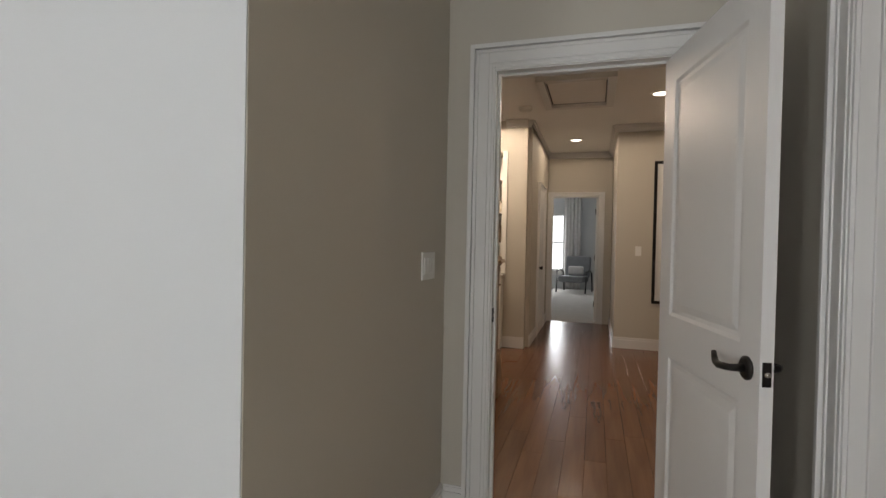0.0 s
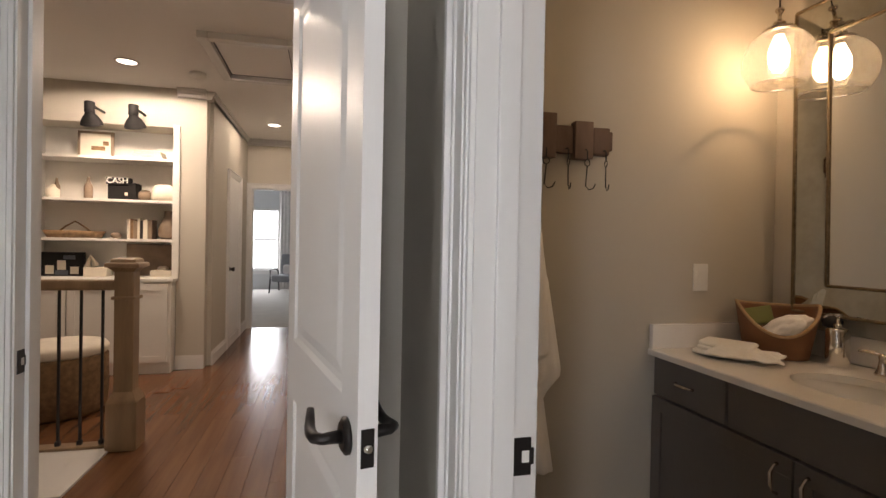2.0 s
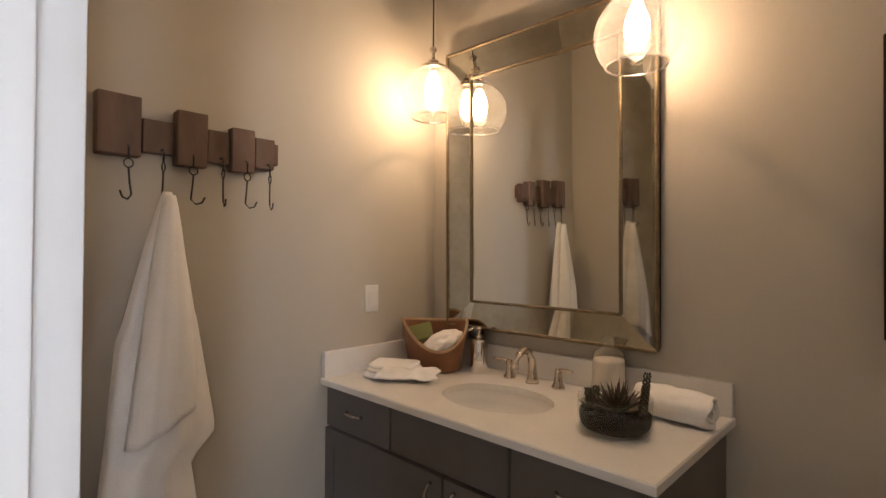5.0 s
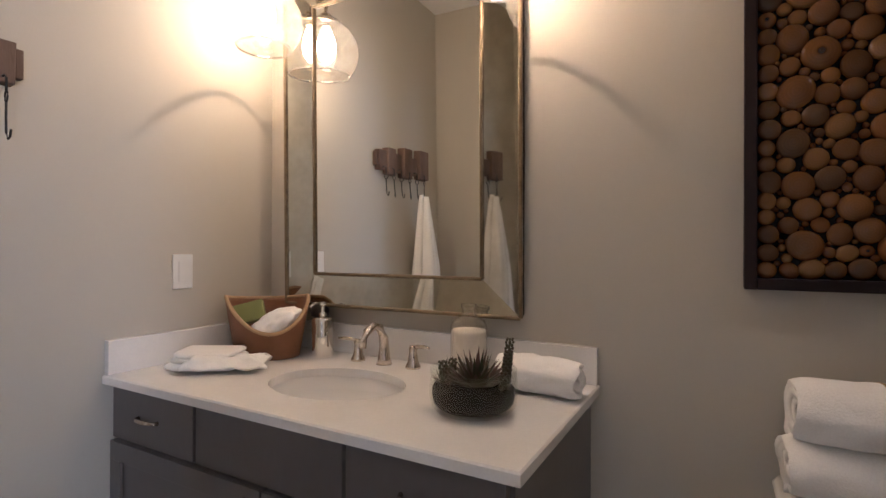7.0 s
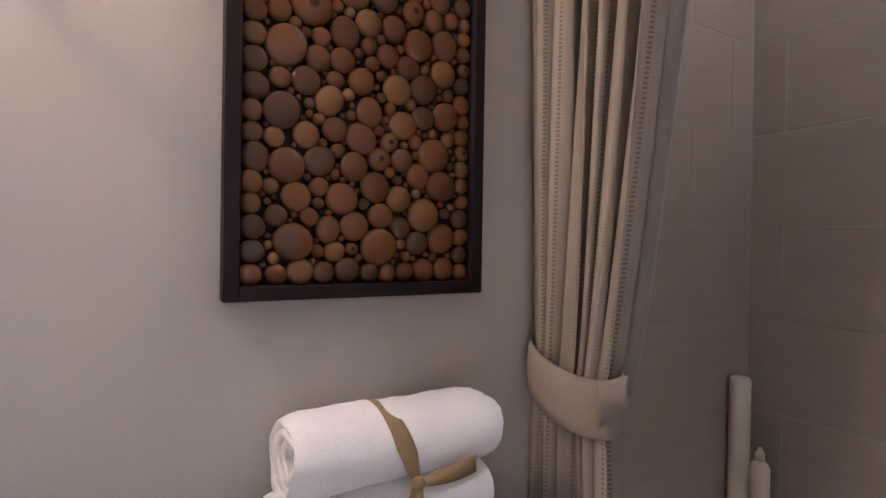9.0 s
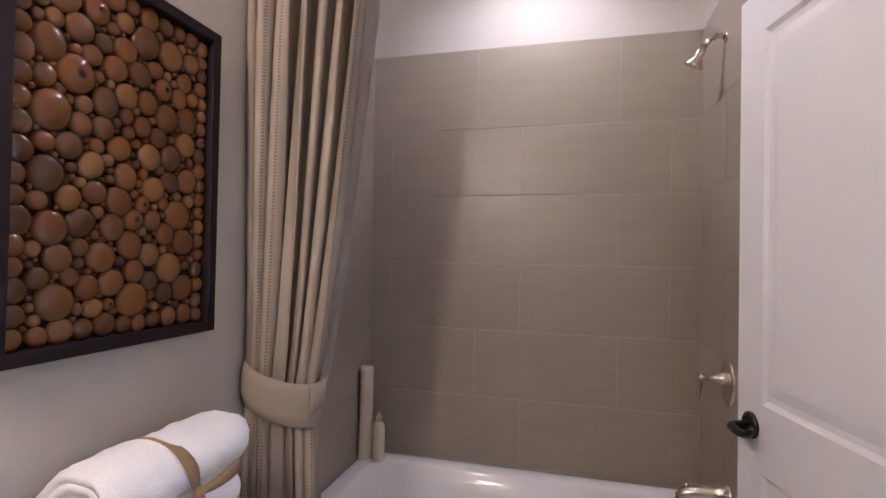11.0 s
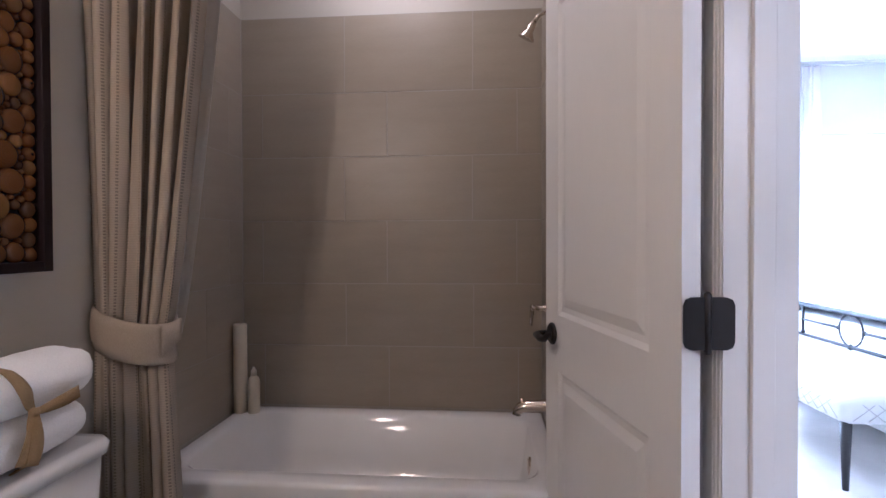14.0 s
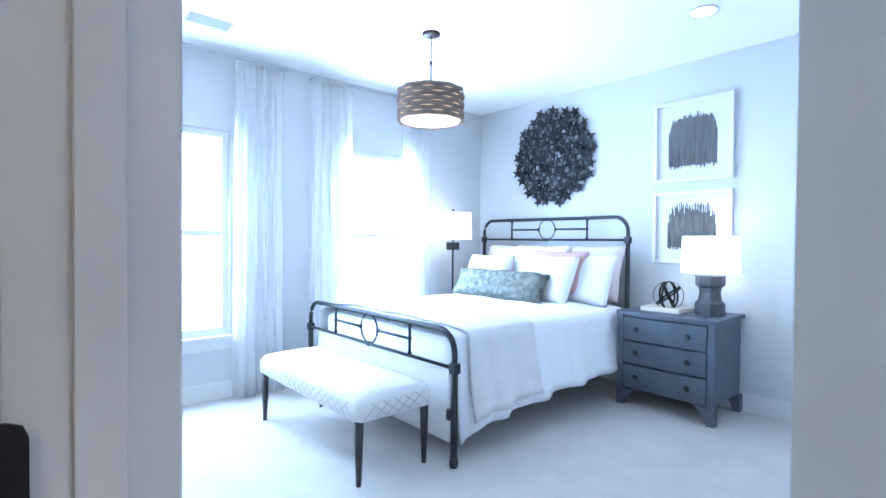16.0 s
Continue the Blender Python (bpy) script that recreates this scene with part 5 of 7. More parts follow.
# bathtub
tub = thing("bathtub", "white alcove bathtub with flat apron", "bathtub")
tx, tyc, hx, hy = 1.765, 0.128, 0.710, 0.372
bm = bmesh.new()
loft(bm, [rounded(tx, tyc, 0.0, hx, hy, 0.012, 6), rounded(tx, tyc, 0.415, hx, hy, 0.012, 6), rounded(tx, tyc, 0.428, hx - 0.004, hy - 0.004, 0.012, 6), rounded(tx, tyc, 0.432, hx - 0.014, hy - 0.014, 0.012, 6),
          rounded(tx, tyc - 0.01, 0.430, hx - 0.065, hy - 0.07, 0.10, 6), rounded(tx, tyc - 0.01, 0.418, hx - 0.08, hy - 0.085, 0.10, 6), rounded(tx, tyc - 0.01, 0.25, hx - 0.105, hy - 0.105, 0.11, 6),
          rounded(tx, tyc - 0.01, 0.12, hx - 0.15, hy - 0.14, 0.12, 6), rounded(tx, tyc - 0.01, 0.09, hx - 0.22, hy - 0.2, 0.10, 6)])
part("shell", bm, M["ceramic"], tub)
bm = bmesh.new()
tube(bm, [(1.137, 0.13, 0.345), (1.147, 0.13, 0.345), (1.152, 0.13, 0.345)], [0.036, 0.036, 0.028], n=24)
part("overflow_plate", bm, M["nickel"], tub, "chrome overflow plate")

# tiles round the tub, each with its own edges
structure("tile_backing", boxes((1.045, 2.485, -0.262, -0.256, 0.40, 2.285), (2.479, 2.485, -0.256, 0.60, 0.40, 2.285), (1.045, 1.051, -0.256, 0.60, 0.40, 2.285)), M["grout"], "pale grout behind the tub tiles", "tile grout")
surround = tagged(thing("tile_surround", "large taupe tiles in running bond round the tub", "wall tile"), kind="structure")
tile_meshes = {}


def tile(cx, cy, cz, w, h, turn_):
    key = (round(w, 3), round(h, 3))
    if key not in tile_meshes:
        bm = bmesh.new()
        b = 0.0015
        loft(bm, [[(sx * (w / 2 - i), -d, sz * (h / 2 - i)) for sx, sz in ((-1, -1), (1, -1), (1, 1), (-1, 1))] for i, d in ((0, 0.0), (0, 0.0009), (b, 0.0014))], smooth=False)
        tile_meshes[key] = mesh("tile", bm, M["tile"])
    ob = new("tile", tile_meshes[key])
    ob.parent = surround
    ob.matrix_local = pose(cx, cy, cz, 0, 0, turn_)


ROWS_Z = (0.434, 0.724, 1.020, 1.316, 1.619, 1.921, 2.284)
SHIFT = (1.766, 1.366, 1.773, 1.370, 1.771, 1.368)
G = 0.0022
for (za, zb), sh in zip(zip(ROWS_Z, ROWS_Z[1:]), SHIFT):
    for lo, hi, phase, put in ((1.053, 2.477, sh, lambda c, w: tile(c, -0.256, (za + zb) / 2, w, zb - za - 2 * G, 180)),
                               (-0.248, 0.60, sh - 1.9, lambda c, w: tile(2.479, c, (za + zb) / 2, w, zb - za - 2 * G, -90)),
                               (-0.248, 0.60, sh - 1.7, lambda c, w: tile(1.051, c, (za + zb) / 2, w, zb - za - 2 * G, 90))):
        joints = [phase + 0.606 * k for k in range(-6, 7)]
        cuts = [lo] + [j for j in joints if lo + 0.03 < j < hi - 0.03] + [hi]
        for u0, u1 in zip(cuts, cuts[1:]):
            put((u0 + u1) / 2, u1 - u0 - 2 * G)

# shower fittings on the tub's end wall
sh = thing("wall_shower", "brushed nickel shower head on a curved arm", "shower")
bm = bmesh.new()
tube(bm, [(1.045, 0.06, 2.112), (1.075, 0.055, 2.125), (1.10, 0.05, 2.115), (1.122, 0.042, 2.085)], 0.009, 10)
part("arm", bm, M["nickel"], sh)
bm = bmesh.new()
tube(bm, [(1.116, 0.044, 2.098), (1.127, 0.040, 2.075), (1.135, 0.036, 2.058), (1.147, 0.030, 2.035), (1.149, 0.029, 2.031)], [0.010, 0.016, 0.014, 0.034, 0.032], 20)
part("head", bm, M["nickel"], sh)
bm = bmesh.new()
tube(bm, [(1.0455, 0.06, 2.112), (1.056, 0.06, 2.112)], [0.028, 0.018], 20)
part("flange", bm, M["nickel"], sh)
va = thing("shower_valve", "brushed nickel shower valve with lever", "shower valve")
bm = bmesh.new()
tube(bm, [(1.046, 0.12, 0.945), (1.056, 0.12, 0.945), (1.060, 0.12, 0.945)], [0.075, 0.075, 0.06], 32)
part("escutcheon", bm, M["nickel"], va)
bm = bmesh.new()
tube(bm, [(1.06, 0.12, 0.958), (1.075, 0.12, 0.958), (1.09, 0.12, 0.958), (1.118, 0.12, 0.958), (1.134, 0.12, 0.958), (1.142, 0.12, 0.958)], [0.024, 0.018, 0.011, 0.010, 0.013, 0.008], 16)
tube(bm, [(1.132, 0.12, 0.972), (1.133, 0.12, 0.955), (1.136, 0.118, 0.925), (1.139, 0.116, 0.890)], [0.007, 0.009, 0.007, 0.005], 10)
part("lever", bm, M["nickel"], va)
sp = thing("tub_spout", "brushed nickel tub spout", "tub spout")
bm = bmesh.new()
tube(bm, [(1.046, 0.13, 0.584), (1.056, 0.13, 0.584), (1.064, 0.13, 0.584), (1.10, 0.128, 0.583), (1.15, 0.124, 0.579), (1.178, 0.122, 0.572), (1.192, 0.121, 0.556), (1.195, 0.121, 0.543)], [0.036, 0.034, 0.024, 0.022, 0.021, 0.021, 0.019, 0.017], 18)
part("spout", bm, M["nickel"], sp)
bm = bmesh.new()
tube(bm, [(1.174, 0.122, 0.590), (1.174, 0.122, 0.604), (1.174, 0.122, 0.610)], [0.004, 0.007, 0.005], 10)
part("diverter_knob", bm, M["nickel"], sp)

# pillar candle and bottle on the tub corner
bm = bmesh.new()
lathe(bm, 2.444, -0.150, [(0.030, 0.432), (0.031, 0.436)] + [(0.0305 + 0.0012 * math.sin(3.1 * k), 0.436 + 0.020 * k) for k in range(1, 20)] + [(0.031, 0.832), (0.027, 0.841), (0.010, 0.837), (0.0, 0.837)], 24)
solo("pillar_candle", bm, M["candle"], "tall slim ivory pillar on the tub corner", "candle")
bt = thing("lotion_bottle", "ivory lotion bottle on the tub corner", "bottle")
bm = bmesh.new()
lathe(bm, 2.380, -0.150, [(0.025, 0.431), (0.027, 0.436), (0.027, 0.575), (0.022, 0.592), (0.012, 0.600), (0.012, 0.605)], 24)
part("bottle", bm, M["candle"], bt)
bm = bmesh.new()
lathe(bm, 2.380, -0.150, [(0.013, 0.602), (0.013, 0.625), (0.007, 0.630), (0.005, 0.640), (0.0, 0.640)], 16)
part("cap", bm, M["candle"], bt)

# shower curtain, drawn aside and tied
bm = bmesh.new()
rows, cloth = [], {}
for i in range(60):
    z = 2.30 - 2.27 * i / 59
    if z > 0.95:
        f = ((z - 0.95) / 1.15)
        lo, hi = 2.470 + 0.003 * f, 2.262 - 0.135 * min(1.15, f) ** 0.8
    else:
        f = (0.95 - z) / 0.9
        lo, hi = 2.470, 2.262 - 0.05 * f
    row = []
    for k in range(181):
        u = k / 180
        amp = 0.024 + 0.024 * min(1, abs(z - 0.95)) + 0.006 * math.sin(9 * u)
        ph = 2 * math.pi * 6.5 * (u + 0.035 * math.sin(5 * u + 0.8))
        y = 0.655 + amp * math.sin(ph + 0.5 * math.sin(3 * u + z)) + 0.009 * math.sin(2.3 * ph + 1.7 * z)
        x = lo + (hi - lo) * u + 0.011 * math.sin(2 * ph + 0.6)
        row.append((min(x, 2.474), y, z))
        cloth[len(cloth)] = (u * 1.5, z)
    rows.append(row)
loft(bm, rows, closed=False, cap=False)
thicken(bm, 0.0025)
weave = bm.loops.layers.uv.new("weave")
bm.verts.index_update()
for f_ in bm.faces:
    for lp in f_.loops:
        lp[weave].uv = cloth[lp.vert.index % len(cloth)]
cur = solo("shower_curtain", bm, M["curtain_weave"], "oatmeal woven shower curtain tied back to the wall", "curtain")
bm = bmesh.new()
rows = []
for i in range(41):
    a = 2 * math.pi * i / 40
    x, y = 2.365 + 0.122 * math.cos(a), 0.655 + 0.066 * math.sin(a)
    dz = -0.035 * math.cos(a - 2.6)
    rows.append([(min(x, 2.478) + 0.006 * b, y, 0.955 + dz + v) for v, b in ((-0.060, -1), (-0.03, 0.4), (0, 0.8), (0.03, 0.4), (0.060, -1))])
loft(bm, rows, closed=False, cap=False)
thicken(bm, 0.003)
part("tieback", bm, M["curtain"], cur, "woven tieback band")
bm = bmesh.new()
rows = []
for i in range(9):
    f = i / 8
    rows.append([(2.248 - 0.022 * f, 0.70 - 0.06 * f + 0.004 * math.sin(9 * f), 0.930 + v * (1 - 0.3 * f) + 0.030 * f) for v in (-0.045, 0, 0.045)])
loft(bm, rows, closed=False, cap=False)
thicken(bm, 0.003)
part("tieback_end", bm, M["curtain"], cur)
bm = bmesh.new()
rows = []
for i in range(30):
    z = 2.29 - 1.36 * i / 29
    f = max(0.0, (z - 0.93) / 1.15)
    hi = 2.262 - 0.152 * min(1.15, f) ** 0.8
    rows.append([(2.46 + (hi - 2.46) * k / 40, 0.590 + 0.010 * math.sin(0.9 * k + 0.4 * z), z) for k in range(41)])
loft(bm, rows, closed=False, cap=False)
thicken(bm, 0.0015)
solo("shower_liner", bm, M["liner"], "pale cloth liner hanging inside the shower curtain", "curtain liner")
bm = bmesh.new()
tube(bm, [(1.046, 0.655, 2.31), (2.484, 0.655, 2.31)], 0.0125, 12)
solo("curtain_rod", bm, M["nickel"], "nickel shower curtain rod between the walls", "curtain rod")


def downlight(x, y, label="round recessed downlight in the ceiling", r=0.075):
    ob = thing("recessed_light", label, "ceiling light", "recessed ceiling lights", pose(x, y, 0))
    bm = bmesh.new()
    lathe(bm, 0, 0, [(r, H - 0.0005), (r + 0.018, H - 0.001), (r + 0.018, H - 0.006), (r, H - 0.009), (r - 0.004, H - 0.004)], 28, cap=False)
    part("trim_ring", bm, M["trim"], ob)
    bm = bmesh.new()
    lathe(bm, 0, 0, [(r - 0.003, H - 0.004), (r * 0.6, H - 0.006), (0.0, H - 0.0065)], 24, cap=False)
    lens = part("lens", bm, M["downlight"], ob, "glowing lens")
    lens.visible_shadow = False
    return ob


downlight(1.72, 0.16, "recessed light over the tub")


# ---------------------------------------------------------------- hall
# the last fixture is unseen, added over the near hall with its lamp
for hx, hy in ((-0.095, 7.785), (-1.065, 5.8), (0.77, 5.72), (-0.1, 4.1)):
    downlight(hx, hy)
hatch = tagged(thing("attic_hatch", "white attic hatch with moulded frame", "attic hatch"), kind="structure")
ax0, ax1, ay0, ay1 = -0.27, 0.27, 5.04, 5.86
part("panel", boxes((ax0, ax1, ay0, ay1, H - 0.012, H - 0.002)), M["ceiling"], hatch)
# charcoal strips laid on the panel stand in for the shade in its gap
for d in ((ax0 + 0.002, ax0 + 0.012, ay0 + 0.002, ay1 - 0.002), (ax1 - 0.012, ax1 - 0.002, ay0 + 0.002, ay1 - 0.002), (ax0 + 0.012, ax1 - 0.012, ay0 + 0.002, ay0 + 0.012), (ax0 + 0.012, ax1 - 0.012, ay1 - 0.012, ay1 - 0.002)):
    part("shadow_gap", boxes((*d, H - 0.0145, H - 0.0125)), M["lamp_body"], hatch, "dark strip for the shade of the gap round the hatch panel")
for d in ((ax0 - 0.075, ax0, ay0 - 0.075, ay1 + 0.075), (ax1, ax1 + 0.075, ay0 - 0.075, ay1 + 0.075), (ax0, ax1, ay0 - 0.075, ay0), (ax0, ax1, ay1, ay1 + 0.075)):
    part("frame_board", boxes((*d, H - 0.050, H - 0.001), bevel=0.006), M["trim"], hatch)
bm = bmesh.new()
lathe(bm, -0.56, 5.95, [(0.07, H - 0.001), (0.07, H - 0.025), (0.055, H - 0.04), (0.0, H - 0.042)], 24)
solo("smoke_detector", bm, M["plate"], "round white smoke detector on the hall ceiling", "smoke detector")

# built-in shelves over base cabinets
SX0, SX1 = -2.155, -0.865
unit = thing("bookcase", "white built-in shelves with things on them", "bookcase")
part("back_panel", boxes((SX0, SX1, 6.84, 6.858, 0.90, 2.358)), M["cabinet"], unit)
for x0, x1 in ((SX0, SX0 + 0.02), (SX1 - 0.02, SX1)):
    part("side_panel", boxes((x0, x1, 6.50, 6.84, 0.90, 2.358)), M["cabinet"], unit)
for sz in (1.258, 1.635, 2.040):
    part("shelf", boxes((SX0 + 0.02, SX1 - 0.02, 6.515, 6.84, sz - 0.013, sz + 0.013), bevel=0.002), M["cabinet"], unit)
part("face_frame", boxes((SX0 - 0.005, SX0 + 0.03, 6.478, 6.499, 0.90, 2.38), (SX1 - 0.03, SX1 + 0.03, 6.478, 6.499, 0.90, 2.38), bevel=0.002), M["cabinet"], unit)
base = thing("base_cabinet", "white base cabinet under the shelves", "cabinet")
part("body", boxes((SX0, SX1, 6.36, 6.84, 0.0, 0.868)), M["cabinet"], base)
for k in range(3):
    x0 = SX0 + 0.02 + k * 0.42
    bm = boxes((x0, x0 + 0.405, 6.342, 6.359, 0.11, 0.85), bevel=0.002)
    for a in ((x0, x0 + 0.06, 0.11, 0.85), (x0 + 0.345, x0 + 0.405, 0.11, 0.85), (x0 + 0.06, x0 + 0.345, 0.11, 0.17), (x0 + 0.06, x0 + 0.345, 0.79, 0.85)):
        box(bm, a[0], a[1], 6.334, 6.3415, a[2], a[3])
    part("cabinet_door", bm, M["cabinet"], base)
solo("cabinet_top", boxes((SX0, SX1 + 0.025, 6.33, 6.845, 0.869, 0.898), bevel=0.004), M["cabinet"], "white ledge on the base cabinet", "countertop")


def spot_lamp(x):
    ob = thing("shelf_spotlight", "black bell-shaped spotlight over the shelves", "spotlight", "shelf spotlights", pose(x, 6.2, 0))
    bm = bmesh.new()
    lathe(bm, 0, 0, [(0.038, 2.385), (0.041, 2.39), (0.041, 2.478), (0.036, 2.482)], 20)
    part("canister", bm, M["black"], ob)
    bm = bmesh.new()
    tube(bm, [(0, 0.03, 2.455), (0, 0.18, 2.46), (0, 0.299, 2.46)], 0.012, 10)
    part("arm", bm, M["black"], ob)
    bm = bmesh.new()
    tube(bm, [(0, 0.0, 2.40), (0, 0.01, 2.375), (0, 0.02, 2.355), (0, 0.035, 2.32), (0, 0.05, 2.290)], [0.034, 0.040, 0.058, 0.080, 0.090], 24, cap=False)
    part("shade", bm, M["black"], ob)
    bm = bmesh.new()
    tube(bm, [(0, 0.045, 2.302), (0, 0.049, 2.294)], [0.080, 0.084], 24)
    b = part("bulb_face", bm, M["downlight"], ob, "glowing lamp face")
    b.visible_shadow = False


for hx in (-1.148, -1.497):
    spot_lamp(hx)


def letters(text, size, m, mat, name="lettering"):
    c = bpy.data.curves.new(name, "FONT")
    c.body, c.size, c.align_x, c.extrude = text, size, "CENTER", 0.002
    ob = new(name, c)
    dg = bpy.context.evaluated_depsgraph_get()
    me = bpy.data.meshes.new_from_object(ob.evaluated_get(dg))
    bpy.data.objects.remove(ob)
    ob = new(name, me)
    me.materials.clear()
    me.materials.append(mat)
    ob.matrix_world = m
    return ob


till = thing("cash_sign", "black vintage cash box with white lettering", "sign")
part("box", boxes((-1.50, -1.255, 6.60, 6.76, 1.649, 1.815), bevel=0.004), M["black"], till)
part("header", boxes((-1.51, -1.315, 6.585, 6.70, 1.795, 1.865), bevel=0.004), M["black"], till)
lt = letters("CASH", 0.075, pose(-1.412, 6.583, 1.808, 90, 0, 0), M["white_ink"])
lt.parent = till
part("knob", boxes((-1.35, -1.325, 6.592, 6.60, 1.69, 1.72), bevel=0.003), M["paper"], till)
bm = bmesh.new()
loft(bm, [rounded(-1.02, 6.68, 1.649, 0.12, 0.07, 0.04), rounded(-1.02, 6.68, 1.74, 0.115, 0.065, 0.04), rounded(-1.03, 6.68, 1.80, 0.085, 0.05, 0.04), rounded(-1.03, 6.68, 1.815, 0.05, 0.03, 0.02)])
solo("woven_basket", bm, M["paper"], "pale woven lidded basket on the shelf", "basket")
bm = bmesh.new()
ball(bm, -1.20, 6.68, 1.70, 0.07, 0.06, 0.06)
solo("pottery_bowl", bm, M["clay"], "dark rounded pottery on the shelf", "pottery")
bm = bmesh.new()
for i in range(3):
    box(bm, -1.30 + 0.01 * i, -1.02 - 0.012 * i, 6.60, 6.78, 2.0535 + 0.028 * i, 2.080 + 0.028 * i, bevel=0.003)
solo("book_stack", bm, M["paper"], "stack of cream books lying on the top shelf", "books")
fr = thing("framed_print", "tan framed print leaning on the top shelf", "picture frame")
part("frame", boxes((-1.80, -1.49, 6.70, 6.725, 2.0535, 2.315), bevel=0.003), M["clay"], fr)
part("print", boxes((-1.775, -1.515, 6.6955, 6.6995, 2.08, 2.29)), M["paper"], fr)
part("motif", boxes((-1.68, -1.56, 6.692, 6.6953, 2.13, 2.17), (-1.58, -1.53, 6.692, 6.6953, 2.18, 2.22)), M["wicker"], fr)
for bx, hh, r, mt, lab in ((-1.985, 0.13, 0.055, "paper", "cream pottery jar on the shelf"), (-1.99, 0.20, 0.03, "clay", "brown slim bottle on the shelf"), (-1.72, 0.22, 0.038, "clay", "tall brown bottle on the shelf")):
    bm = bmesh.new()
    y = 6.66 if r > 0.04 else 6.74
    lathe(bm, bx, y, [(r * 0.95, 1.649), (r, 1.655), (r, 1.649 + hh * 0.6), (r * 0.5, 1.649 + hh * 0.78), (r * 0.3, 1.649 + hh), (0.0, 1.649 + hh)], 18)
    solo("pottery_bottle", bm, M[mt], lab, "bottle")
bm = bmesh.new()
lathe(bm, -0.985, 6.68, [(0.06, 1.272), (0.088, 1.30), (0.09, 1.36), (0.07, 1.43), (0.04, 1.50), (0.035, 1.545), (0.040, 1.555), (0.0, 1.55)], 24)
solo("vase", bm, M["clay"], "brown bottle-shaped vase on the shelf", "vase")
# the patterned box on the shelf, made up of book-like upright slabs
rnd = random.Random(3)
x = -1.335
for i in range(7):
    w = rnd.uniform(0.022, 0.042)
    hh = rnd.uniform(0.17, 0.21)
    solo("book", boxes((x, x + w - 0.002, 6.62, 6.78, 1.272, 1.272 + hh), bevel=0.002), M[("paper", "wicker", "clay", "paper", "dark_wood", "paper", "clay")[i]], "upright slab of a patterned box, built like a book", "book", "books on the shelf")
    x += w
tray = thing("wire_tray", "low brown woven tray with a looped handle", "tray")
bm = bmesh.new()
loft(bm, [rounded(-1.80, 6.67, 1.272, 0.20, 0.12, 0.05), rounded(-1.80, 6.67, 1.34, 0.23, 0.14, 0.05), rounded(-1.80, 6.67, 1.33, 0.21, 0.12, 0.05), rounded(-1.80, 6.67, 1.28, 0.19, 0.11, 0.05)])
part("tray", bm, M["wicker"], tray)
bm = bmesh.new()
tube(bm, [(-1.93, 6.67, 1.335), (-1.88, 6.67, 1.38), (-1.80, 6.67, 1.43), (-1.72, 6.67, 1.38), (-1.67, 6.67, 1.335)], 0.008, 8)
part("handle", bm, M["wicker"], tray)
bm = bmesh.new()
ball(bm, -1.45, 6.68, 1.302, 0.05, 0.05, 0.035)
solo("pottery_bowl", bm, M["clay"], "small clay bowl on the shelf", "bowl")
ph = thing("photo_board", "dark framed board on the cabinet ledge", "picture frame")
part("frame", boxes((-2.11, -1.72, 6.68, 6.70, 0.8985, 1.13), bevel=0.003), M["black"], ph)
part("pale_marks", boxes((-2.05, -1.98, 6.675, 6.6795, 0.92, 1.0), (-1.95, -1.88, 6.675, 6.6795, 0.96, 1.05), (-1.84, -1.77, 6.675, 6.6795, 0.92, 0.99)), M["paper"], ph)
part("mid_marks", boxes((-1.97, -1.86, 6.676, 6.6796, 0.91, 0.955), (-1.9, -1.8, 6.676, 6.6796, 1.06, 1.1)), M["slate"], ph)
bm = boxes((-1.70, -1.50, 6.60, 6.76, 0.8985, 0.99), bevel=0.006)
tube(bm, [(-1.69, 6.66, 0.99), (-1.66, 6.66, 1.10), (-1.61, 6.66, 1.0)], [0.03, 0.012, 0.03], 10)
solo("cream_figurine", bm, M["paper"], "cream ornament on the cabinet ledge", "ornament")
solo("art_board", boxes((-1.40, -0.98, 6.80, 6.815, 0.8985, 1.22), bevel=0.002), M["clay"], "taupe board leaning behind the ledge things", "board")
bm = boxes((-1.13, -0.94, 6.62, 6.76, 0.8985, 0.96), bevel=0.005)
lathe(bm, -1.03, 6.69, [(0.045, 0.96), (0.05, 0.985), (0.03, 1.0), (0.0, 1.0)], 16)
solo("cream_box", bm, M["paper"], "cream box on the cabinet ledge", "box")

# stair railing
nx, ny = -0.615, 4.575
newel = thing("newel_post", "stained oak newel post with moulded cap", "newel post")
bm = boxes((nx - 0.053, nx + 0.053, ny - 0.053, ny + 0.053, 0.30, 1.09), bevel=0.006)
part("post", bm, M["oak"], newel)
bm = boxes((nx - 0.083, nx + 0.083, ny - 0.083, ny + 0.083, 0.0, 0.29), bevel=0.005)
loft(bm, [[(nx + sx * r, ny + sy * r, z) for sx, sy in ((-1, -1), (1, -1), (1, 1), (-1, 1))] for r, z in ((0.080, 0.29), (0.066, 0.325), (0.054, 0.350))], smooth=False)
part("base_block", bm, M["oak"], newel)
part("ledge", boxes((nx - 0.066, nx + 0.066, ny - 0.066, ny + 0.066, 0.905, 0.925), bevel=0.006), M["oak"], newel)
bm = bmesh.new()
loft(bm, [[(nx + sx * r, ny + sy * r, z) for sx, sy in ((-1, -1), (1, -1), (1, 1), (-1, 1))] for r, z in ((0.054, 1.075), (0.066, 1.088), (0.078, 1.098), (0.092, 1.103), (0.092, 1.124), (0.084, 1.130), (0.070, 1.132), (0.066, 1.150), (0.050, 1.158))], smooth=False)
part("cap", bm, M["oak"], newel)
hr = thing("stair_railing", "oak handrail on thin black iron balusters", "railing")
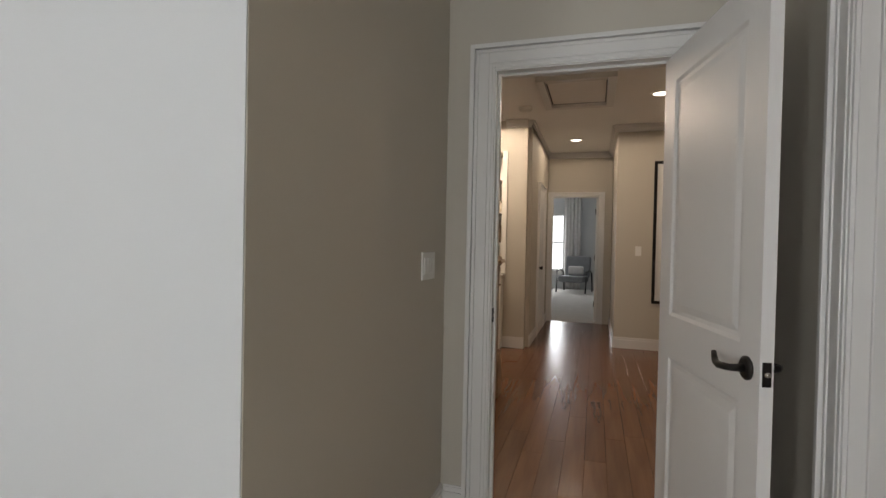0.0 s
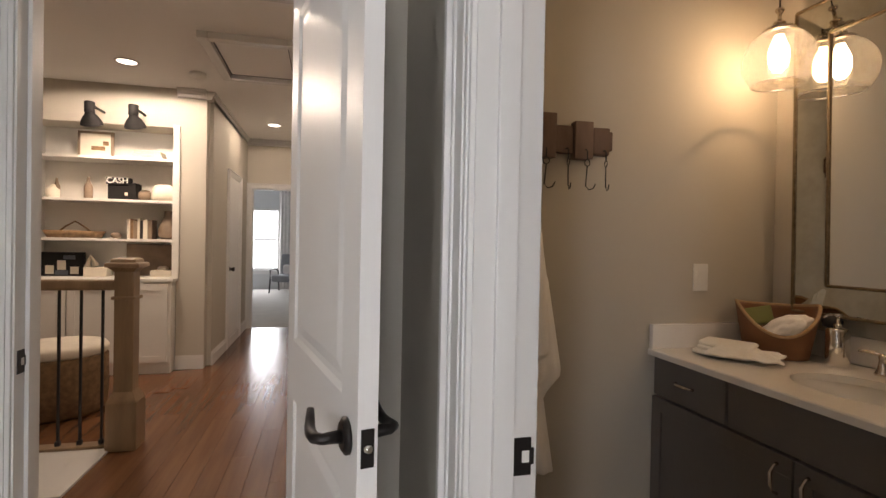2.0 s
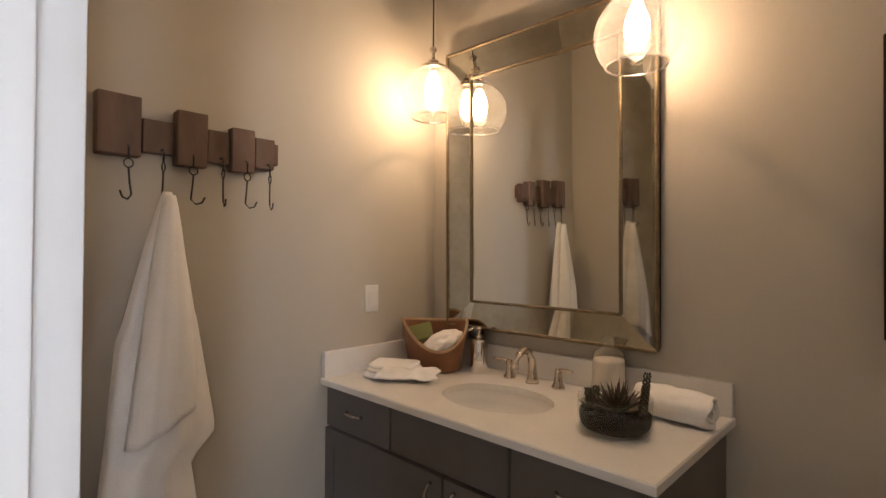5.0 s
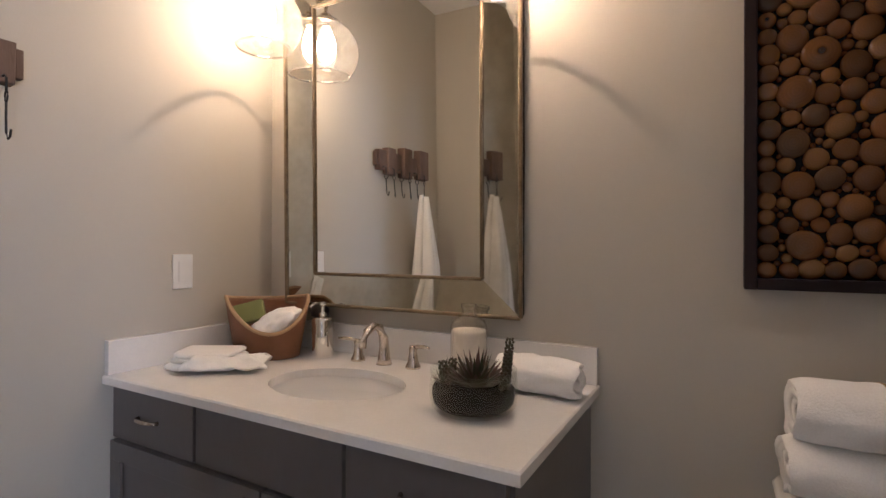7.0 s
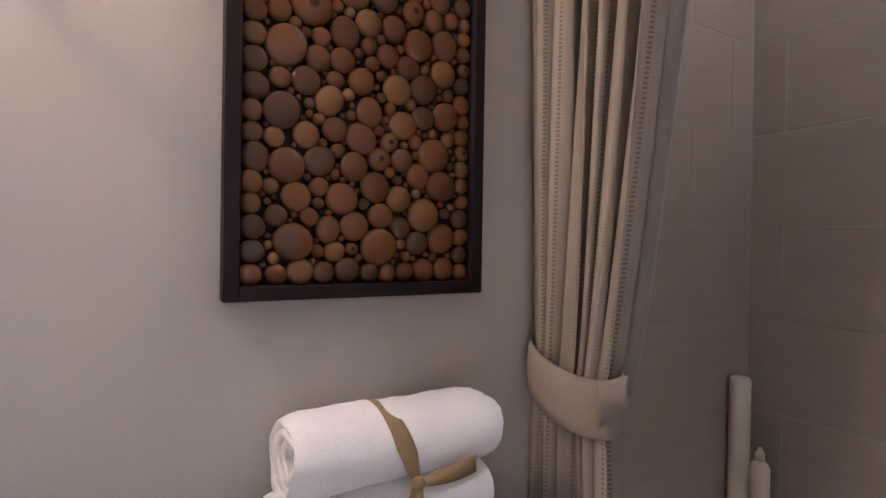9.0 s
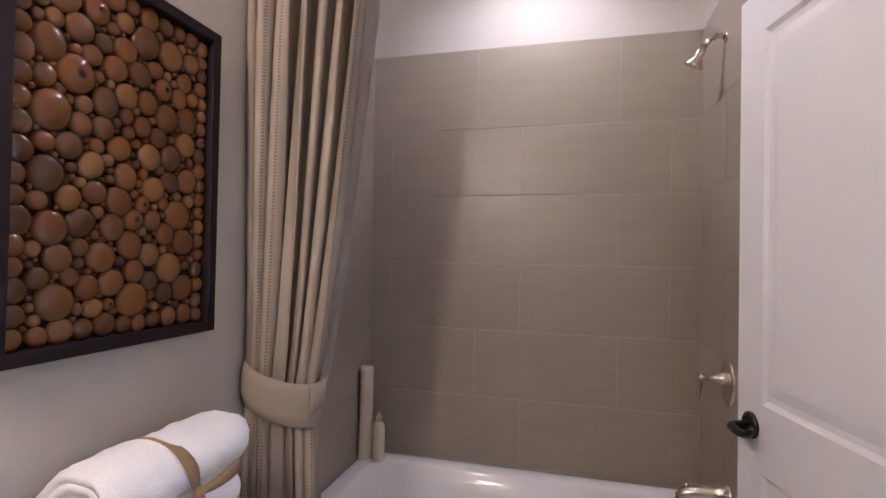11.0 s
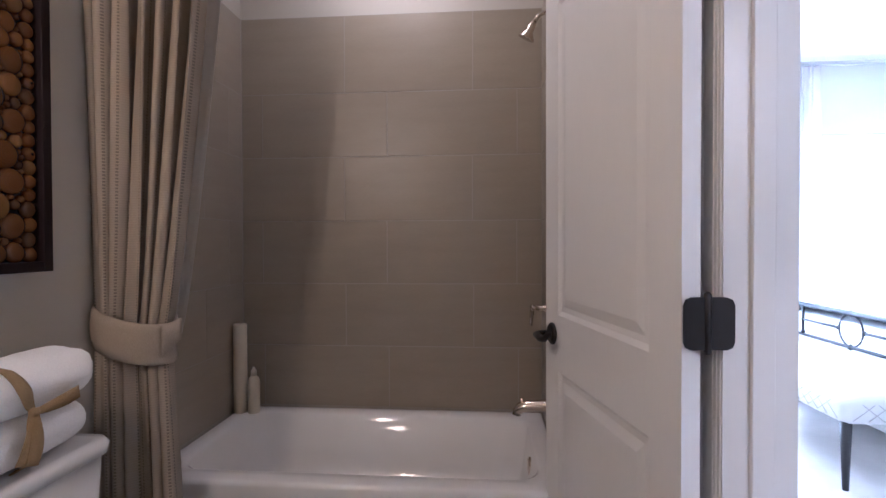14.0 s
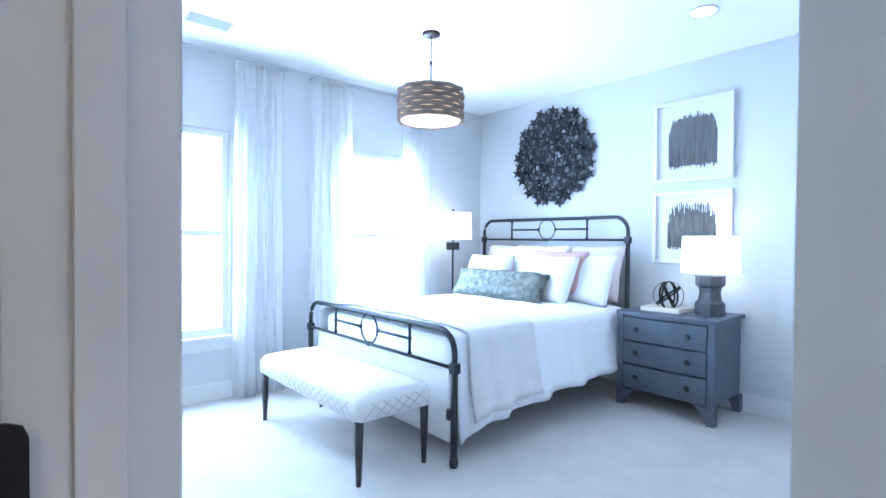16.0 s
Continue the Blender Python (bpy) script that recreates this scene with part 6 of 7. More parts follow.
part("handrail", boxes((-3.29, nx - 0.054, ny - 0.034, ny + 0.034, 0.960, 1.022), bevel=0.014), M["oak"], hr)
k = 0
x = nx - 0.13
while x > -3.2:
    bm = boxes((x - 0.0065, x + 0.0065, ny - 0.0065, ny + 0.0065, 0.03, 0.960))
    for zz in (0.03,):
        box(bm, x - 0.013, x + 0.013, ny - 0.013, ny + 0.013, zz, zz + 0.028, bevel=0.004)
    part("baluster", bm, M["iron"], hr)
    x -= 0.115
    k += 1
part("bottom_rail", boxes((-3.29, nx - 0.084, ny - 0.04, ny + 0.04, -0.003, 0.03), bevel=0.004), M["oak"], hr)
structure("stair_curb", boxes((-3.29, -0.68, 3.95, 4.555, -0.003, 0.012), bevel=0.003), M["trim"], "white stair opening trim beside the railing", "trim")
bsk = thing("ottoman", "low round brown wicker ottoman standing on the floor", "ottoman")
bm = bmesh.new()
lathe(bm, -1.32, 5.35, [(0.27, 0.0), (0.295, 0.03), (0.305, 0.2), (0.300, 0.41), (0.292, 0.425), (0.0, 0.43)], 32)
part("body", bm, M["wicker"], bsk)
bm = bmesh.new()
lathe(bm, -1.32, 5.35, [(0.290, 0.426), (0.302, 0.440), (0.304, 0.475), (0.285, 0.500), (0.18, 0.512), (0.0, 0.514)], 32)
part("cushion", bm, M["paper"], bsk, "pale cushion top")

# framed picture on the hall's end wall, and the room beyond
hp = thing("hall_picture", "large picture in a thin dark frame", "picture frame")
bm = boxes((0.86, 0.895, 6.985, 7.009, 0.57, 2.29), (1.56, 1.60, 6.985, 7.009, 0.57, 2.29), (0.895, 1.56, 6.985, 7.009, 0.57, 0.605), (0.895, 1.56, 6.985, 7.009, 2.255, 2.29), bevel=0.003)
part("frame", bm, M["black"], hp)
part("print", boxes((0.895, 1.56, 6.997, 7.009, 0.605, 2.255)), M["mat_board"], hp)
part("clasp", boxes((0.865, 0.89, 6.972, 6.985, 1.02, 1.10), bevel=0.003), M["iron"], hp)

ch = thing("armchair", "grey upholstered armchair with open dark arms", "armchair", m=pose(-0.30, 14.15, 0, 0, 0, -12))
part("seat", boxes((-0.36, 0.30, -0.36, 0.30, 0.27, 0.43), bevel=0.05), M["grey_fabric"], ch)
bm = boxes((-0.34, 0.32, 0.0, 0.16, 0.0, 0.58), bevel=0.06)
bm.transform(pose(0, 0.22, 0.40, -16, 0, 0))
part("backrest", bm, M["grey_fabric"], ch)
part("cushion", boxes((-0.20, 0.20, 0.02, 0.16, 0.45, 0.68), bevel=0.05), M["throw"], ch)
for sx in (-0.40, 0.36):
    bm = bmesh.new()
    tube(bm, [(sx, -0.36, 0.0), (sx, -0.30, 0.30), (sx, -0.30, 0.56), (sx, 0.10, 0.58), (sx, 0.34, 0.50), (sx, 0.42, 0.0)], 0.02, 8)
    part("arm_frame", bm, M["dark_wood"], ch)


def drapes(name, label, x0, x1, y, z0, z1, folds, mat, amp=0.035, room=1):
    bm = bmesh.new()
    rows = []
    for i in range(24):
        f = i / 23
        z = z1 + (z0 - z1) * f
        row = []
        for k in range(12 * folds + 1):
            u = k / (12 * folds)
            ph = 2 * math.pi * folds * u
            row.append((x0 + (x1 - x0) * u + 0.012 * math.sin(2 * ph + f), y + amp * (0.7 + 0.4 * f) * math.sin(ph + 0.5 * math.sin(2 * f + 3 * u)) + 0.01 * math.sin(2.7 * ph + 2 * f), z))
        rows.append(row)
    loft(bm, rows, closed=False, cap=False)
    thicken(bm, 0.002)
    return solo(name, bm, M[mat], label, "curtain")


drapes("window_curtain", "long grey curtain beside the far window", -0.66, -0.20, 14.90, 0.01, 2.60, 5, "throw")


# ---------------------------------------------------------------- bedroom
for x0, x1 in ((-0.82, -0.43), (-1.48, -1.10), (-2.42, -2.07)):
    drapes("window_curtain", "long white linen curtain hanging from a rod", x0, x1, -2.315, 0.012, 2.66, 5, "sheer", 0.04)
for x0, x1 in ((-0.86, 0.78), (-2.5, -1.06)):
    rod = thing("curtain_rod", "thin metal curtain rod over the window", "curtain rod")
    bm = bmesh.new()
    tube(bm, [(x0, -2.315, 2.675), (x1, -2.315, 2.675)], 0.009, 10)
    part("rod", bm, M["vent"], rod)
    for bx in (x0 + 0.04, x1 - 0.04):
        bm = bmesh.new()
        tube(bm, [(bx, -2.315, 2.675), (bx, -2.419, 2.675)], 0.006, 8)
        part("bracket", bm, M["vent"], rod)
vent = thing("ceiling_vent", "grey metal ceiling vent", "vent")
part("frame", boxes((-0.26, 0.02, -2.0, -1.84, H - 0.006, H - 0.001), bevel=0.001), M["vent"], vent)
for k in range(7):
    part("slat", boxes((-0.25, 0.01, -1.985 + 0.02 * k, -1.975 + 0.02 * k, H - 0.010, H - 0.006)), M["vent"], vent)
downlight(-2.42, 0.38)

# drum pendant
drum = thing("drum_pendant", "woven wood drum pendant with pale diffuser", "pendant light", m=pose(-1.36, -1.05, 0))
bm = bmesh.new()
lathe(bm, 0, 0, [(0.065, H - 0.001), (0.065, H - 0.015), (0.05, H - 0.022), (0.0, H - 0.022)], 24)
part("canopy", bm, M["bronze"], drum)
bm = bmesh.new()
tube(bm, [(0, 0, H - 0.02), (0, 0, 2.54)], 0.005, 8)
ball(bm, 0, 0, 2.53, 0.014)
tube(bm, [(0, 0, 2.53), (0, 0, 2.36)], 0.006, 8)
part("stem", bm, M["bronze"], drum)
R = 0.232
for k in range(7):
    z = 2.126 + 0.032 * k
    bm = bmesh.new()
    rows = []
    for i in range(61):
        a = 2 * math.pi * i / 60
        w = 0.007 * math.sin(10 * a + (math.pi if k % 2 else 0))
        rows.append([((R + w) * math.cos(a), (R + w) * math.sin(a), z + v) for v in (-0.0145, 0.0145)])
    loft(bm, rows, closed=False, cap=False, smooth=True)
    thicken(bm, 0.003)
    part("veneer_strip", bm, M["drum"], drum)
bm = bmesh.new()
loft(bm, [ring(0, 0, 2.115, R - 0.02, n=48), ring(0, 0, 2.335, R - 0.02, n=48)], cap=False)
part("liner", bm, M["diffuser"], drum, "pale inner liner").visible_shadow = False
bm = bmesh.new()
lathe(bm, 0, 0, [(R - 0.022, 2.116), (R * 0.5, 2.112), (0.0, 2.111)], 40, cap=False)
part("diffuser", bm, M["diffuser"], drum, "glowing diffuser").visible_shadow = False

# bed
bed = thing("bed", "black iron bed with white bedding", "bed")


def bed_end(name, x, ztop, zrail, zlow, y0, y1, label):
    """One curved iron bed end with a ring in its middle."""
    bm = bmesh.new()
    rr = 0.13
    pts = [(x, y1, zlow), (x, y1, ztop - rr)]
    pts += [(x, y1 - rr + rr * math.cos(a), ztop - rr + rr * math.sin(a)) for a in [radians(15 * i) for i in range(1, 7)]]
    pts += [(x, y0 + rr - rr * math.sin(a), ztop - rr + rr * math.cos(a)) for a in [radians(15 * i) for i in range(0, 7)]]
    pts += [(x, y0, zlow)]
    tube(bm, pts, 0.0165, 10)
    for y in (y0, y1):
        box(bm, x - 0.024, x + 0.024, y - 0.026, y + 0.026, zrail - 0.03, zrail + 0.03, bevel=0.007)
        tube(bm, [(x, y, 0.06), (x, y, zrail)], 0.020, 10)
        lathe(bm, x, y, [(0.022, 0.0), (0.026, 0.02), (0.022, 0.05), (0.016, 0.06)], 12)
    tube(bm, [(x, y0, zrail), (x, y1, zrail)], 0.011, 8)
    main = part(name, bm, M["iron"], bed, label)
    c, zm = (y0 + y1) / 2, (ztop + zrail) / 2
    r = (ztop - zrail) / 2 - 0.004
    bm = bmesh.new()
    tube(bm, [(x, c + r * math.cos(a), zm + r * math.sin(a)) for a in [2 * math.pi * i / 32 for i in range(33)]], 0.006, 8, cap=False)
    for zz in (ztop, zrail):
        ball(bm, x, c, zz, 0.02, 0.018, 0.022, sub=1)
    part("ring", bm, M["iron"], main)
    for s in (-1, 1):
        bm = bmesh.new()
        py_ = c + s * 0.46
        tube(bm, [(x, py_, zrail), (x, py_, ztop)], 0.009, 8)
        tube(bm, [(x, py_, zm), (x, c + s * r, zm)], 0.009, 8)
        for yy, zz in ((py_, zm), (c + s * (r + 0.01), zm), (py_, ztop - 0.02), (py_, zrail + 0.015)):
            ball(bm, x, yy, zz, 0.016, 0.018, 0.016, sub=1)
        part("spindle", bm, M["iron"], main)


bed_end("footboard", -0.955, 0.762, 0.552, 0.06, -2.08, -0.335, "black iron footboard with a ring")
bed_end("headboard", -3.17, 1.49, 1.285, 0.06, -2.25, -0.51, "black iron headboard with a ring")
part("side_rail", boxes((-3.15, -0.97, -0.42, -0.39, 0.24, 0.30)), M["iron"], bed)
part("side_rail", boxes((-3.15, -0.97, -2.08, -2.05, 0.24, 0.30)), M["iron"], bed)
bm = bmesh.new()
loft(bm, [rounded(-2.02, -1.245, 0.28, 0.95, 0.76, 0.08), rounded(-2.02, -1.245, 0.32, 0.97, 0.78, 0.08), rounded(-2.02, -1.245, 0.64, 0.97, 0.78, 0.08), rounded(-2.02, -1.245, 0.68, 0.93, 0.74, 0.08)])
part("mattress", bm, M["bedding"], bed)
part("foot_skirt", boxes((-1.02, -0.99, -2.02, -0.42, 0.10, 0.52), bevel=0.01), M["bench_cloth"], bed, "pale upholstered panel")


def cover(name, label, x0, x1, y0, y1, top, drop0, mat, seed, lift=0.0, hang_end=False):
    """A cover over the mattress that hangs down on the sides, in soft waves."""
    bm = bmesh.new()
    rows = []
    nx_, ny_ = 44, 60
    for i in range(nx_ + 1):
        x = x0 + (x1 - x0) * i / nx_
        row = []
        for k in range(ny_ + 1):
            s = (k / ny_) * 2 - 1
            half = (y1 - y0) / 2 + lift
            a = abs(s)
            flat = 0.66
            if a < flat:
                y, z = (y0 + y1) / 2 + math.copysign(a / flat * half, s), top + lift
                z += 0.012 * noise.noise(Vector((x * 3, s * 4, seed)))
                z -= 0.03 * (a / flat) ** 6
            else:
                f = (a - flat) / (1 - flat)
                y = (y0 + y1) / 2 + math.copysign(half + 0.02 + (0.03 + 0.05 * f) * f + 0.022 * f * math.sin(14 * x + seed) + 0.012 * f * math.sin(31 * x), s)
                z = top + lift - 0.03 - f * (drop0 + 0.10 * max(0, x + 1.9) + 0.012 * math.sin(3.1 * x + seed) + 0.006 * math.sin(17 * x) + 0.35 * max(0, x + 1.22))
            row.append((x, y, z))
        rows.append(row)
    loft(bm, rows, closed=False, cap=False)
    thicken(bm, 0.012)
    return solo(name, bm, M[mat], label, "bedding")


cover("bedspread", "white cotton bedspread hanging over the bed sides", -2.95, -1.03, -2.05, -0.44, 0.735, 0.46, "bedding", 1.0)
cover("bed_throw", "pale grey throw laid across the foot of the bed", -1.72, -1.12, -2.05, -0.44, 0.735, 0.42, "throw", 1.0, 0.022)


def pillow(label, w, h, d, m, mat, group="", rough=0.0, seed=0, name="pillow"):
    bm2 = bmesh.new()
    for side in (1, -1):
        rr = []
        for i in range(19):
            row = []
            for k in range(19):
                u, v = i / 9 - 1, k / 9 - 1
                t = max(0.0, (1 - u ** 4) * (1 - v ** 4)) ** 0.55
                pinch = 1 - 0.06 * (1 - abs(u)) * abs(v) ** 2 - 0.06 * (1 - abs(v)) * abs(u) ** 2
                row.append(bm2.verts.new((u * w / 2 * pinch, side * d / 2 * t * (1 + 0.14 * noise.noise(Vector((u * 1.7, v * 1.7, seed)))), v * h / 2 * pinch)))
            rr.append(row)
        for i in range(18):
            for k in range(18):
                f = bm2.faces.new((rr[i][k], rr[i + 1][k], rr[i + 1][k + 1], rr[i][k + 1]))
                f.smooth = True
    bmesh.ops.remove_doubles(bm2, verts=bm2.verts, dist=0.002)
    if rough:
        for v in bm2.verts:
            v.co += Vector((noise.noise(v.co * 40), noise.noise(v.co * 40 + Vector((3, 0, 0))), noise.noise(v.co * 40 + Vector((0, 7, 0))))) * rough
    ob = solo(name, bm2, M[mat], label, "pillow", group)
    ob.matrix_world = m
    return ob


for yc in (-0.86, -1.72):
    pillow("large pale blush pillow with a flange border", 0.74, 0.50, 0.20, pose(-3.04, yc, 0.99, -14, 0, 90), "sham", "bed pillows", seed=yc)
pillow("white pillow leaning in the middle", 0.66, 0.48, 0.18, pose(-2.94, -1.30, 1.0, -18, 0, 90), "bedding", "bed pillows", seed=8)
pillow("blush pink linen accent pillow", 0.62, 0.42, 0.15, pose(-2.815, -1.02, 0.985, -19, 0, 92), "blush", "bed pillows", seed=2)
pillow("white pillow with wide border", 0.60, 0.46, 0.16, pose(-2.86, -0.76, 0.94, -22, 0, 86), "bedding", "bed pillows", seed=3)
pillow("white square cotton accent pillow", 0.56, 0.46, 0.17, pose(-2.68, -1.00, 0.93, -26, 0, 84), "bedding", "bed pillows", seed=4)
pillow("white square cotton accent pillow", 0.56, 0.46, 0.17, pose(-2.72, -1.78, 0.92, -26, 0, 94), "bedding", "bed pillows", seed=5)
pillow("grey-green faux fur lumbar pillow", 1.15, 0.28, 0.18, pose(-2.50, -1.44, 0.865, -26, 0, 88), "fur", "", 0.028, 6)

# upholstered bench
ben = thing("bench", "ivory upholstered bench on tapered dark legs", "bench")
bx0, bx1, by0, by1 = -0.90, -0.40, -1.76, -0.45
bm = bmesh.new()
cx, cy, hx_, hy_ = (bx0 + bx1) / 2, (by0 + by1) / 2, (bx1 - bx0) / 2, (by1 - by0) / 2
loft(bm, [rounded(cx, cy, 0.335, hx_ - 0.01, hy_ - 0.01, 0.04), rounded(cx, cy, 0.345, hx_, hy_, 0.05), rounded(cx, cy, 0.42, hx_, hy_, 0.05), rounded(cx, cy, 0.455, hx_ - 0.02, hy_ - 0.02, 0.06), rounded(cx, cy, 0.475, hx_ - 0.07, hy_ - 0.08, 0.08), rounded(cx, cy, 0.48, hx_ - 0.15, hy_ - 0.2, 0.08)])
part("seat", bm, M["bench_cloth"], ben)
bm = bmesh.new()
for k in range(7):
    for s in (-1, 1):
        y_a = by1 + 0.001
        xa = bx0 + 0.03 + 0.072 * k
        xb = xa + s * 0.10
        if bx0 + 0.02 < xb < bx1 - 0.02:
            tube(bm, [(xa, y_a, 0.35), (xb, y_a, 0.43)], 0.0022, 5)
for k in range(18):
    for s in (-1, 1):
        ya = by0 + 0.04 + 0.072 * k
        yb = ya + s * 0.10
        if by0 + 0.03 < yb < by1 - 0.03:
            tube(bm, [(bx1 + 0.001, ya, 0.35), (bx1 + 0.001, yb, 0.43)], 0.0022, 5)
tagged(part("diamond_stitching", bm, M["bench_line"], ben, "taupe diamond embroidery"), kind="stuff")
for lx in (bx0 + 0.035, bx1 - 0.035):
    for ly in (by0 + 0.04, by1 - 0.04):
        bm = bmesh.new()
        tube(bm, [(lx, ly, 0.0), (lx, ly, 0.34)], [0.014, 0.026], 12)
        part("leg", bm, M["dark_wood"], ben)

# nightstand
ns = thing("nightstand", "slate blue three-drawer chest with shaped feet", "nightstand")
nx0, nx1, ny0, ny1 = -3.25, -2.715, -0.335, 0.385
part("body", boxes((nx0, nx1, ny0 + 0.02, ny1 - 0.02, 0.13, 0.70)), M["slate"], ns)
bm = bmesh.new()
prof = []
for i in range(13):
    u = i / 12
    prof.append((nx1 + 0.012 + 0.028 * math.sin(math.pi * u), ny0 - 0.008 + (ny1 - ny0 + 0.016) * u))
outline = prof + [(nx0 - 0.005, ny1 + 0.008), (nx0 - 0.005, ny0 - 0.008)]
loft(bm, [[(x, y, z) for x, y in outline] for z in (0.703, 0.708, 0.724, 0.730)], smooth=False)
part("top", bm, M["slate"], ns)
for z0, z1 in ((0.515, 0.690), (0.335, 0.505), (0.150, 0.325)):
    bm = bmesh.new()
    rows = []
    for i in range(13):
        u = i / 12
        y = ny0 + 0.055 + (ny1 - ny0 - 0.11) * u
        d = 0.012 + 0.028 * math.sin(math.pi * (0.08 + 0.84 * u))
        rows.append([(nx1 - 0.002, y, z0), (nx1 + d, y, z0 + 0.004), (nx1 + d, y, z1 - 0.004), (nx1 - 0.002, y, z1)])
    loft(bm, rows, smooth=False)
    dr = part("drawer", bm, M["slate"], ns)
    for ky in (ny0 + 0.17, ny1 - 0.17):
        bm = bmesh.new()
        zz = (z0 + z1) / 2
        tube(bm, [(nx1 + 0.03, ky, zz), (nx1 + 0.045, ky, zz), (nx1 + 0.055, ky, zz), (nx1 + 0.062, ky, zz)], [0.008, 0.008, 0.02, 0.012], 14)
        part("knob", bm, M["iron"], dr)
for fy0, fy1 in ((ny0, ny0 + 0.05), (ny1 - 0.05, ny1)):
    part("corner_post", boxes((nx1 - 0.03, nx1 + 0.014, fy0, fy1, 0.12, 0.702), bevel=0.004), M["slate"], ns)
    for fx0, fx1 in ((nx0, nx0 + 0.06), (nx1 - 0.04, nx1 + 0.02)):
        bm = bmesh.new()
        loft(bm, [[(fx0, fy0, z), (fx1, fy0, z), (fx1, fy1 + w, z), (fx0, fy1 + w, z)] if fy0 < -0.1 else [(fx0, fy0 - w, z), (fx1, fy0 - w, z), (fx1, fy1, z), (fx0, fy1, z)] for z, w in ((0.0, 0.0), (0.05, 0.01), (0.10, 0.05), (0.13, 0.09))], smooth=False)
        part("foot", bm, M["slate"], ns)
bk = solo("book", boxes((-3.08, -2.84, -0.22, 0.08, 0.7315, 0.765), bevel=0.003), M["paper"], "white book lying on the nightstand", "book")
orb = thing("wire_orb", "black metal band orb sculpture on a book", "ornament", m=pose(-2.95, -0.05, 0.853) @ Matrix.Scale(1.28, 4))
for k, (rx, ry, rz) in enumerate(((90, 0, 0), (90, 0, 60), (90, 0, 120), (35, 20, 0), (120, 30, 40))):
    bm = bmesh.new()
    rows = []
    for i in range(33):
        a = 2 * math.pi * i / 32
        rows.append([(0.084 * math.cos(a), 0.084 * math.sin(a), v) for v in (-0.006, 0.006)])
    loft(bm, rows, closed=False, cap=False)
    thicken(bm, 0.003)
    bm.transform(pose(0, 0, 0, rx, ry, rz))
    part("band", bm, M["black"], orb)
tl = thing("table_lamp", "charcoal turned lamp with white drum shade, lit", "table lamp", m=pose(-3.0, 0.235, 0))
bm = bmesh.new()
loft(bm, [[(r * math.cos(radians(45 * i + 22.5)), r * math.sin(radians(45 * i + 22.5)), z) for i in range(8)] for r, z in ((0.098, 0.731), (0.10, 0.735), (0.10, 0.82), (0.078, 0.845), (0.070, 0.90), (0.078, 0.935), (0.10, 0.955), (0.10, 1.022), (0.095, 1.027))], smooth=False)
part("base", bm, M["lamp_body"], tl)
bm = bmesh.new()
tube(bm, [(0, 0, 1.027), (0, 0, 1.33)], 0.006, 8)
part("stem", bm, M["nickel"], tl)
bm = bmesh.new()
loft(bm, [ring(0, 0, 1.045, 0.20, n=40), ring(0, 0, 1.315, 0.192, n=40)], cap=False)
part("shade", bm, M["shade"], tl, "white drum shade, glowing").visible_shadow = False
fl = thing("floor_lamp", "slim dark floor lamp with pale drum shade, lit", "floor lamp", m=pose(-2.62, -2.18, 0))
bm = bmesh.new()
tube(bm, [(0, 0, 0.02), (0, 0, 1.60)], 0.010, 8)
lathe(bm, 0, 0, [(0.14, 0.001), (0.14, 0.015), (0.02, 0.025), (0.0, 0.025)], 24)
part("pole", bm, M["iron"], fl)
part("joint_block", boxes((-0.06, 0.06, -0.04, 0.04, 1.17, 1.25), bevel=0.006), M["iron"], fl)
bm = bmesh.new()
loft(bm, [ring(0, 0, 1.28, 0.20, n=36), ring(0, 0, 1.56, 0.19, n=36)], cap=False)
part("shade", bm, M["shade"], fl, "pale drum shade, glowing").visible_shadow = False


def framed(z0, z1, spread):
    ob = thing("framed_art", "white framed charcoal ink-wash print with wide mat", "picture frame", "stacked framed prints")
    y0_, y1_, xw = -0.325, 0.295, -3.268
    f = 0.028
    part("frame", boxes((xw, xw + 0.035, y0_, y0_ + f, z0, z1), (xw, xw + 0.035, y1_ - f, y1_, z0, z1), (xw, xw + 0.035, y0_ + f, y1_ - f, z0, z0 + f), (xw, xw + 0.035, y0_ + f, y1_ - f, z1 - f, z1), bevel=0.003), M["picture_frame"], ob)
    part("mat_board", boxes((xw, xw + 0.008, y0_ + f, y1_ - f, z0 + f, z1 - f)), M["mat_board"], ob)
    bm = bmesh.new()
    rnd_ = random.Random(int(z0 * 100))
    n = 60
    for i in range(n):
        u = (i + 0.5) / n
        y = y0_ + 0.12 + (y1_ - y0_ - 0.24) * u
        arch = math.sqrt(max(0, 1 - (2 * u - 1) ** 4))
        za = z0 + 0.14 - rnd_.uniform(0, 0.035)
        zb = z0 + 0.14 + (z1 - z0 - 0.26) * (0.55 + 0.45 * arch) + rnd_.uniform(-0.03, 0.02) * spread
        box(bm, xw + 0.008, xw + 0.0092, y - 0.0034, y + 0.0034, za, zb)
    part("brushwork", bm, M["ink"], ob, "charcoal brush strokes")
    bm = boxes((xw + 0.022, xw + 0.0235, y0_ + f, y1_ - f, z0 + f, z1 - f))
    g = part("glazing", bm, M["glass"], ob)
    g.visible_shadow = False


framed(1.765, 2.43, 1.0)
framed(1.095, 1.685, 2.0)

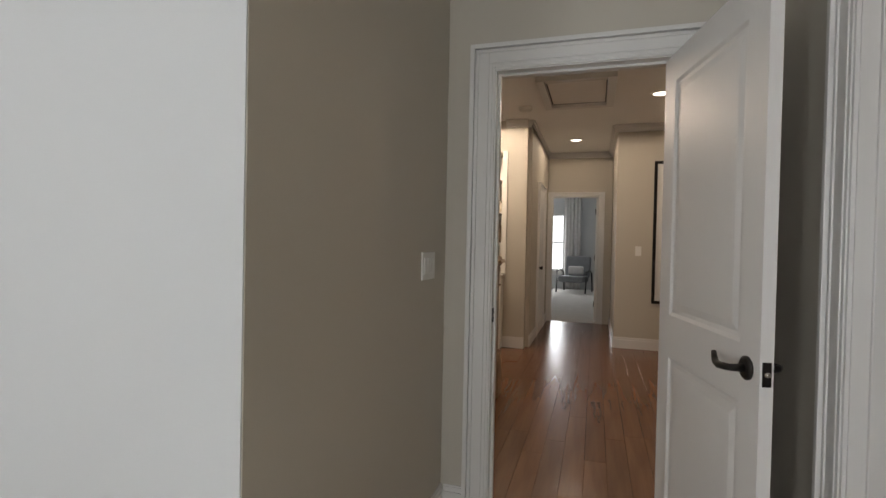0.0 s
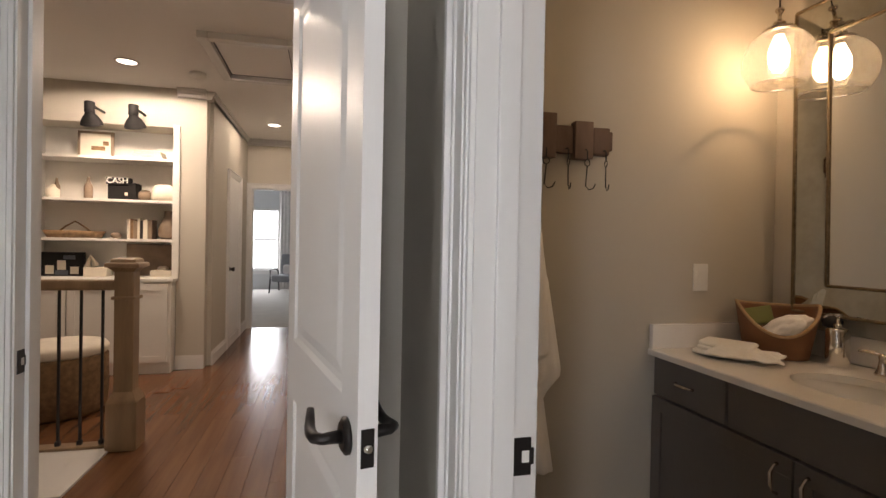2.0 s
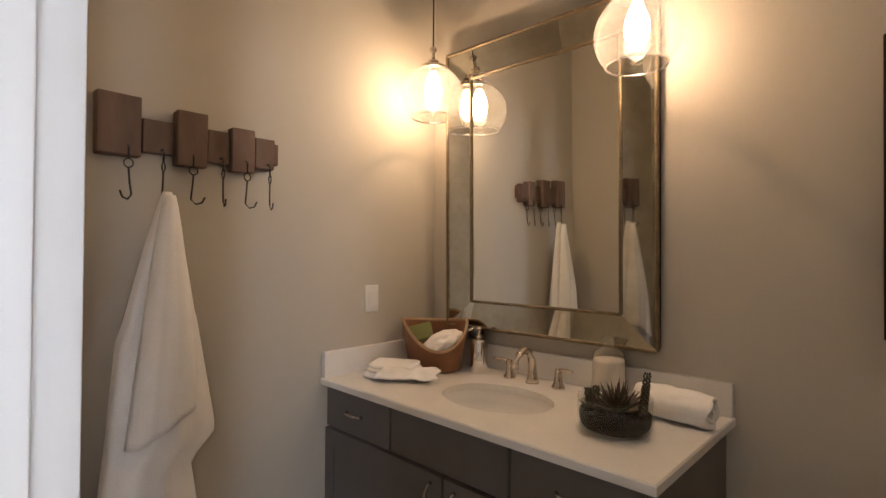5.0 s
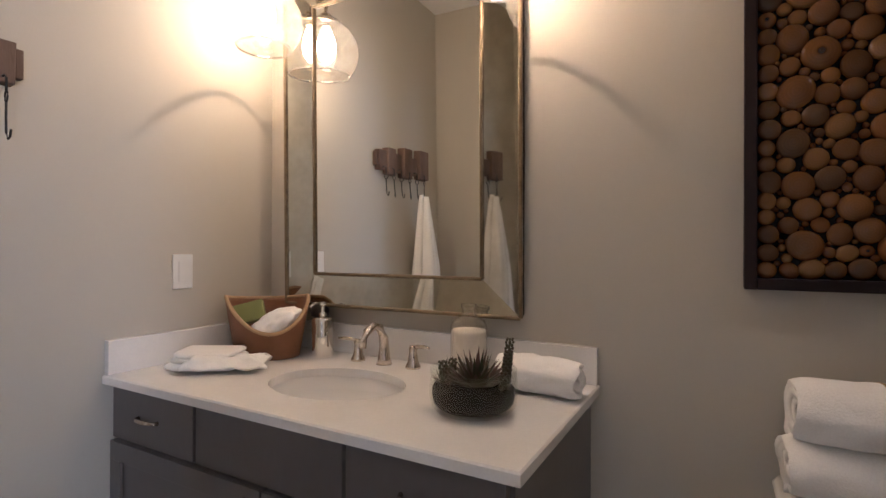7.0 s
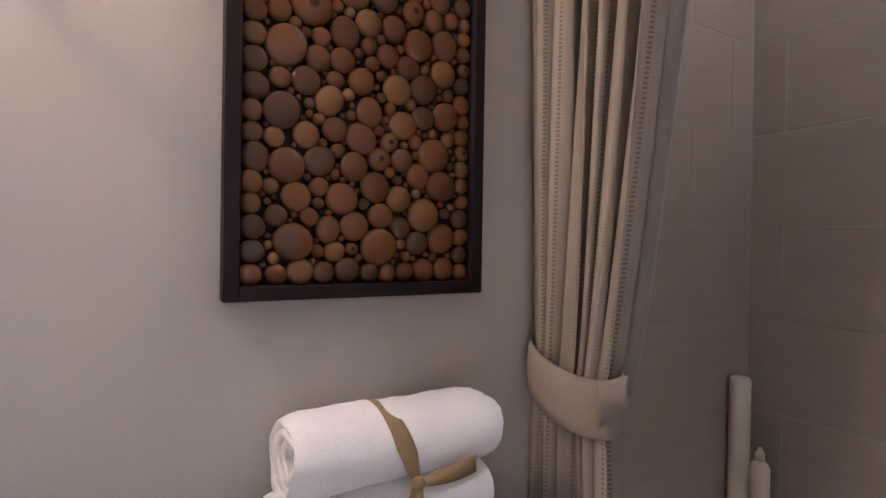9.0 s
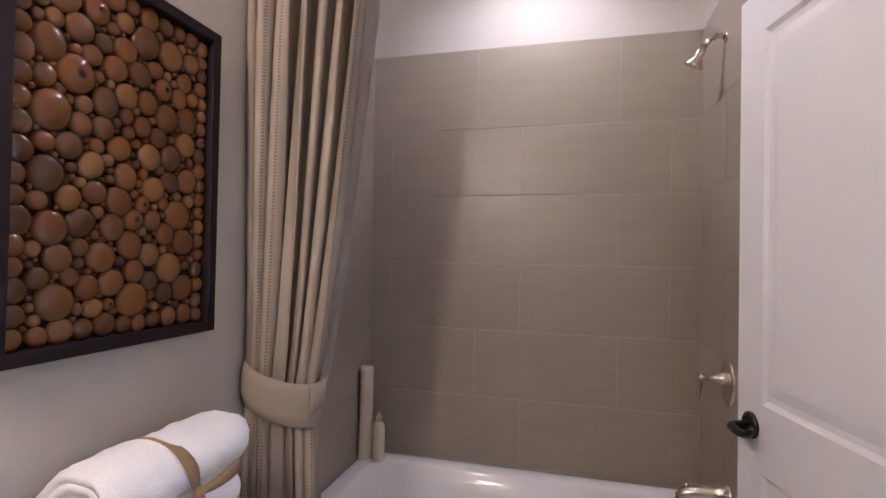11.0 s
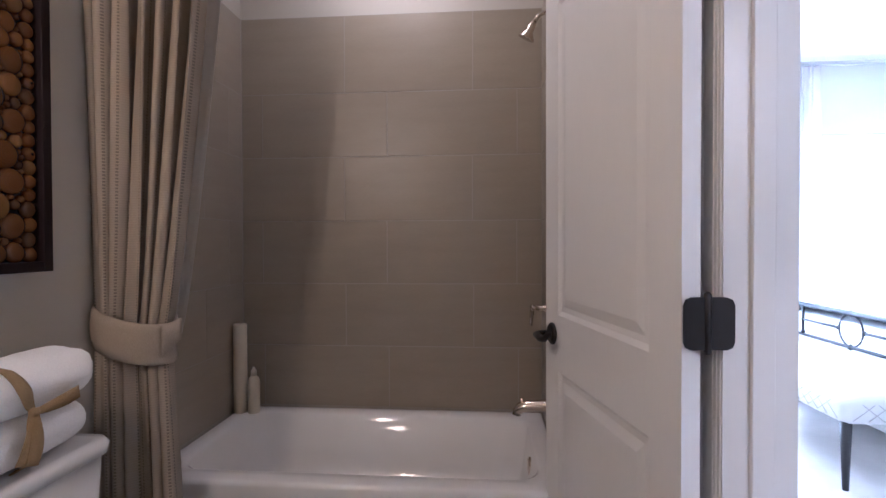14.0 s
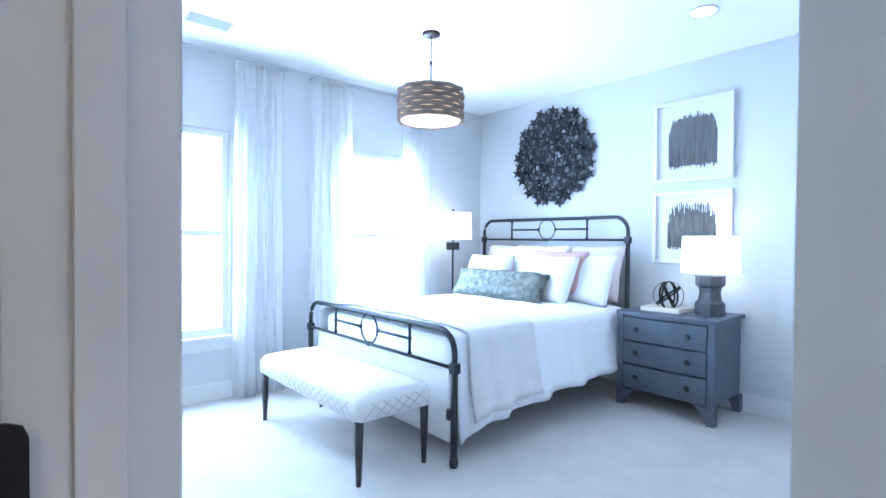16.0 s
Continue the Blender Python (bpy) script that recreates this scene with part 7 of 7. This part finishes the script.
# star cluster sculpture over the bed
sc_ = thing("wall_sculpture", "dark oval wall sculpture of many small metal stars", "wall art")
rnd = random.Random(21)
star_bm = bmesh.new()
pts = []
for i in range(10):
    a = math.pi * i / 5
    r = 1.0 if i % 2 == 0 else 0.42
    pts.append((r * math.cos(a), r * math.sin(a)))
top_ = star_bm.verts.new((0, 0, 0.35))
bot_ = star_bm.verts.new((0, 0, -0.1))
vs = [star_bm.verts.new((x, y, 0)) for x, y in pts]
for i in range(10):
    j = (i + 1) % 10
    star_bm.faces.new((vs[i], vs[j], top_))
    star_bm.faces.new((vs[j], vs[i], bot_))
star_mesh = mesh("star", star_bm, M["star"])
for i in range(118):
    f = math.sqrt((i + 0.5) / 118)
    a = i * 2.39996
    y, z = -1.375 + 0.485 * f * math.cos(a), 2.13 + 0.485 * f * math.sin(a)
    r = rnd.uniform(0.062, 0.074)
    ob = new("star", star_mesh)
    ob.parent = sc_
    ob.matrix_local = pose(-3.245 + 0.03 * (1 - f) + rnd.uniform(-0.008, 0.012), y, z, 0, 90, 0) @ pose(0, 0, 0, rnd.uniform(-18, 18), rnd.uniform(-18, 18), rnd.uniform(0, 72)) @ Matrix.Diagonal((r, r, r, 1))
bm = bmesh.new()
tube(bm, [(-3.255, -1.375 + 0.36 * math.cos(a), 2.13 + 0.36 * math.sin(a)) for a in [2 * math.pi * i / 40 for i in range(41)]], 0.008, 6, cap=False)
tube(bm, [(-3.255, -1.375 + 0.18 * math.cos(a), 2.13 + 0.18 * math.sin(a)) for a in [2 * math.pi * i / 30 for i in range(31)]], 0.008, 6, cap=False)
box(bm, -3.2695, -3.25, -1.40, -1.35, 2.30, 2.50)
part("back_ring", bm, M["star"], sc_)

# ---------------------------------------------------------------- hall floor planks
plank_bm = bmesh.new()
loft(plank_bm, [[(sx * (0.0605 - i), sy * (0.5 - i), d) for sx, sy in ((-1, -1), (1, -1), (1, 1), (-1, 1))] for i, d in ((0.0, -0.004), (0.0, -0.0012), (0.0012, 0.0))], smooth=False)
plank_mesh = mesh("plank", plank_bm, M["wood_floor"])
rnd = random.Random(9)
for col in range(-5, 12):
    x = -0.20 + 0.1225 * col + 0.06
    y = 2.79 - rnd.uniform(0, 0.9)
    stop_y = 8.86 if -0.55 < x < 0.43 else 7.0
    if x < -0.66:
        stop_y = 6.3
    while y < stop_y - 0.05:
        L = rnd.uniform(0.7, 1.6)
        ya, yb = max(y, 2.785), min(y + L, stop_y)
        if yb - ya > 0.05 and not (x < -0.60 and ya < 4.66):
            ob = new("plank", plank_mesh)
            ob.parent = hall_floor
            ob.matrix_local = pose(x, (ya + yb) / 2, 0.0005) @ Matrix.Diagonal((1, yb - ya - 0.001, 1, 1))
        y += L
